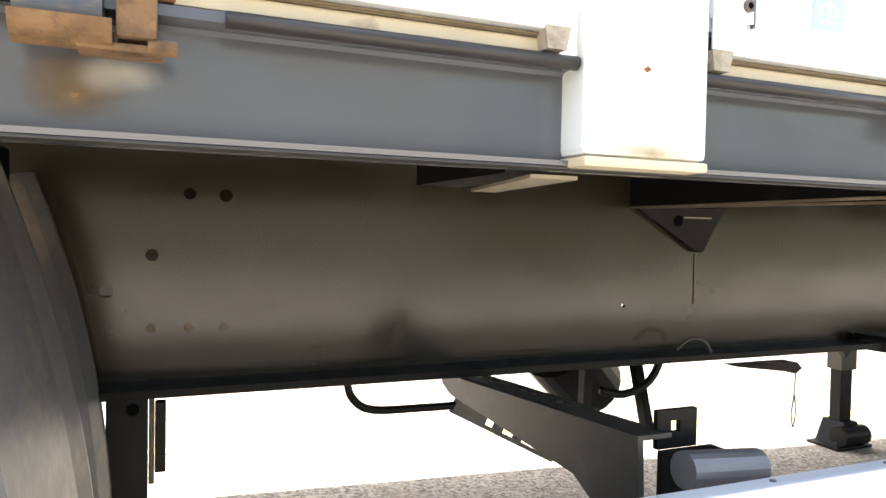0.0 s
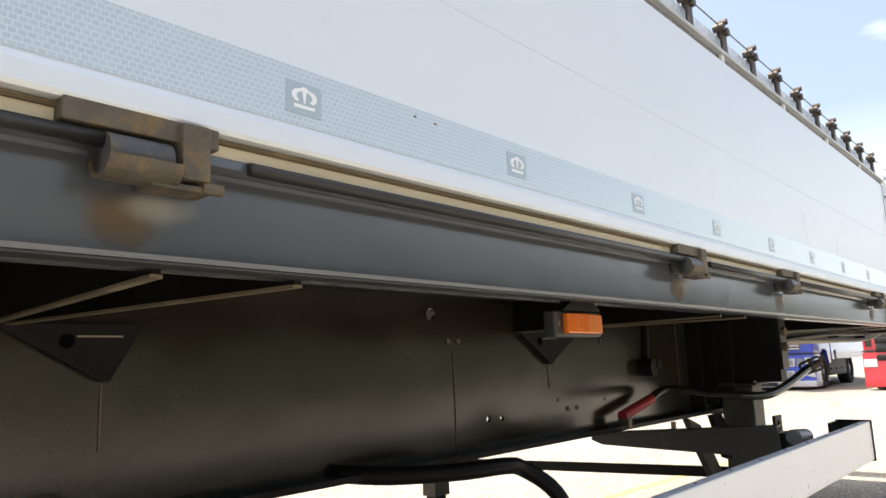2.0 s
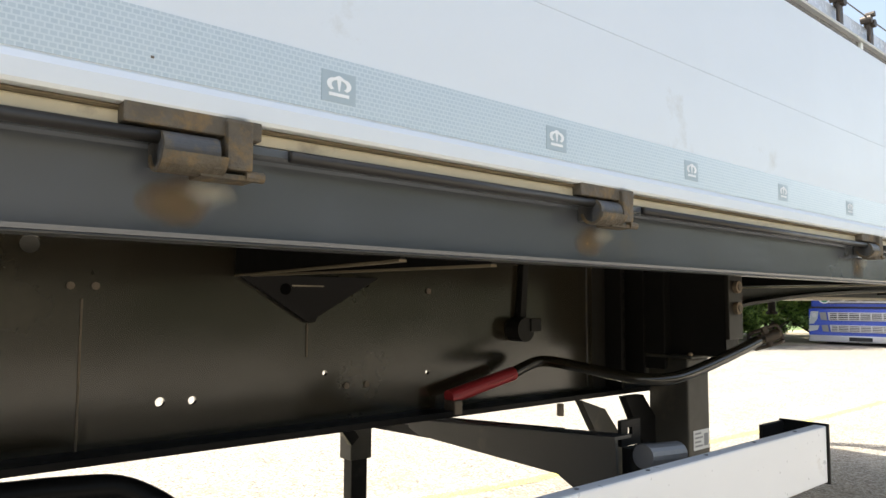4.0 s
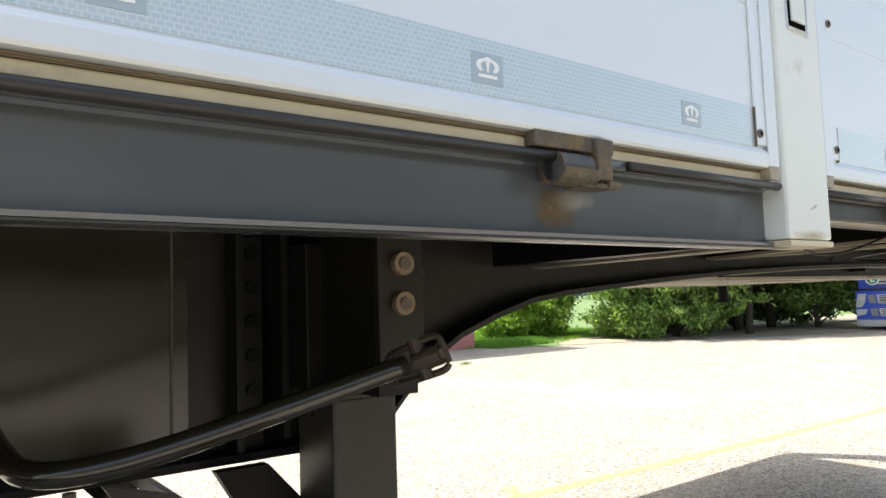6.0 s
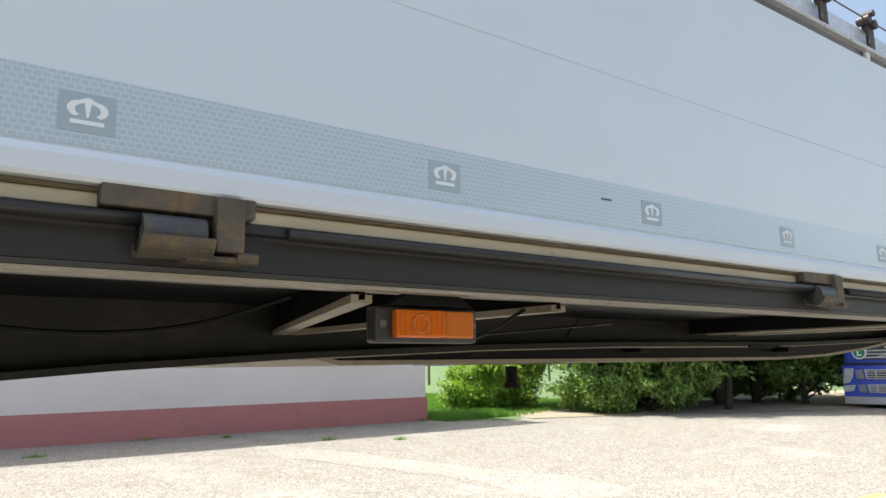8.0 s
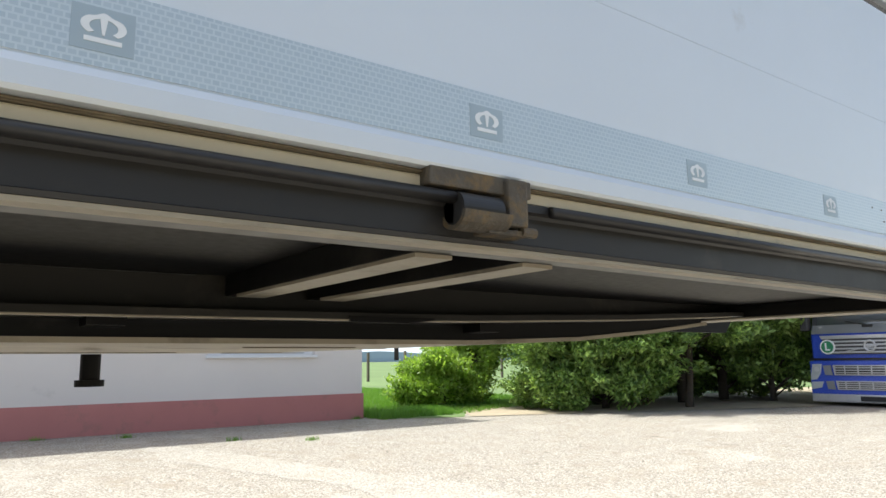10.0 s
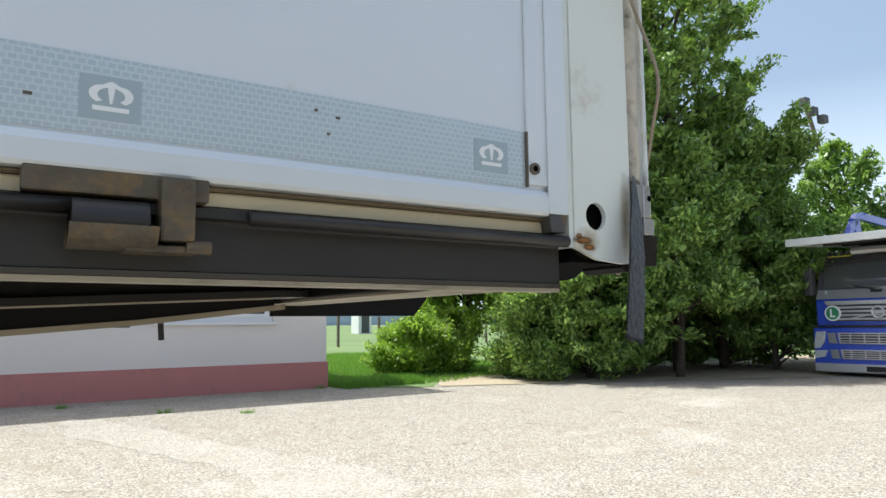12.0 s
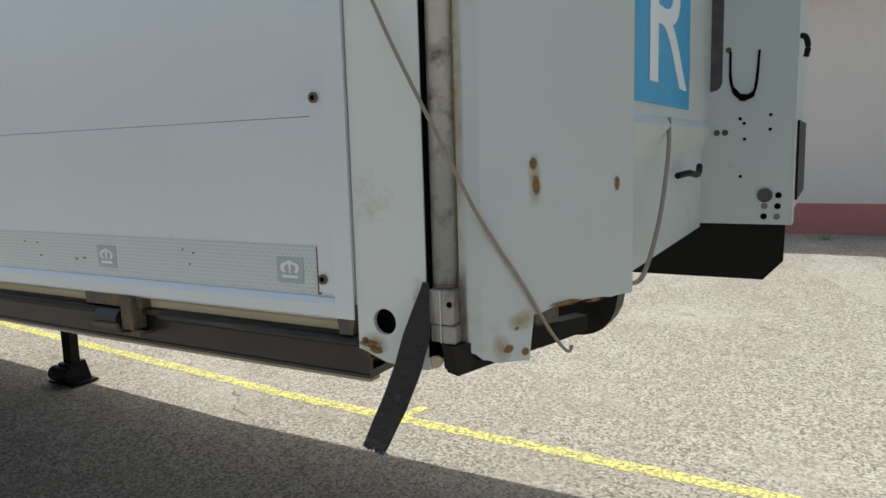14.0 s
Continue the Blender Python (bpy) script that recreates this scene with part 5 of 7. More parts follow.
part("collar", cyl((7.2725, 0.012, 1.3065), (7.2725, 0.012, 1.3105), 0.0162, 18), "bolt", tube)
part("sleeve_seam", box(7.2755, 7.2768, -0.0096, -0.008, 1.2455, 1.3055), "lip", tube)
part("latch_hole", cyl((7.287, -0.0088, 1.290), (7.287, -0.0079, 1.290), 0.0035, 10), "hole", tube)

CORNER = [(7.2895, 0.030), (7.2910, 0.010), (7.301, 0.009), (7.316, 0.016), (7.330, 0.034), (7.350, 0.0695), (7.3535, 0.076), (7.376, 0.122), (7.398, 0.172), (7.414, 0.212), (7.424, 0.238), (7.426, 0.246), (7.418, 0.252)]


def corner_sheet(zt):
    """Rounded corner sheet with a torn, wavy lower edge."""
    bm = bmesh.new()
    lows = [1.243, 1.240, 1.234, 1.224, 1.216, 1.212, 1.266, 1.273, 1.270, 1.267, 1.266, 1.266, 1.266]
    fine, low = [], []
    for i in range(len(CORNER) - 1):
        for k in range(4):
            t = k / 4
            fine.append((CORNER[i][0] * (1 - t) + CORNER[i + 1][0] * t, CORNER[i][1] * (1 - t) + CORNER[i + 1][1] * t))
            low.append(lows[i] * (1 - t) + lows[i + 1] * t + random.uniform(-0.0012, 0.0012))
    fine.append(CORNER[-1])
    low.append(lows[-1])
    zs = [0, 0.012, 0.04, 0.3, 0.8, 1.0]
    out, inn = [], []
    for i, (x, y) in enumerate(fine):
        a, b = fine[max(i - 1, 0)], fine[min(i + 1, len(fine) - 1)]
        nx, ny = -(b[1] - a[1]), (b[0] - a[0])
        ln = math.hypot(nx, ny)
        nx, ny = nx / ln * 0.0022, ny / ln * 0.0022
        out.append([bm.verts.new((x, y, low[i] + (zt - low[i]) * z)) for z in zs])
        inn.append([bm.verts.new((x + nx, y + ny, low[i] + (zt - low[i]) * z)) for z in zs])
    for grid, flip in ((out, False), (inn, True)):
        for a, b in zip(grid, grid[1:]):
            for k in range(len(zs) - 1):
                bm.faces.new((a[k], b[k], b[k + 1], a[k + 1]))
    for i in range(len(fine) - 1):
        bm.faces.new((out[i][0], inn[i][0], inn[i + 1][0], out[i + 1][0]))
        bm.faces.new((out[i][-1], inn[i][-1], inn[i + 1][-1], out[i + 1][-1]))
    return bm


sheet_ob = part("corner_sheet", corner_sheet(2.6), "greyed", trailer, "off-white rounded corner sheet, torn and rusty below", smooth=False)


part("slot", box(7.4105, 7.415, 0.213, 0.2172, 1.405, 1.418), "hole", sheet_ob)

# dark coupling frame under the corner and front edge
part("front_apron", prism([(7.16, 1.283), (7.570, 1.283), (7.568, 1.205), (7.530, 1.163), (7.16, 1.163)], "y", 0.955, 0.965), "black", trailer, "black front apron plate with a cut corner")

# front wall with sign and step
fw = part("front_wall", box(7.385, 7.410, 0.250, W - 0.25, 1.50, 2.60), "plate", trailer, "pale grey steel front wall")
part("wall_step", prism([(7.384, 1.50), (7.412, 1.50), (7.420, 1.488), (7.412, 1.470), (7.400, 1.44), (7.400, 1.275), (7.384, 1.275)], "y", 0.250, 0.9495), "plate", fw)
sg = part("sign_panel", box(7.4105, 7.4125, 0.27, 0.715, 1.52, 2.30), "blue_sign", fw, "blue sign panel with white lettering")
font = bpy.data.curves.new("sign_letter", "FONT")
font.body, font.size, font.extrude = "R", 0.30, 0.0006
lt = new("sign_letter", font)
dep = bpy.context.evaluated_depsgraph_get()
lmesh = bpy.data.meshes.new_from_object(lt.evaluated_get(dep))
bpy.data.objects.remove(lt)
bpy.data.curves.remove(font)
lmesh.transform(pose(7.4135, 0.345, 1.552, 90, 0, 90) @ Matrix.Diagonal((1.85, 1.0, 1.0, 1.0)))
lmesh.materials.clear()
lmesh.materials.append(M["mark"])
again("sign_letter", lmesh, sg, "white letter R")
part("latch_hook", sweep([(7.412, 0.62, 1.402), (7.425, 0.66, 1.405), (7.430, 0.72, 1.400), (7.428, 0.75, 1.415)], 0.006, 8), "black", fw)
part("wall_cable", sweep([(7.414, 0.53, 1.50), (7.425, 0.47, 1.44), (7.432, 0.38, 1.35), (7.428, 0.30, 1.28), (7.415, 0.27, 1.272)], 0.0035, 8), "rope", fw, "thin grey cable", smooth=True)

# side plate of the front equipment box
eb = part("equipment_plate", box(7.398, 7.578, 0.950, 0.956, 1.283, 2.60, 0.001), "plate", trailer, "pale grey perforated side plate of the front box")
part("plate_return", box(7.578, 7.582, 0.950, 1.02, 1.283, 2.60), "plate", eb)
for x, z, r in ((7.4305, 1.478, 0.0065), (7.447, 1.478, 0.0065)):
    part("plug", cyl((x, 0.9485, z), (x, 0.950, z), r, 12), "barrel", eb)
for x, z, r in ((7.4765, 1.506, 0.0035), (7.4845, 1.496, 0.0035), (7.486, 1.463, 0.0035), (7.48, 1.385, 0.0035), (7.535, 1.512, 0.0035), (7.535, 1.482, 0.0035), (7.555, 1.345, 0.0065), (7.554, 1.322, 0.0065), (7.528, 1.300, 0.0065)):
    part("bore", cyl((x, 0.9490, z), (x, 0.9505, z), r, 12), "hole", eb)
for x, z in ((7.529, 1.322), (7.553, 1.300)):
    part("plug", cyl((x, 0.9485, z), (x, 0.950, z), 0.0065, 12), "galv", eb)
part("big_plug", cyl((7.529, 0.9470, 1.345), (7.529, 0.950, 1.345), 0.015, 20), "barrel", eb, "grey round plug")
part("punched_tongue", sweep([(7.454, 0.949, 1.645), (7.456, 0.949, 1.585), (7.47, 0.949, 1.556), (7.488, 0.949, 1.550), (7.504, 0.949, 1.568), (7.51, 0.949, 1.645)], [0.0025, 0.003, 0.0055, 0.0075, 0.0055, 0.003, 0.0025], 8), "hole", eb, "dark punched tongue")
part("slot_window", prism([(7.415, 2.2), (7.439, 2.2), (7.439, 1.584), (7.436, 1.574), (7.430, 1.568), (7.422, 1.566), (7.415, 1.565)], "y", 0.9485, 0.9505), "barrel", eb)
part("plug", cyl((7.45, 0.9485, 1.649), (7.45, 0.950, 1.649), 0.006, 14), "barrel", eb)
part("box_body", box(7.412, 7.576, 0.957, 1.55, 1.30, 2.60), "plate", eb)
part("box_back", box(7.5825, 7.587, 1.02, 1.40, 1.33, 1.50), "black", eb)
part("hose_coupling", sweep([(7.583, 1.00, 1.672), (7.592, 0.998, 1.668), (7.597, 0.998, 1.650), (7.594, 0.998, 1.628)], 0.006, 8), "black", eb)

# the whole front end sits a little lower than the boards' own measure
for ob in set(bpy.data.objects) - before_front:
    if ob.type == "MESH":
        ob.data.transform(Matrix.Translation((0, 0, -0.028)))


def behind_sheet(outline, d0, d1):
    """A plate behind the corner sheet: outline in (distance along the sheet, height), from d0 to d1 metres behind it."""
    bm = bmesh.new()
    along, inward = Vector((0.4185, 0.908, 0)), Vector((-0.908, 0.4185, 0))
    rings = [[bm.verts.new(Vector((7.330, 0.034, z)) + along * u + inward * d) for u, z in outline] for d in (d0, d1)]
    bm.faces.new(rings[0])
    bm.faces.new(rings[1][::-1])
    n = len(outline)
    for k in range(n):
        bm.faces.new((rings[0][k], rings[0][(k + 1) % n], rings[1][(k + 1) % n], rings[1][k]))
    return bm


bf = part("buffer", prism([(7.30, 1.250), (7.4125, 1.250), (7.4125, 1.232), (7.4095, 1.216), (7.403, 1.202), (7.394, 1.1905), (7.382, 1.183), (7.368, 1.179), (7.34, 1.176), (7.30, 1.182)], "y", 0.222, 0.262), "black", trailer, "rounded black buffer behind the torn corner")
part("buffer_block", behind_sheet([(0.070, 1.242), (0.108, 1.242), (0.110, 1.208), (0.094, 1.200), (0.072, 1.196)], 0.016, 0.030), "barrel", bf, "bare steel block")
part("lower_frame", behind_sheet([(-0.060, 1.216), (0.160, 1.216), (0.160, 1.196), (0.090, 1.190), (0.010, 1.186), (-0.052, 1.181)], 0.014, 0.034), "black", bf, "black frame edge behind the torn sheet")


def blotch(name, u, z, w, h, mat, d=-0.0010, label=""):
    """Thin stain on the outside of the corner sheet."""
    left = u
    for a, b in zip(CORNER[4:], CORNER[5:]):
        a, b = Vector((*a, 0)), Vector((*b, 0))
        if left < (b - a).length:
            break
        left -= (b - a).length
    along = (b - a).normalized()
    inward = Vector((-along.y, along.x, 0))
    bm = bmesh.new()
    rings = [[bm.verts.new(a + along * (left + s * w / 2) + inward * e + Vector((0, 0, z + r * h / 2))) for s, r in ((-1, -1), (1, -1), (1, 1), (-1, 1))] for e in (d, d + 0.0004)]
    bm.faces.new(rings[0])
    bm.faces.new(rings[1][::-1])
    for k in range(4):
        bm.faces.new((rings[0][k], rings[0][(k + 1) % 4], rings[1][(k + 1) % 4], rings[1][k]))
    part(name, bm, mat, sheet_ob, label)


for u, z, w, h in ((0.051, 1.397, 0.024, 0.062), (0.03, 1.235, 0.05, 0.03), (0.0, 1.205, 0.03, 0.04)):
    blotch("ochre_stain", u, z, w, h, "stain_ochre", label="ochre stain round the rust")
for u, z, w, h in ((0.049, 1.414, 0.014, 0.017), (0.053, 1.389, 0.012, 0.024), (0.010, 1.204, 0.016, 0.012), (0.034, 1.196, 0.012, 0.012), (0.022, 1.226, 0.008, 0.005), (0.10, 1.2445, 0.07, 0.008), (0.15, 1.2405, 0.04, 0.006), (0.196, 1.384, 0.012, 0.02)):
    blotch("rust_blotch", u, z, w, h, "stain_blotch", -0.0016, "dark rust spot")
part("buffer_toe", prism([(7.262, 1.214), (7.312, 1.214), (7.312, 1.196), (7.298, 1.185), (7.285, 1.1755), (7.272, 1.1745), (7.264, 1.180)], "y", 0.018, 0.085), "black", trailer, "black lower corner under the tube")

# scuffs on the boards, stains on the corner
for x, z, w in ((6.528, 1.2815, 0.006), (6.620, 1.280, 0.005), (6.6405, 1.2825, 0.006), (6.487, 1.303, 0.004), (6.522, 1.302, 0.004), (4.441, 1.295, 0.020), (6.861, 1.305, 0.003), (6.873, 1.285, 0.003), (6.882, 1.301, 0.004), (1.188, 1.275, 0.003), (0.499, 1.308, 0.004), (0.464, 1.309, 0.004)):
    part("scuff_mark", box(x - w / 2, x + w / 2, -0.0018, -0.0013, z - 0.0012, z + 0.0012), "bolt", boards[2] if x > 3.5 else boards[1])
part("edge_stain", box(7.236, 7.256, -0.0068, -0.0062, 1.18, 1.29), "stain_ochre", post, "ochre run-off stain")
part("edge_stain", box(7.158, 7.206, -0.0070, -0.0064, 1.184, 1.224), "stain_ochre", post, "ochre stain round the rust")
for x0, x1, z0, z1 in ((7.160, 7.194, 1.2005, 1.2105), (7.176, 7.197, 1.194, 1.2025), (7.166, 7.176, 1.206, 1.214)):
    part("rust_blotch", box(x0, x1, -0.0076, -0.0071, z0, z1), "stain_blotch", post, "dark rust spot")
part("edge_stain", box(7.287, 7.302, 0.0050, 0.0056, 1.20, 1.85), "stain_ochre", sheet_ob, "ochre run-off stain")
part("edge_stain", box(7.290, 7.304, 0.0042, 0.0048, 1.19, 1.32), "stain_rust", sheet_ob, "brown run-off stain")

# webbing strap and cable at the corner
def ribbon(pts, width, thick):
    bm = bmesh.new()
    rings = []
    for p, d in pts:
        p, d = Vector(p), Vector(d).normalized()
        u = d.cross(Vector((0.25, 0.1, -1))).normalized()
        rings.append([bm.verts.new(p + d * a * width / 2 + u * b * thick / 2) for a, b in ((-1, -1), (1, -1), (1, 1), (-1, 1))])
    for a, b in zip(rings, rings[1:]):
        for k in range(4):
            bm.faces.new((a[k], a[(k + 1) % 4], b[(k + 1) % 4], b[k]))
    bm.faces.new(rings[0])
    bm.faces.new(rings[-1][::-1])
    return bm


pts = []
A, B = Vector((7.2592, -0.0105, 1.286)), Vector((7.2070, -0.0490, 1.098))
for k in range(17):
    t = k / 16
    p = A.lerp(B, t) + Vector((0.009 * math.sin(math.pi * t), 0.004 * math.sin(math.pi * t), 0))
    pts.append((p, (0.93, 0.34 - 0.25 * t, -0.20 - 0.03 * t)))
wd = ribbon(pts, 0.0315, 0.0022)
for i, v in enumerate(wd.verts):
    k = i // 4
    f = min(1.0, 0.22 + 0.15 * k) * (1.0 if k < 12 else 1.0 - 0.02 * (k - 12))
    c = Vector(pts[k][0])
    v.co = c + (v.co - c) * f + Vector((0.0004 * math.sin(k * 1.7), 0.0005 * math.sin(k * 1.3 + i % 4), 0))
strap = part("strap", wd, "strap", trailer, "frayed black webbing strap hanging from the corner")
bm = bmesh.new()
for k in range(70):
    s = -0.5 + k / 69
    p = Vector((7.2070 + 0.0268 * s, -0.049 + 0.003 * s, 1.0985 - 0.006 * s))
    q = p + Vector((random.uniform(-0.002, 0.002), random.uniform(-0.004, 0.001), -random.uniform(0.002, 0.006)))
    cyl(p, q, 0.0006, 4, bm)
for k in range(26):
    t = random.uniform(0.55, 1.0)
    c = A.lerp(B, t) + Vector((0.009 * math.sin(math.pi * t) - 0.0138, 0.004 * math.sin(math.pi * t) - 0.003, 0.003))
    cyl(c, c + Vector((-random.uniform(0.001, 0.003), 0, -random.uniform(0.003, 0.010))), 0.0003, 3, bm)
part("fringe", bm, "strap", strap)
part("corner_cable", sweep([(7.160, -0.019, 1.70), (7.207, -0.019, 1.598), (7.234, -0.019, 1.542), (7.270, -0.019, 1.474), (7.302, -0.017, 1.412), (7.3195, 0.010, 1.355), (7.3485, 0.0575, 1.276), (7.3650, 0.0945, 1.218), (7.3745, 0.121, 1.188), (7.3785, 0.131, 1.183), (7.3800, 0.133, 1.190)], 0.0023, 8), "rope", trailer, "tan plastic-coated cable pulled across the corner", smooth=True)

part("corner_post", box(7.166, 7.2565, W - 0.10, W + 0.006, 1.190, 2.572, 0.003), "white", trailer, "white corner post on the other side")
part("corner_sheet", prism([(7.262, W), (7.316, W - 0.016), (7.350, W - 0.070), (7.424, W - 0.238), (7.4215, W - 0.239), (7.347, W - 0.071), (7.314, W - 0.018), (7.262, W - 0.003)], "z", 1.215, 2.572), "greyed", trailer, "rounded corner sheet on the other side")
FA, FB = Vector((7.300, 2.835, 1.26)), Vector((7.320, 2.880, 1.052))
far = [(FA.lerp(FB, k / 6) + Vector((0, 0.006 * math.sin(math.pi * k / 6), 0)), (0.93, -0.30, 0.05)) for k in range(7)]
part("strap", ribbon(far, 0.026, 0.0022), "strap", trailer, "black webbing strap at the other corner")

# ---- painted line on the yard ----
M["yellow"] = stain_material("worn_yellow_paint", (0.79, 0.71, 0.21), 40, 1.0)


def yellow_paint():
    m = M["yellow"]
    n, l = m.node_tree.nodes, m.node_tree.links
    b = n["Principled BSDF"]
    co, no, mr = n.new("ShaderNodeTexCoord"), n.new("ShaderNodeTexNoise"), n.new("ShaderNodeMapRange")
    no.inputs["Scale"].default_value, no.inputs["Detail"].default_value, no.inputs["Roughness"].default_value = 45, 6, 0.7
    mr.inputs["From Min"].default_value, mr.inputs["From Max"].default_value = 0.40, 0.56
    l.new(co.outputs["Object"], no.inputs["Vector"])
    l.new(no.outputs["Fac"], mr.inputs["Value"])
    l.new(mr.outputs["Result"], b.inputs["Alpha"])


yellow_paint()
bm = bmesh.new()
edge = []
N = 160
for k in range(N + 1):
    x = -1 + 12 * k / N
    y = 2.87 - 0.042 * (x - 3.1)
    edge.append((bm.verts.new((x, y - 0.052 + random.uniform(-0.006, 0.006), yard(x, y) + 0.004)), bm.verts.new((x, y + 0.052 + random.uniform(-0.006, 0.006), yard(x, y) + 0.004))))
for a, b in zip(edge, edge[1:]):
    bm.faces.new((a[0], b[0], b[1], a[1]))
tagged(part("road_marking", bm, "yellow"), "worn yellow painted parking line", "road marking", kind="structure")
bm = bmesh.new()
bm.faces.new([bm.verts.new(p) for p in ((5.34, 2.81, yard(5, 2.8) + 0.0045), (5.42, 2.81, yard(5, 2.8) + 0.0045), (5.49, 2.99, yard(5, 2.98) + 0.0045), (5.41, 3.00, yard(5, 2.99) + 0.0045))])
tagged(part("road_marking", bm, "yellow"), "short worn yellow tick beside the line", "road marking", kind="structure")

rp = random.Random(4)
PATCH = [(7.5, 9.6), (8.2, 8.4), (8.75, 6.8), (9.5, 5.1), (9.6, 4.5), (9.45, 4.15), (8.7, 4.1), (8.45, 4.5), (8.57, 5.5), (8.14, 6.6), (7.5, 7.9)]
tagged(part("concrete_patch", draped([(a[0] + (b[0] - a[0]) * k / 6 + rp.uniform(-0.06, 0.06), a[1] + (b[1] - a[1]) * k / 6 + rp.uniform(-0.06, 0.06)) for a, b in zip(PATCH, PATCH[1:] + PATCH[:1]) for k in range(6)], 0.003), "patch"), "pale repaired concrete patch in the yard", "pavement", kind="structure")

# ---- the workshop building ----
BX, BY = 11.85, 11.30
house = thing("workshop_building", (6, 14, 0), "single-storey stucco building with pink plinth and red fascia", "building")
WX0, WX1, WZ0, WZ1 = 8.93, 10.87, 1.18, 2.75
T = 0.30
for a in ((-14, WX0, BY, BY + T, -0.3, 3.57), (WX1, BX, BY, BY + T, -0.3, 3.57), (WX0, WX1, BY, BY + T, -0.3, WZ0), (WX0, WX1, BY, BY + T, WZ1, 3.57), (BX - T, BX, BY + T, 19, -0.3, 3.57), (-14, -14 + T, BY + T, 19, -0.3, 3.57), (-14 + T, BX - T, 18.7, 19, -0.3, 3.57)):
    part("wall", box(*a), "stucco", house, "pale pinkish stucco wall")
bm = box(-14.02, BX + 0.025, BY - 0.025, BY - 0.002, -0.3, 0.46)
box(BX + 0.002, BX + 0.025, BY - 0.002, 19, -0.3, 0.46, bm=bm)
part("plinth", bm, "pink", house, "pink painted plinth")
part("fascia", box(-14.2, BX + 0.12, BY - 0.35, 19.2, 3.58, 4.105, 0.012), "fascia", house, "brick-red painted fascia")
g = part("gutter", box(-14.3, BX + 0.30, BY - 0.46, BY - 0.352, 4.105, 4.215, 0.01), "gutter", house, "weathered sheet-metal gutter edge")
for x in range(-12, 12, 2):
    part("joint", box(x + 0.1, x + 0.125, BY - 0.464, BY - 0.35, 4.10, 4.22), "timber", g)
part("roof", box(-14.2, BX + 0.2, BY - 0.352, 19.2, 4.105, 4.16), "gutter", house)
part("parapet", prism([(10.6, 4.161), (11.64, 4.36), (11.64, 4.161)], "y", BY + 0.1, 19.0), "gutter", house)
ch = part("corner_pier", box(11.645, 11.91, BY - 0.20, BY + 0.2, 4.161, 4.43), "fascia", house)
part("pier_cap", box(11.62, 11.94, BY - 0.24, BY + 0.24, 4.431, 4.47), "timber", ch)
part("aerial", cyl((8.75, BY + 0.4, 4.16), (8.75, BY + 0.4, 4.75), 0.010, 6), "timber", house)
w = part("window", box(WX0 + 0.005, WX1 - 0.005, BY + 0.20, BY + 0.215, WZ0 + 0.005, WZ1 - 0.005), "curtain", house, "two-sash white window with grey net curtains")
FR = 0.075
fb = bmesh.new()
XM = 9.895
for a in ((WX0, WX1, WZ1 - FR, WZ1), (WX0, WX1, WZ0, WZ0 + FR), (WX0, WX0 + FR, WZ0 + FR, WZ1 - FR), (WX1 - FR, WX1, WZ0 + FR, WZ1 - FR), (XM - FR, XM + FR, WZ0 + FR, WZ1 - FR)):
    box(a[0], a[1], BY + 0.09, BY + 0.16, a[2], a[3], 0.006, fb)
part("window_frame", fb, "pvc", w, "white plastic frame")
fb = bmesh.new()
sx0, sx1, sz0, sz1 = XM + FR, WX1 - FR, WZ0 + FR, WZ1 - FR
for a in ((sx0, sx1, sz1 - 0.06, sz1), (sx0, sx1, sz0, sz0 + 0.06), (sx0, sx0 + 0.06, sz0 + 0.06, sz1 - 0.06), (sx1 - 0.06, sx1, sz0 + 0.06, sz1 - 0.06)):
    box(a[0], a[1], BY + 0.075, BY + 0.12, a[2], a[3], 0.005, fb)
part("sash", fb, "pvc", w, "white opening sash")
for a, b in ((WX0 + FR, XM - FR), (sx0 + 0.06, sx1 - 0.06)):
    pn = part("pane", box(a, b, BY + 0.128, BY + 0.134, sz0 + 0.002, sz1 - 0.002), "pane", w)
    pn.visible_shadow = False
part("window_sill", box(WX0 - 0.03, WX1 + 0.03, BY - 0.055, BY + 0.10, WZ0 - 0.05, WZ0 - 0.003, 0.006), "pvc", w, "white sill")

# ---- lawn, soil edge, fields and hills ----
def patch_mesh(outline, z):
    bm = bmesh.new()
    bm.faces.new([bm.verts.new((x, y, z)) for x, y in outline])
    return bm


LAWN = [(11.93, 11.0), (12.6, 10.45), (13.4, 10.15), (14.3, 11.3), (15.0, 12.3), (16.5, 11.4), (40, 11), (90, 60), (60, 140), (11.93, 140)]
tagged(part("lawn", draped(LAWN, 0.006), "field"), "mown green grass strip beside the building", "lawn", kind="structure")
tagged(part("soil_strip", draped([(13.5, 10.1), (14.6, 9.7), (16.3, 9.0), (18.2, 8.0), (20.2, 7.1), (26, 6.6), (40, 8), (40, 12), (16.5, 11.8), (15.0, 12.5), (14.3, 11.4)], 0.011), "soil"), "bare sandy soil under the trees", "soil", kind="structure")
tagged(part("field", patch_mesh([(-400, 40), (900, 40), (900, 900), (-400, 900)], 0.003), "field"), "flat green farmland", "field", kind="structure")
bm = bmesh.new()
prev = None
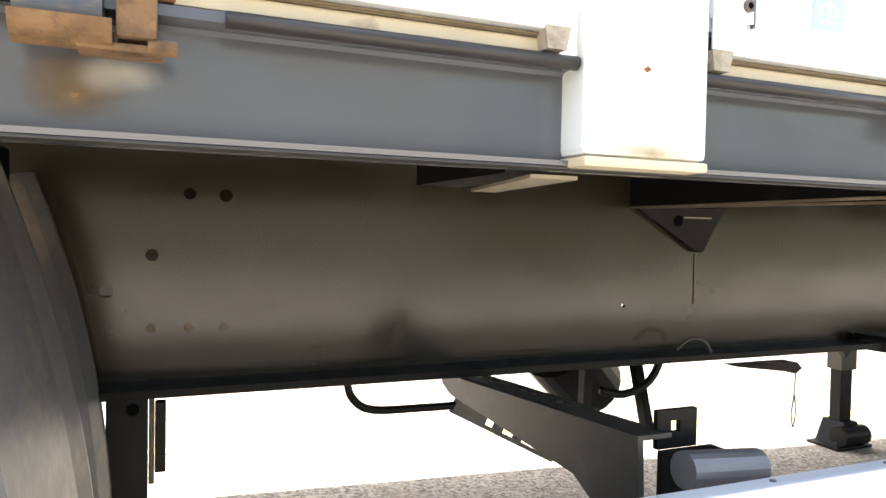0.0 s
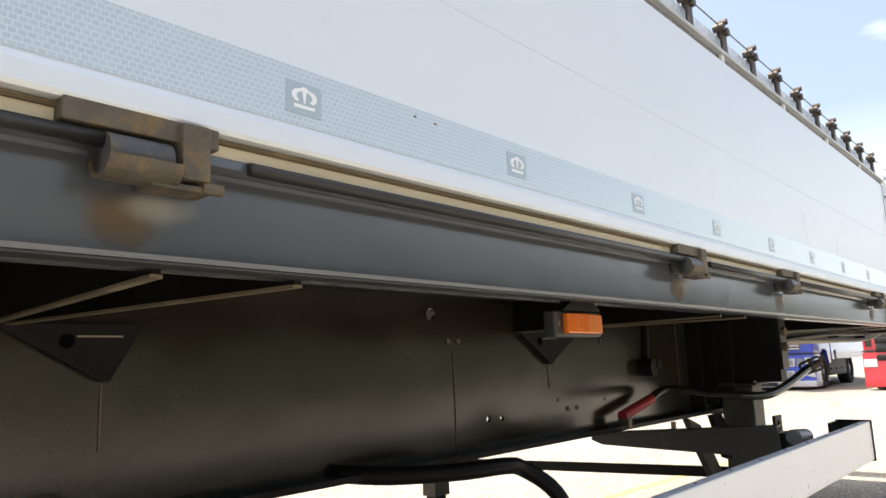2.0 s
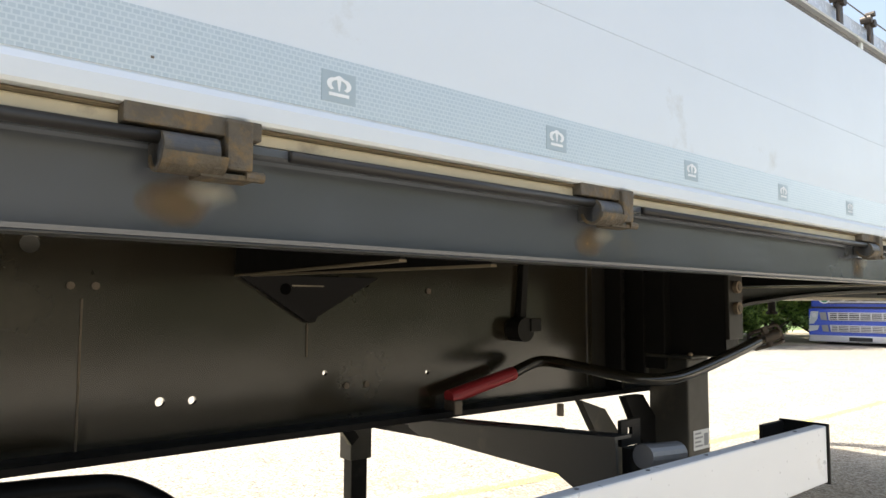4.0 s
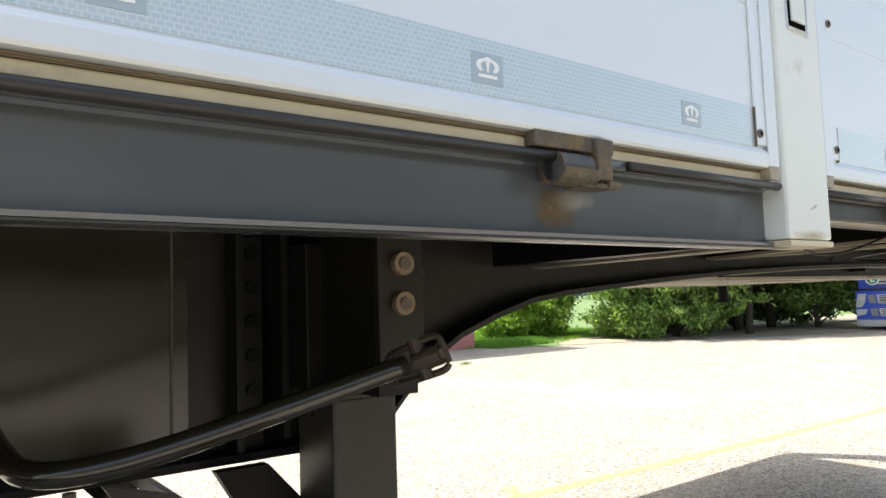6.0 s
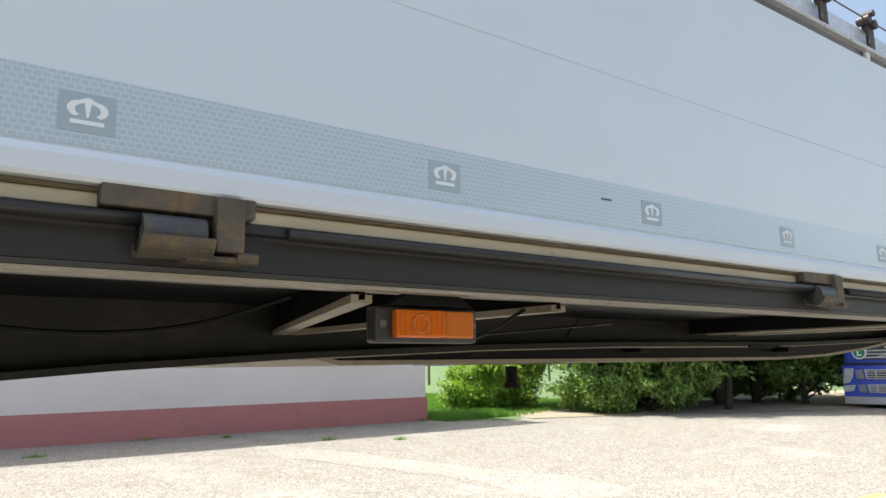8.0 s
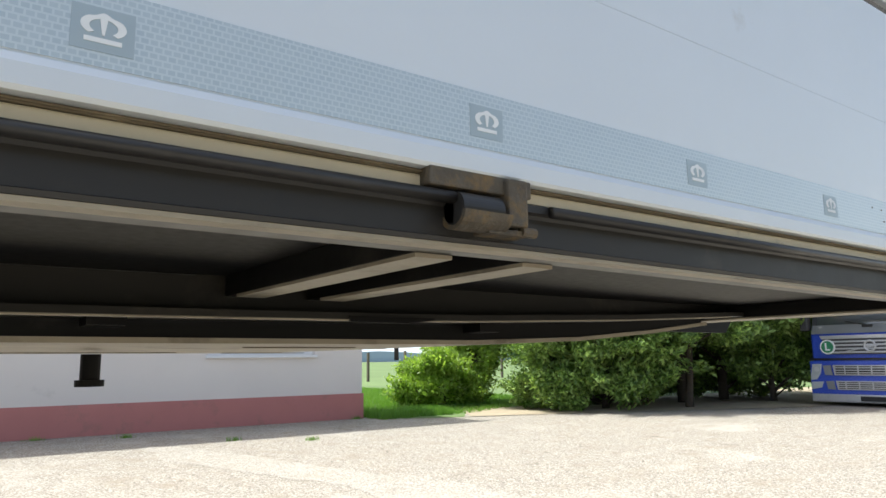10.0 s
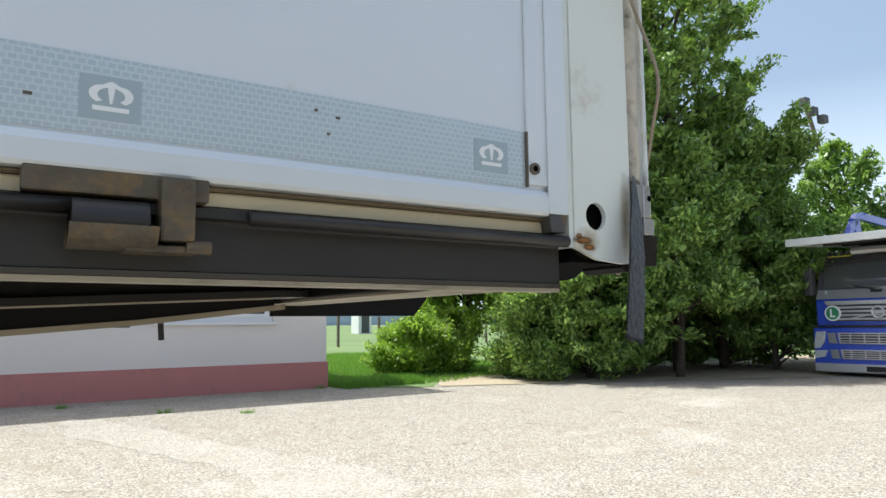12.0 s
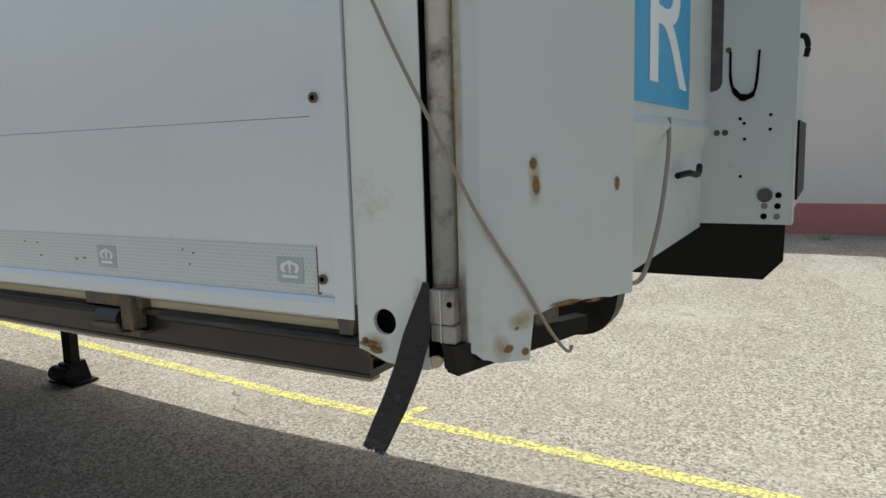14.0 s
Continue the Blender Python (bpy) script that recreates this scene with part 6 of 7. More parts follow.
for k in range(81):
    x = -500 + 25 * k
    h = 9 + 9 * noise.noise(Vector((x * 0.004, 0.3, 0))) + 4 * noise.noise(Vector((x * 0.013, 4.3, 0)))
    cur = [bm.verts.new((x, 1000, -1)), bm.verts.new((x, 1000, max(4, h) + 6)), bm.verts.new((x, 1100, -1))]
    if prev:
        bm.faces.new((prev[0], cur[0], cur[1], prev[1]))
        bm.faces.new((prev[1], cur[1], cur[2], prev[2]))
    prev = cur
tagged(part("hills", bm, "hill"), "low hazy hills on the horizon", "hills", kind="structure")


def blades(name, spots, h, w, mat, label, category):
    rng = np.random.default_rng(5)
    n = len(spots)
    ang = rng.uniform(0, 2 * math.pi, n)
    hh = h * rng.uniform(0.5, 1.2, n)
    lean = rng.uniform(-0.35, 0.35, (n, 2)) * hh[:, None]
    d = np.stack([np.cos(ang), np.sin(ang)], 1) * w / 2
    base = np.concatenate([spots, np.array([[yard(x, y)] for x, y in spots])], 1)
    v = np.zeros((n, 3, 3))
    v[:, 0] = base
    v[:, 1] = base
    v[:, 0, :2] += d
    v[:, 1, :2] -= d
    v[:, 2] = base
    v[:, 2, :2] += lean
    v[:, 2, 2] += hh
    f = np.arange(n * 3).reshape(n, 3)
    return tagged(raw(name, v.reshape(-1, 3).tolist(), f.tolist(), mat), label, category, kind="stuff")


rng = np.random.default_rng(3)
sp = np.stack([rng.uniform(11.95, 19, 52000), rng.uniform(10.6, 24, 52000)], 1)
sp = sp[(sp[:, 1] > 11.1 + 0.35 * np.sin(sp[:, 0] * 1.7)) | (sp[:, 0] < 12.7)]
blades("grass", sp, 0.10, 0.014, "grass", "short green lawn grass", "grass")
sp = np.stack([rng.uniform(11.95, 13.6, 5000), rng.uniform(10.75, 11.5, 5000)], 1)
blades("grass", sp, 0.17, 0.012, "grass", "taller grass along the yard's edge", "grass")
sp = np.concatenate([np.stack([rng.normal(x, 0.06, 60), rng.normal(y, 0.03, 60)], 1) for x, y in ((11.7, 11.2), (12.0, 11.1), (6.5, 11.1), (8.7, 9.3), (4.9, 9.9), (9.6, 8.7), (7.6, 10.6))])
blades("weeds", sp, 0.065, 0.010, "grass", "weed tufts in the concrete joints", "weeds")


# ---- trees ----
def tree(name, x, y, height, outline, mat, label, seed, leaves, leaf, low=0.02, trunk=0.12, lean=(0, 0), category="tree", droop=0.25, spray=0.38, lobes=10.0):
    """Tapered trunk and limbs. outline gives the crown's radius by height, as (share of the height, metres);
    the leaves sit in sprays at the twigs' ends, mostly towards the outside, with a thinner filling within."""
    rs = np.random.default_rng(seed)
    g0 = yard(x, y)
    e = thing(name, (x, y, g0), label, category)
    ts, radii = [p[0] for p in outline], [p[1] for p in outline]
    base = np.array([x, y, g0 - 0.02])
    top = np.array([x + lean[0], y + lean[1], g0 + height])
    axis = top - base
    phase = rs.uniform(0, 6.28, 6)

    def reach(t, a):
        """Crown radius with bulges and gaps."""
        bulge = 0.84 + 0.16 * np.sin(2 * a + 7 * t + phase[0]) + 0.15 * np.sin(3 * a - 17 * t + phase[1]) + 0.13 * np.sin(5 * a + 29 * t + phase[2])
        return np.interp(t, ts, radii) * bulge

    # lobes of the crown, then sprays over their outer and upper sides
    share = np.cumsum(np.interp(np.linspace(0, 1, 60), ts, radii))
    nl = max(7, int(lobes * height))
    tl = np.maximum(np.interp((np.arange(nl) + rs.uniform(0, 1, nl)) / nl, share / share[-1], np.linspace(0, 1, 60)), low)
    al = np.arange(nl) * 2.399 + rs.normal(0, 0.5, nl)
    rl = np.interp(tl, ts, radii) * rs.uniform(0.20, 0.36, nl) + 0.08
    far = reach(tl, al) * rs.uniform(0.72, 1.06, nl) - rl * 0.75
    cl = base + axis * tl[:, None] + np.stack([np.cos(al) * far, np.sin(al) * far, rs.normal(0, 0.1, nl)], 1)
    count = max(40, leaves // 210)
    which = rs.choice(nl, count, p=rl ** 2 / np.sum(rl ** 2))
    out = np.stack([np.cos(al), np.sin(al), np.full(nl, 0.80)], 1)[which] + rs.normal(0, 0.60, (count, 3))
    out /= np.linalg.norm(out, axis=1)[:, None]
    c = cl[which] + out * (rl[which] * rs.uniform(0.62, 1.06, count))[:, None] * np.array([1, 1, 0.85])
    c[:, 2] = np.maximum(c[:, 2], g0 + 0.15)
    t = np.clip((c[:, 2] - base[2]) / axis[2], 0.02, 1.0)
    way = out + np.array([0, 0, 0.35]) + rs.normal(0, 0.3, (count, 3))
    way /= np.linalg.norm(way, axis=1)[:, None]

    bm = bmesh.new()
    b0, t0 = Vector(base), Vector(base + axis * 0.9)
    sweep([b0, b0.lerp(t0, 0.3) + Vector((rs.normal(0, 0.1), rs.normal(0, 0.1), 0)), b0.lerp(t0, 0.65), t0], [trunk, trunk * 0.9, trunk * 0.8, trunk * 0.7, trunk * 0.55, trunk * 0.4, trunk * 0.25, trunk * 0.15], 8, bm)
    for k in rs.choice(count, min(70, count), replace=False):
        q = Vector(c[k])
        p = b0.lerp(t0, max(0.02, min(0.98, t[k] / 0.9 - 0.10)))
        sweep([p, p.lerp(q, 0.5) + Vector((0, 0, 0.06 * (q - p).length)), q], [trunk * 0.30, trunk * 0.2, trunk * 0.12, trunk * 0.06], 5, bm)
    part("trunk", bm, "bark", e, "brown bark trunk and limbs", smooth=True)

    n_out = int(leaves * 0.90)
    idx = rs.integers(0, count, n_out)
    size = (0.6 + 0.8 * rs.uniform(0, 1, count))[idx][:, None] * spray
    pos = c[idx] + way[idx] * rs.uniform(-0.5, 0.9, (n_out, 1)) * size + rs.normal(0, 0.23, (n_out, 3)) * size * np.array([1, 1, 0.60])
    u = way[idx] + rs.normal(0, 0.75, (n_out, 3)) - np.array([0, 0, droop])
    L = leaf * rs.uniform(0.6, 1.3, (n_out, 1))
    # filling
    n_in = leaves - n_out
    ti, ai = np.maximum(rs.uniform(0, 0.97, n_in), low), rs.uniform(0, 2 * math.pi, n_in)
    ri = reach(ti, ai) * np.sqrt(rs.uniform(0.02, 0.42, n_in))
    inner = base + axis * ti[:, None] + np.stack([ri * np.cos(ai), ri * np.sin(ai), 0.2 * ri], 1)
    pos = np.concatenate([pos, inner])
    u = np.concatenate([u, rs.normal(0, 1, (n_in, 3))])
    L = np.concatenate([L, leaf * rs.uniform(1.2, 2.1, (n_in, 1))])
    pos[:, 2] = np.maximum(pos[:, 2], g0 + 0.05)
    u /= np.linalg.norm(u, axis=1)[:, None]
    v = np.cross(u, rs.normal(0, 0.6, (leaves, 3)) + np.array([0, 0, 1.0]))
    v /= np.linalg.norm(v, axis=1)[:, None]
    quad = np.stack([pos - u * L * 0.5, pos + v * L * 0.20 + u * L * 0.06, pos + u * L * 0.5, pos - v * L * 0.20 + u * L * 0.06], 1)
    data = bpy.data.meshes.new("crown")
    data.vertices.add(leaves * 4)
    data.vertices.foreach_set("co", quad.reshape(-1).astype(np.float32))
    data.loops.add(leaves * 4)
    data.loops.foreach_set("vertex_index", np.arange(leaves * 4, dtype=np.int32))
    data.polygons.add(leaves)
    data.polygons.foreach_set("loop_start", np.arange(0, leaves * 4, 4, dtype=np.int32))
    data.update(calc_edges=True)
    data.materials.append(M[mat])
    again("crown", data, e, "dense leafy crown")
    return e


WIDE = [(0, 0.4), (0.05, 1.0), (0.2, 0.96), (0.45, 1.0), (0.65, 1.08), (0.82, 0.8), (1.0, 0.12)]
TALL = [(0, 0.4), (0.05, 1.0), (0.2, 0.96), (0.45, 1.0), (0.7, 0.85), (0.88, 0.55), (1.0, 0.12)]
BROAD = [(0, 0.75), (0.15, 1.0), (0.45, 1.0), (0.75, 0.75), (1.0, 0.2)]


def scaled(outline, r):
    return [(t, q * r) for t, q in outline]


tree("tree", 17.8, 10.8, 11.6, scaled(TALL, 2.35), "leaf_dark", "tall dark green ash tree at the yard's edge", 11, 92000, 0.145, low=0.16, trunk=0.15)
tree("tree", 19.75, 9.9, 12.0, scaled(WIDE, 2.45), "leaf_dark", "tall dark green ash tree at the yard's edge", 12, 74000, 0.145, low=0.22, trunk=0.14)
tree("tree", 16.9, 9.8, 5.6, scaled(BROAD, 1.75), "leaf_dark", "broad ash tree in front of the tall ones", 22, 58000, 0.130, low=0.06, trunk=0.09)
tree("tree", 18.4, 8.8, 5.2, scaled(BROAD, 1.45), "leaf_dark", "broad ash tree in front of the tall ones", 23, 44000, 0.130, low=0.30, trunk=0.09)
tree("tree", 21.4, 9.9, 6.7, scaled(TALL, 2.3), "leaf_dark", "dark green tree beside the blue truck", 13, 64000, 0.15, low=0.20)
tree("tree", 21.7, 8.75, 5.5, scaled(TALL, 1.25), "leaf_dark", "slim dark green tree close beside the blue truck", 26, 30000, 0.14, low=0.12, trunk=0.08)
tree("tree", 25.6, 9.2, 6.0, scaled(BROAD, 1.8), "leaf_dark", "dark green tree behind the blue truck", 14, 36000, 0.15, low=0.05)
# two trees out of sight, added to shade the undergrowth
tree("tree", 20.3, 13.0, 8.4, scaled(TALL, 2.6), "leaf_dark", "hidden dark green tree, added to shade the undergrowth", 24, 44000, 0.19, low=0.22, trunk=0.13)
tree("tree", 23.6, 12.6, 6.8, scaled(TALL, 2.5), "leaf_dark", "hidden dark green tree, added to shade the undergrowth", 25, 40000, 0.19, low=0.22, trunk=0.13)
tree("tree", 16.2, 13.2, 7.6, scaled(TALL, 1.7), "leaf_light", "light green willow behind the ash trees", 15, 40000, 0.135, low=0.16, trunk=0.12, droop=0.6, spray=0.48)
tree("tree", 29.5, 8.8, 5.4, scaled(BROAD, 2.2), "leaf_dark", "dark green tree along the yard", 18, 26000, 0.20, low=0.05)
tree("bush", 15.85, 10.3, 2.9, scaled(BROAD, 0.90), "leaf_dark", "dense green bush at the foot of the trees", 16, 24000, 0.11, low=0.03, trunk=0.04, category="bush")
tree("bush", 15.0, 13.0, 1.35, scaled(BROAD, 1.3), "leaf_light", "low bright green shrub on the lawn", 17, 17000, 0.11, low=0.05, trunk=0.03, category="bush")
tree("bush", 20.6, 11.4, 2.4, scaled(BROAD, 1.6), "leaf_dark", "dark undergrowth below the trees", 20, 18000, 0.14, low=0.05, trunk=0.04, category="bush")
tree("bush", 18.6, 11.6, 1.7, scaled(BROAD, 1.2), "leaf_dark", "dark undergrowth below the trees", 19, 12000, 0.14, low=0.05, trunk=0.04, category="bush")
tree("bush", 22.6, 10.6, 3.0, scaled(BROAD, 1.7), "leaf_dark", "dark undergrowth below the trees", 21, 22000, 0.14, low=0.05, trunk=0.04, category="bush")

# ---- fence, shed and lamp pole in the distance ----
for k in range(9):
    x = 17.0 + 2.3 * k
    p = part("fence_post", box(x - 0.06, x + 0.06, 31.95, 32.05, 0, 1.5 + 0.1 * (k % 3)), "timber")
    tagged(p, "weathered timber fence post", "fence post", group="fence posts beyond the lawn")
shed = thing("white_container", (45.0, 76, 0), "small white container with a dark open door", "container")
part("container_body", box(44.0, 45.7, 75, 77, 0, 2.6, 0.03), "truck_white", shed)
part("container_door", box(44.4, 45.4, 74.96, 74.995, 0.1, 2.1), "truck_grey", shed)
part("container_roof", box(43.9, 45.8, 74.9, 77.1, 2.601, 2.66), "timber", shed)

PT, PR = Vector((31.35, 13.05, 8.95)), Vector((0.83, -0.56, 0))
pf = PT + PR * 0.24 * 8.95 - Vector((0, 0, 8.95))
pole = thing("lamp_pole", tuple(pf), "tall leaning lamp pole with three dark floodlights", "lamp pole")
part("mast", cyl(pf, PT, 0.12, 10, r2=0.07), "timber", pole)
part("lamp_arm", cyl(PT - Vector((0, 0, 0.05)), PT + PR * 0.62 - Vector((0, 0, 0.62)), 0.03, 8), "timber", pole)
for dr, dz in ((-0.02, 0.05), (0.26, -0.30), (0.60, -0.60)):
    c = PT + PR * dr + Vector((0, 0, dz))
    part("floodlight", box(c.x - 0.17, c.x + 0.17, c.y - 0.13, c.y + 0.13, c.z - 0.15, c.z + 0.15, 0.03), "truck_grey", pole)
for z in (9.6, 10.6):
    pw = sweep([(25, 40, z - 0.4), (45, 20, z - 1.2), (70, -5, z)], 0.012, 5)
    tagged(part("power_line", pw, "truck_grey"), "thin overhead power line", "power line")


# ---- parked trucks ----
def truck(name, at, heading, paint, label, blue):
    """A cab-over truck, built facing -x at the origin and then turned."""
    e = new(name)
    e.empty_display_size = 0.1
    ORIGIN[e.name] = Vector((0, 0, 0))
    tagged(e, label, "truck")
    hw = 1.24

    def face(outline, x0, x1, bevel=0.0):
        """A piece of the front: outline in (y, z), from x0 to x1."""
        bm = prism(outline, "x", x0, x1)
        if bevel:
            bmesh.ops.bevel(bm, geom=bm.edges[:], offset=bevel, segments=2, affect="EDGES", profile=0.6)
        return bm

    shell = prism([(0.10, 0.62), (0.03, 0.95), (0.03, 1.50), (0.10, 1.56), (0.20, 1.60), (0.42, 2.30), (0.62, 2.44), (2.0, 2.50), (2.0, 0.70), (1.75, 0.70), (1.55, 1.08), (1.10, 1.12), (0.72, 1.0), (0.60, 0.62)], "y", -hw, hw)
    for v in shell.verts:
        # the corners of the nose are drawn in
        if v.co.x < 0.25 and v.co.z < 1.6:
            v.co.y *= 0.985
    bmesh.ops.bevel(shell, geom=[d for d in shell.edges if abs(d.verts[0].co.y) > 1 and d.verts[0].co.y * d.verts[1].co.y > 0 and max(d.verts[0].co.x, d.verts[1].co.x) < 0.5], offset=0.06, segments=3, affect="EDGES", profile=0.5)
    cab = part("cab", shell, paint, e, "cab shell")
    part("windscreen", prism([(0.185, 1.62), (0.395, 2.28), (0.420, 2.28), (0.215, 1.62)], "y", -hw + 0.09, hw - 0.09), "glass", cab, "windscreen reflecting sky and trees")
    part("cowl", prism([(0.060, 1.545), (0.165, 1.735), (0.185, 1.735), (0.11, 1.545)], "y", -hw + 0.03, hw - 0.03), "truck_cowl", cab, "grey plastic panel below the windscreen")
    for s in (-1, 1):
        part("pillar", prism([(0.155, 1.60), (0.385, 2.33), (0.46, 2.33), (0.25, 1.60)], "y", min(s * (hw - 0.10), s * (hw + 0.004)), max(s * (hw - 0.10), s * (hw + 0.004))), "truck_grey", cab)
    part("sun_visor", prism([(0.22, 2.28), (0.36, 2.42), (0.50, 2.42), (0.40, 2.27)], "y", -hw + 0.05, hw - 0.05), "truck_grey", cab, "dark sun visor")
    if blue:
        gp = part("grille", face([(-0.96, 1.44), (0.96, 1.44), (0.90, 1.10), (-0.90, 1.10)], -0.012, 0.028), "truck_grey", cab, "dark slatted grille")
        for k in range(4):
            part("slat", box(-0.034, -0.0125, -0.90, 0.90, 1.125 + 0.075 * k, 1.160 + 0.075 * k, 0.006), "truck_silver", gp)
        part("grille_rim", face([(-1.00, 1.50), (1.00, 1.50), (0.965, 1.425), (-0.965, 1.425)], -0.045, -0.0125, 0.008), "truck_silver", gp, "bright grille rim")
        ring = [(-0.056, 0.105 * math.cos(q), 1.27 + 0.105 * math.sin(q)) for q in [math.pi * k / 12 for k in range(25)]]
        part("badge_ring", sweep(ring, 0.020, 8), "truck_silver", gp, "round silver badge ring")
        part("badge_bar", box(-0.062, -0.045, -0.085, 0.085, 1.248, 1.292, 0.004), "truck_silver", gp)
        part("badge_stripe", face([(-0.72, 1.385), (-0.62, 1.385), (0.72, 1.120), (0.62, 1.120)][::-1], -0.048, -0.0345), "truck_silver", gp, "diagonal silver bar")
    else:
        gp = part("grille", face([(-0.98, 1.62), (0.98, 1.62), (0.90, 0.72), (-0.90, 0.72)], -0.02, 0.028), "truck_grey", cab, "black grille")
        for k in range(4):
            bm = cyl((-0.035, -0.93, 0.83 + 0.215 * k), (-0.035, 0.93, 0.83 + 0.215 * k), 0.072, 14)
            for v in bm.verts:
                v.co.x = -0.035 + (v.co.x + 0.035) * 0.6
            part("slat", bm, "truck_black", gp, "thick rounded black grille slat", smooth=True)
        for s in (-1, 1):
            part("step_recess", box(-0.004, 0.06, min(s * 1.03, s * 1.17), max(s * 1.03, s * 1.17), 1.12, 1.40, 0.01), "truck_black", cab, "black recess in the corner panel")
    low = part("bumper", prism([(0.02, 0.13), (-0.05, 0.28), (-0.03, 0.96), (0.55, 0.98), (0.60, 0.20)], "y", -hw - 0.01, hw + 0.01), paint, e, "front bumper")
    part("seam", box(-0.026, 0.5, -hw - 0.006, hw + 0.006, 0.982, 1.022), "truck_black", low, "dark gap above the bumper")
    part("bumper_lip", box(-0.062, 0.6, -hw - 0.02, hw + 0.02, 0.10, 0.275, 0.03), "truck_silver" if blue else paint, low, "lower edge of the bumper")
    if blue:
        for z0, z1, w in ((0.36, 0.545, 0.70), (0.66, 0.875, 0.74)):
            ap = part("air_intake", face([(-w, z0), (w, z0), (w + 0.03, z1), (-w - 0.03, z1)], -0.075, -0.03, 0.006), "truck_silver", low, "silver-rimmed air intake")
            part("opening", box(-0.079, -0.0755, -w + 0.03, w - 0.03, z0 + 0.025, z1 - 0.025), "truck_black", ap)
            for k in range(3):
                zz = z0 + 0.03 + (z1 - z0 - 0.06) * (k + 0.5) / 3
                part("slat", box(-0.088, -0.0795, -w + 0.03, w - 0.03, zz - 0.011, zz + 0.011, 0.003), "truck_silver", ap)
            for k in range(5):
                part("slat", box(-0.091, -0.0885, -0.52 + 0.26 * k - 0.014, -0.52 + 0.26 * k + 0.014, z0 + 0.02, z1 - 0.02), "truck_silver", ap)
            for s in (-1, 1):
                part("flap", face([(s * (w + 0.045), z0), (s * (w + 0.20), z0 + 0.01), (s * (w + 0.23), z1 - 0.01), (s * (w + 0.075), z1)][::s], -0.066, -0.03), "truck_cowl", low)
    part("plate_holder", box(-0.075, -0.0625, -0.27, 0.27, 0.135, 0.235, 0.004), "truck_black", low, "dark number plate with an unreadable bar")
    for s in (-1, 1):
        if blue:
            hl = part("headlight", face([(s * 1.00, 0.90), (s * 1.19, 0.90), (s * 1.235, 0.64), (s * 1.235, 0.56), (s * 1.12, 0.57), (s * 1.03, 0.70)][::s], -0.070, 0.05, 0.008), "lens", low, "tall clear headlight")
            part("reflector", cyl((-0.074, s * 1.10, 0.79), (-0.0705, s * 1.10, 0.79), 0.055, 14), "truck_silver", hl)
            part("fog_light", face([(s * 0.98, 0.53), (s * 1.235, 0.52), (s * 1.235, 0.36), (s * 1.03, 0.40)][::s], -0.070, 0.05, 0.008), "lens", low, "clear fog light")
        else:
            part("headlight", box(-0.060, 0.06, min(s * 0.93, s * 1.235), max(s * 0.93, s * 1.235), 0.60, 0.80, 0.02), "lens", low, "wide clear headlight")
        m = part("mirror", box(0.02, 0.20, s * 1.34 - 0.09, s * 1.34 + 0.09, 1.62, 2.22, 0.04), "truck_grey", cab, "dark wing mirror")
        part("mirror_arm", box(0.10, 0.16, min(s * 1.14, s * 1.3), max(s * 1.14, s * 1.3), 2.222, 2.27, 0.01), "truck_white" if blue else "truck_grey", m)
        wheel(e, 1.15, s * 1.05, 0.50, 0.32)
        wheel(e, 4.9, s * 1.02, 0.50, 0.34)
        part("side_window", box(0.75, 1.65, min(s * (hw + 0.002), s * (hw + 0.012)), max(s * (hw + 0.002), s * (hw + 0.012)), 1.50, 2.12), "glass", cab)
        wp = part("wiper", bar((0.150, s * 0.42 - 0.36, 1.70), (0.185, s * 0.42 + 0.10, 1.80), 0.03, 0.025), "truck_black", cab, "black wiper")
        part("wiper_foot", box(0.10, 0.16, s * 0.42 - 0.44, s * 0.42 - 0.24, 1.66, 1.715, 0.01), "truck_black", wp)
    part("chassis", box(1.9, 8.0, -0.45, 0.45, 0.55, 0.85), "truck_grey", e)
    for s in (-1, 1):
        sk = part("side_skirt", box(1.85, 4.25, min(s * 0.98, s * 1.20), max(s * 0.98, s * 1.20), 0.34, 0.98, 0.03), "truck_grey", e, "tank and side skirt")
        for k in range(3):
            part("step", box(1.95 + 0.75 * k, 2.5 + 0.75 * k, min(s * 1.205, s * 1.23), max(s * 1.205, s * 1.23), 0.5, 0.56), "truck_black", sk)
    part("engine_block", box(0.7, 2.4, -0.5, 0.5, 0.35, 1.0), "truck_grey", e)
    if blue:
        part("sleeper", box(2.003, 2.9, -1.22, 1.22, 1.05, 2.46, 0.05), paint, cab)
        part("load_deck", box(2.95, 8.2, -1.2, 1.2, 0.80, 1.35, 0.02), paint, e, "blue lower deck of the car carrier")
        d = part("round_badge", cyl((-0.062, 0.84, 1.26), (-0.036, 0.84, 1.26), 0.155, 28), "mark", gp, "white round badge")
        part("badge_field", cyl((-0.066, 0.84, 1.26), (-0.0622, 0.84, 1.26), 0.125, 28), "green", d, "green field")
        part("badge_letter", face([(0.885, 1.345), (0.852, 1.345), (0.852, 1.215), (0.785, 1.215), (0.785, 1.180), (0.885, 1.180)], -0.070, -0.0662), "mark", d, "white letter L")
        # car-carrier frame over the cab
        for s in (-1, 1):
            part("carrier_beam", prism([(-0.75, 2.60), (-0.75, 2.72), (7.5, 3.16), (7.5, 2.96)], "y", min(s * 1.10, s * 1.28), max(s * 1.10, s * 1.28)), "truck_white", e, "white upper deck beam of the car carrier")
            part("carrier_post", prism([(2.2, 0.8), (2.5, 0.8), (2.0, 3.35), (1.75, 3.35)], "y", min(s * 1.12, s * 1.24), max(s * 1.12, s * 1.24)), paint, e, "blue carrier post")
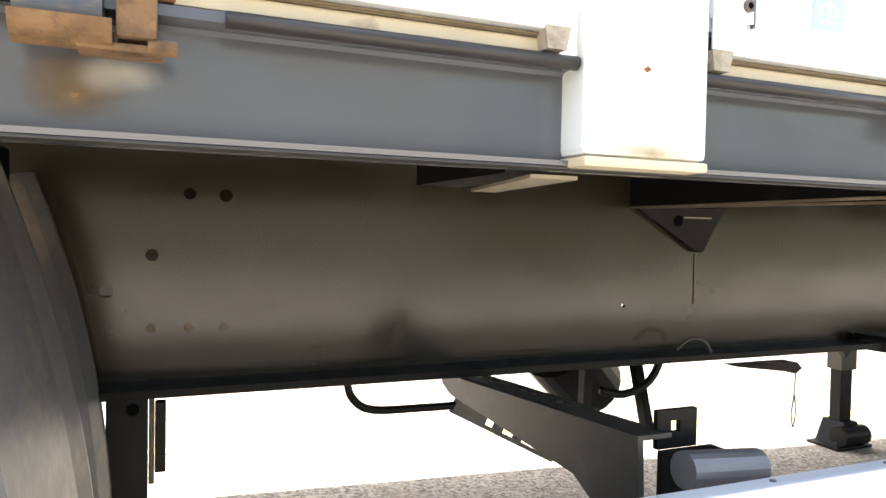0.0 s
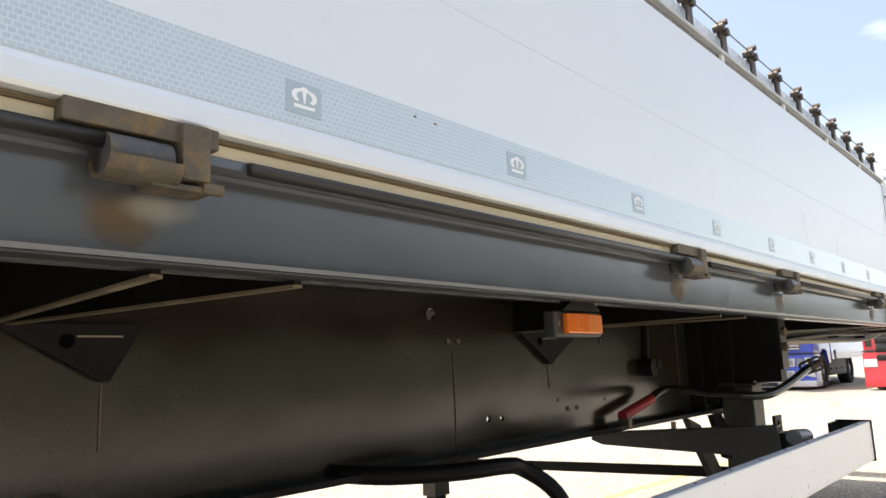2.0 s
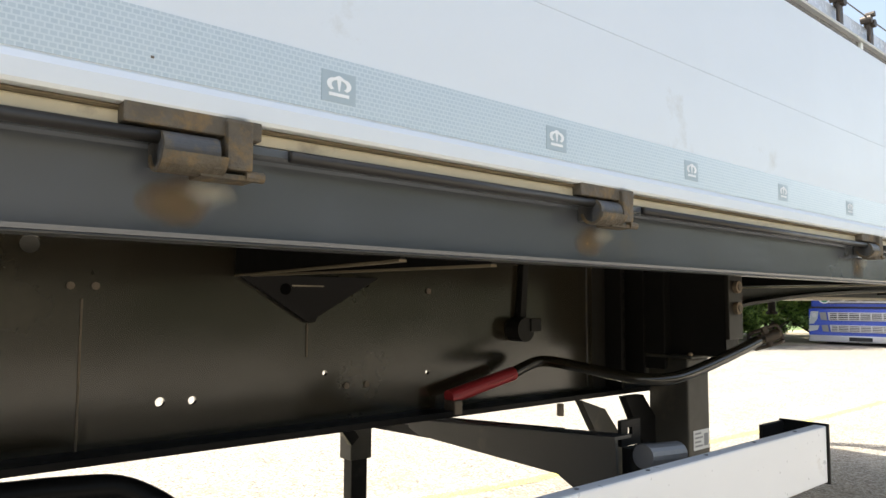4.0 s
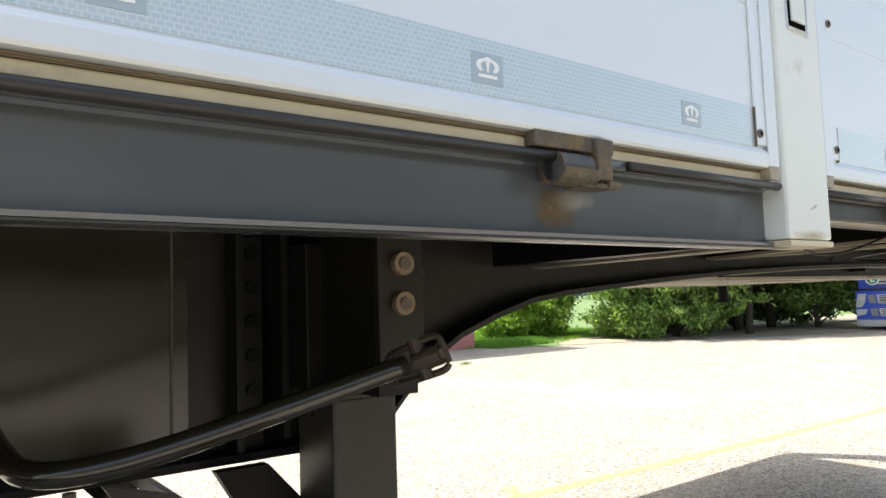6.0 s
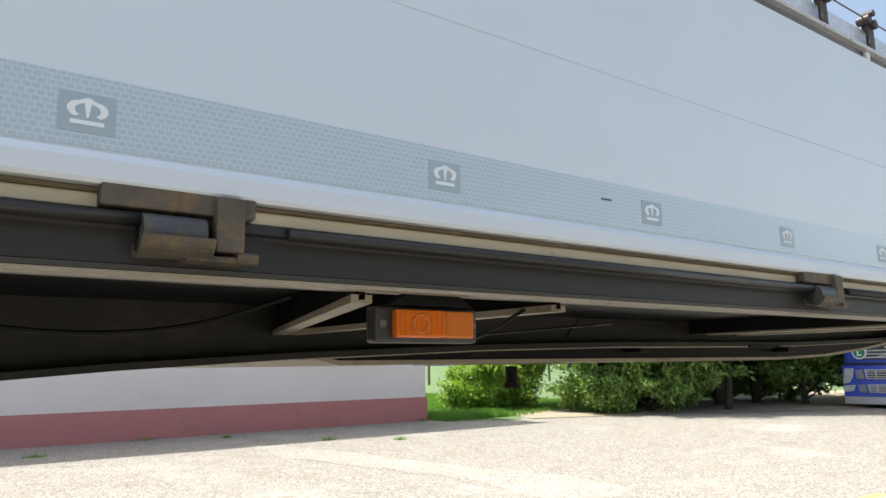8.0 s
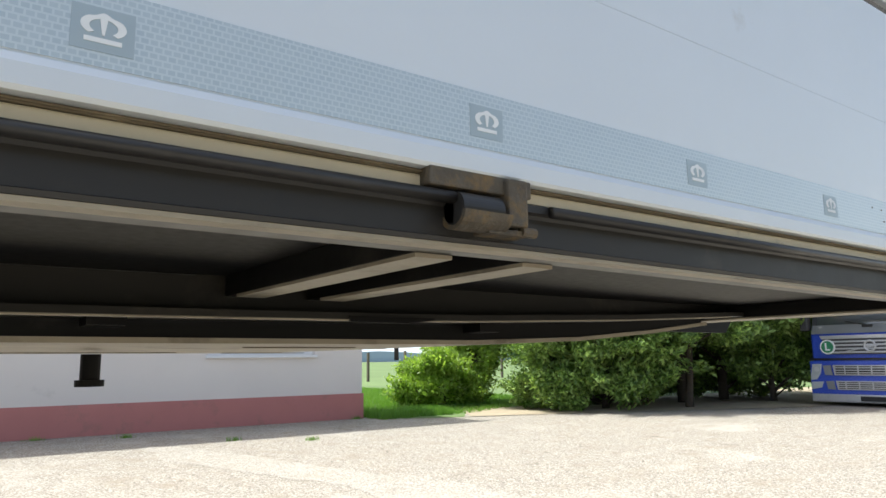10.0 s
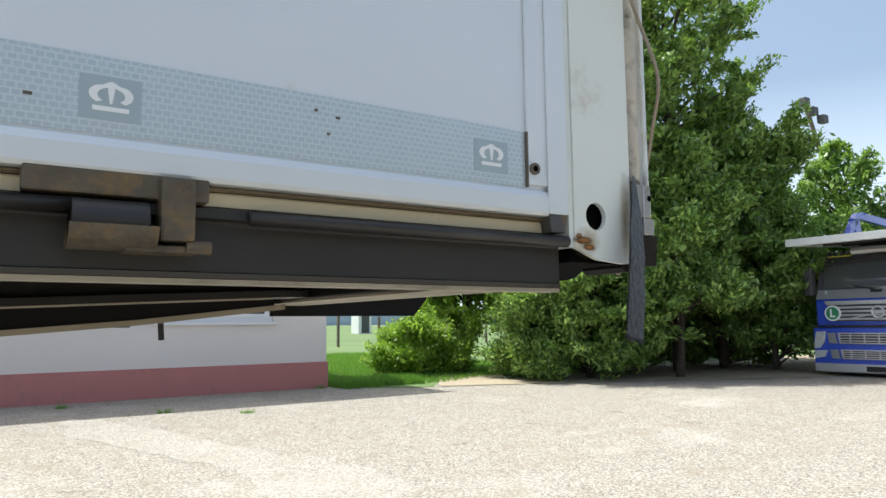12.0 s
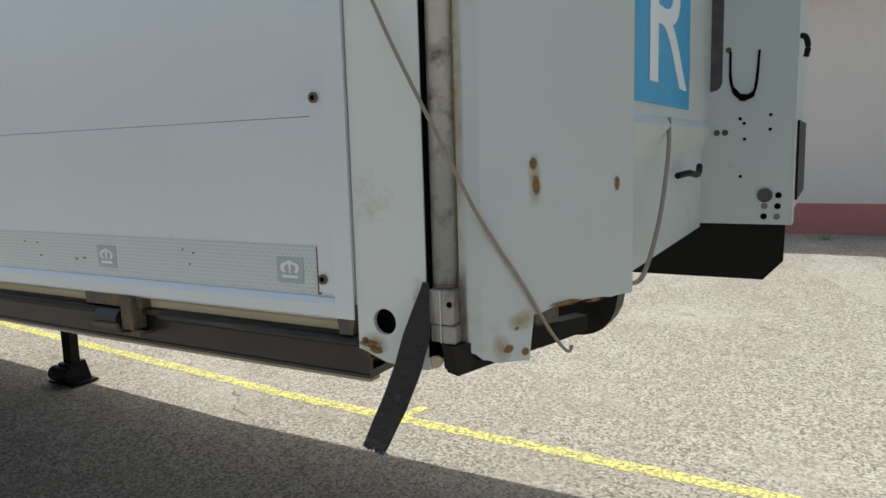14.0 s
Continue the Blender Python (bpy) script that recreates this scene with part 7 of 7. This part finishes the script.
            part("carrier_arm", prism([(1.35, 2.86), (1.50, 2.84), (2.05, 3.36), (7.4, 3.06), (7.4, 3.22), (2.1, 3.52), (1.92, 3.48)], "y", min(s * 1.12, s * 1.24), max(s * 1.12, s * 1.24)), paint, e, "bent blue carrier arm")
        part("carrier_crossbar", box(-0.84, -0.752, -1.30, 1.30, 2.585, 2.735, 0.02), "truck_white", e, "white front crossbar of the upper deck")
        part("carrier_deck", prism([(-0.65, 2.66), (-0.65, 2.70), (7.4, 3.10), (7.4, 3.05)], "y", -1.09, 1.09), "truck_grey", e)
        for k in range(9):
            x = -0.55 + 0.8 * k
            part("carrier_rung", box(x, x + 0.10, -1.095, 1.095, 2.60 + 0.0533 * (x + 0.75), 2.645 + 0.0533 * (x + 0.75), 0.006), "truck_grey", e)
        part("roof_air_deflector", prism([(0.20, 2.43), (0.14, 2.49), (0.22, 2.56), (0.9, 2.58), (0.9, 2.47)], "y", -1.0, 0.52), "truck_white", cab, "white roof deflector")
        for k in range(4):
            part("roof_marker", box(0.40, 0.46, 0.66 + 0.12 * k, 0.73 + 0.12 * k, 2.44, 2.52, 0.01), "truck_grey", cab)
        part("roof_plate", box(0.335, 0.345, 0.60, 1.05, 2.405, 2.425), "yellow_plate", cab, "small yellow strip above the visor")
    else:
        part("body_side", box(2.2, 8.0, -1.22, 1.22, 0.95, 2.9), "truck_grey", e)
    e.matrix_basis = pose(*at, 0, 0, heading)
    return e


truck("blue_truck", (20.93, 6.15, -0.02), 2, "truck_blue", "blue cab-over car transporter parked facing the yard", True)
truck("red_truck", (20.6, 2.42, -0.02), 1, "truck_red", "bright red cab-over truck parked beside the blue one", False)

# ---- plain wall and hedge closing the yard behind the walk, unseen, added for reflections ----
tagged(part("wall_south", box(-40, 5.0, -12.4, -12.0, -0.3, 4.6), "oldwall"), "plain brown wall closing the yard, unseen, added for reflections", "wall", kind="structure")
tagged(part("hedge_south", box(5.01, 70, -13.4, -12.0, -0.3, 4.4), "hedge"), "plain dark green hedge closing the yard, unseen, added for reflections", "hedge", kind="structure")
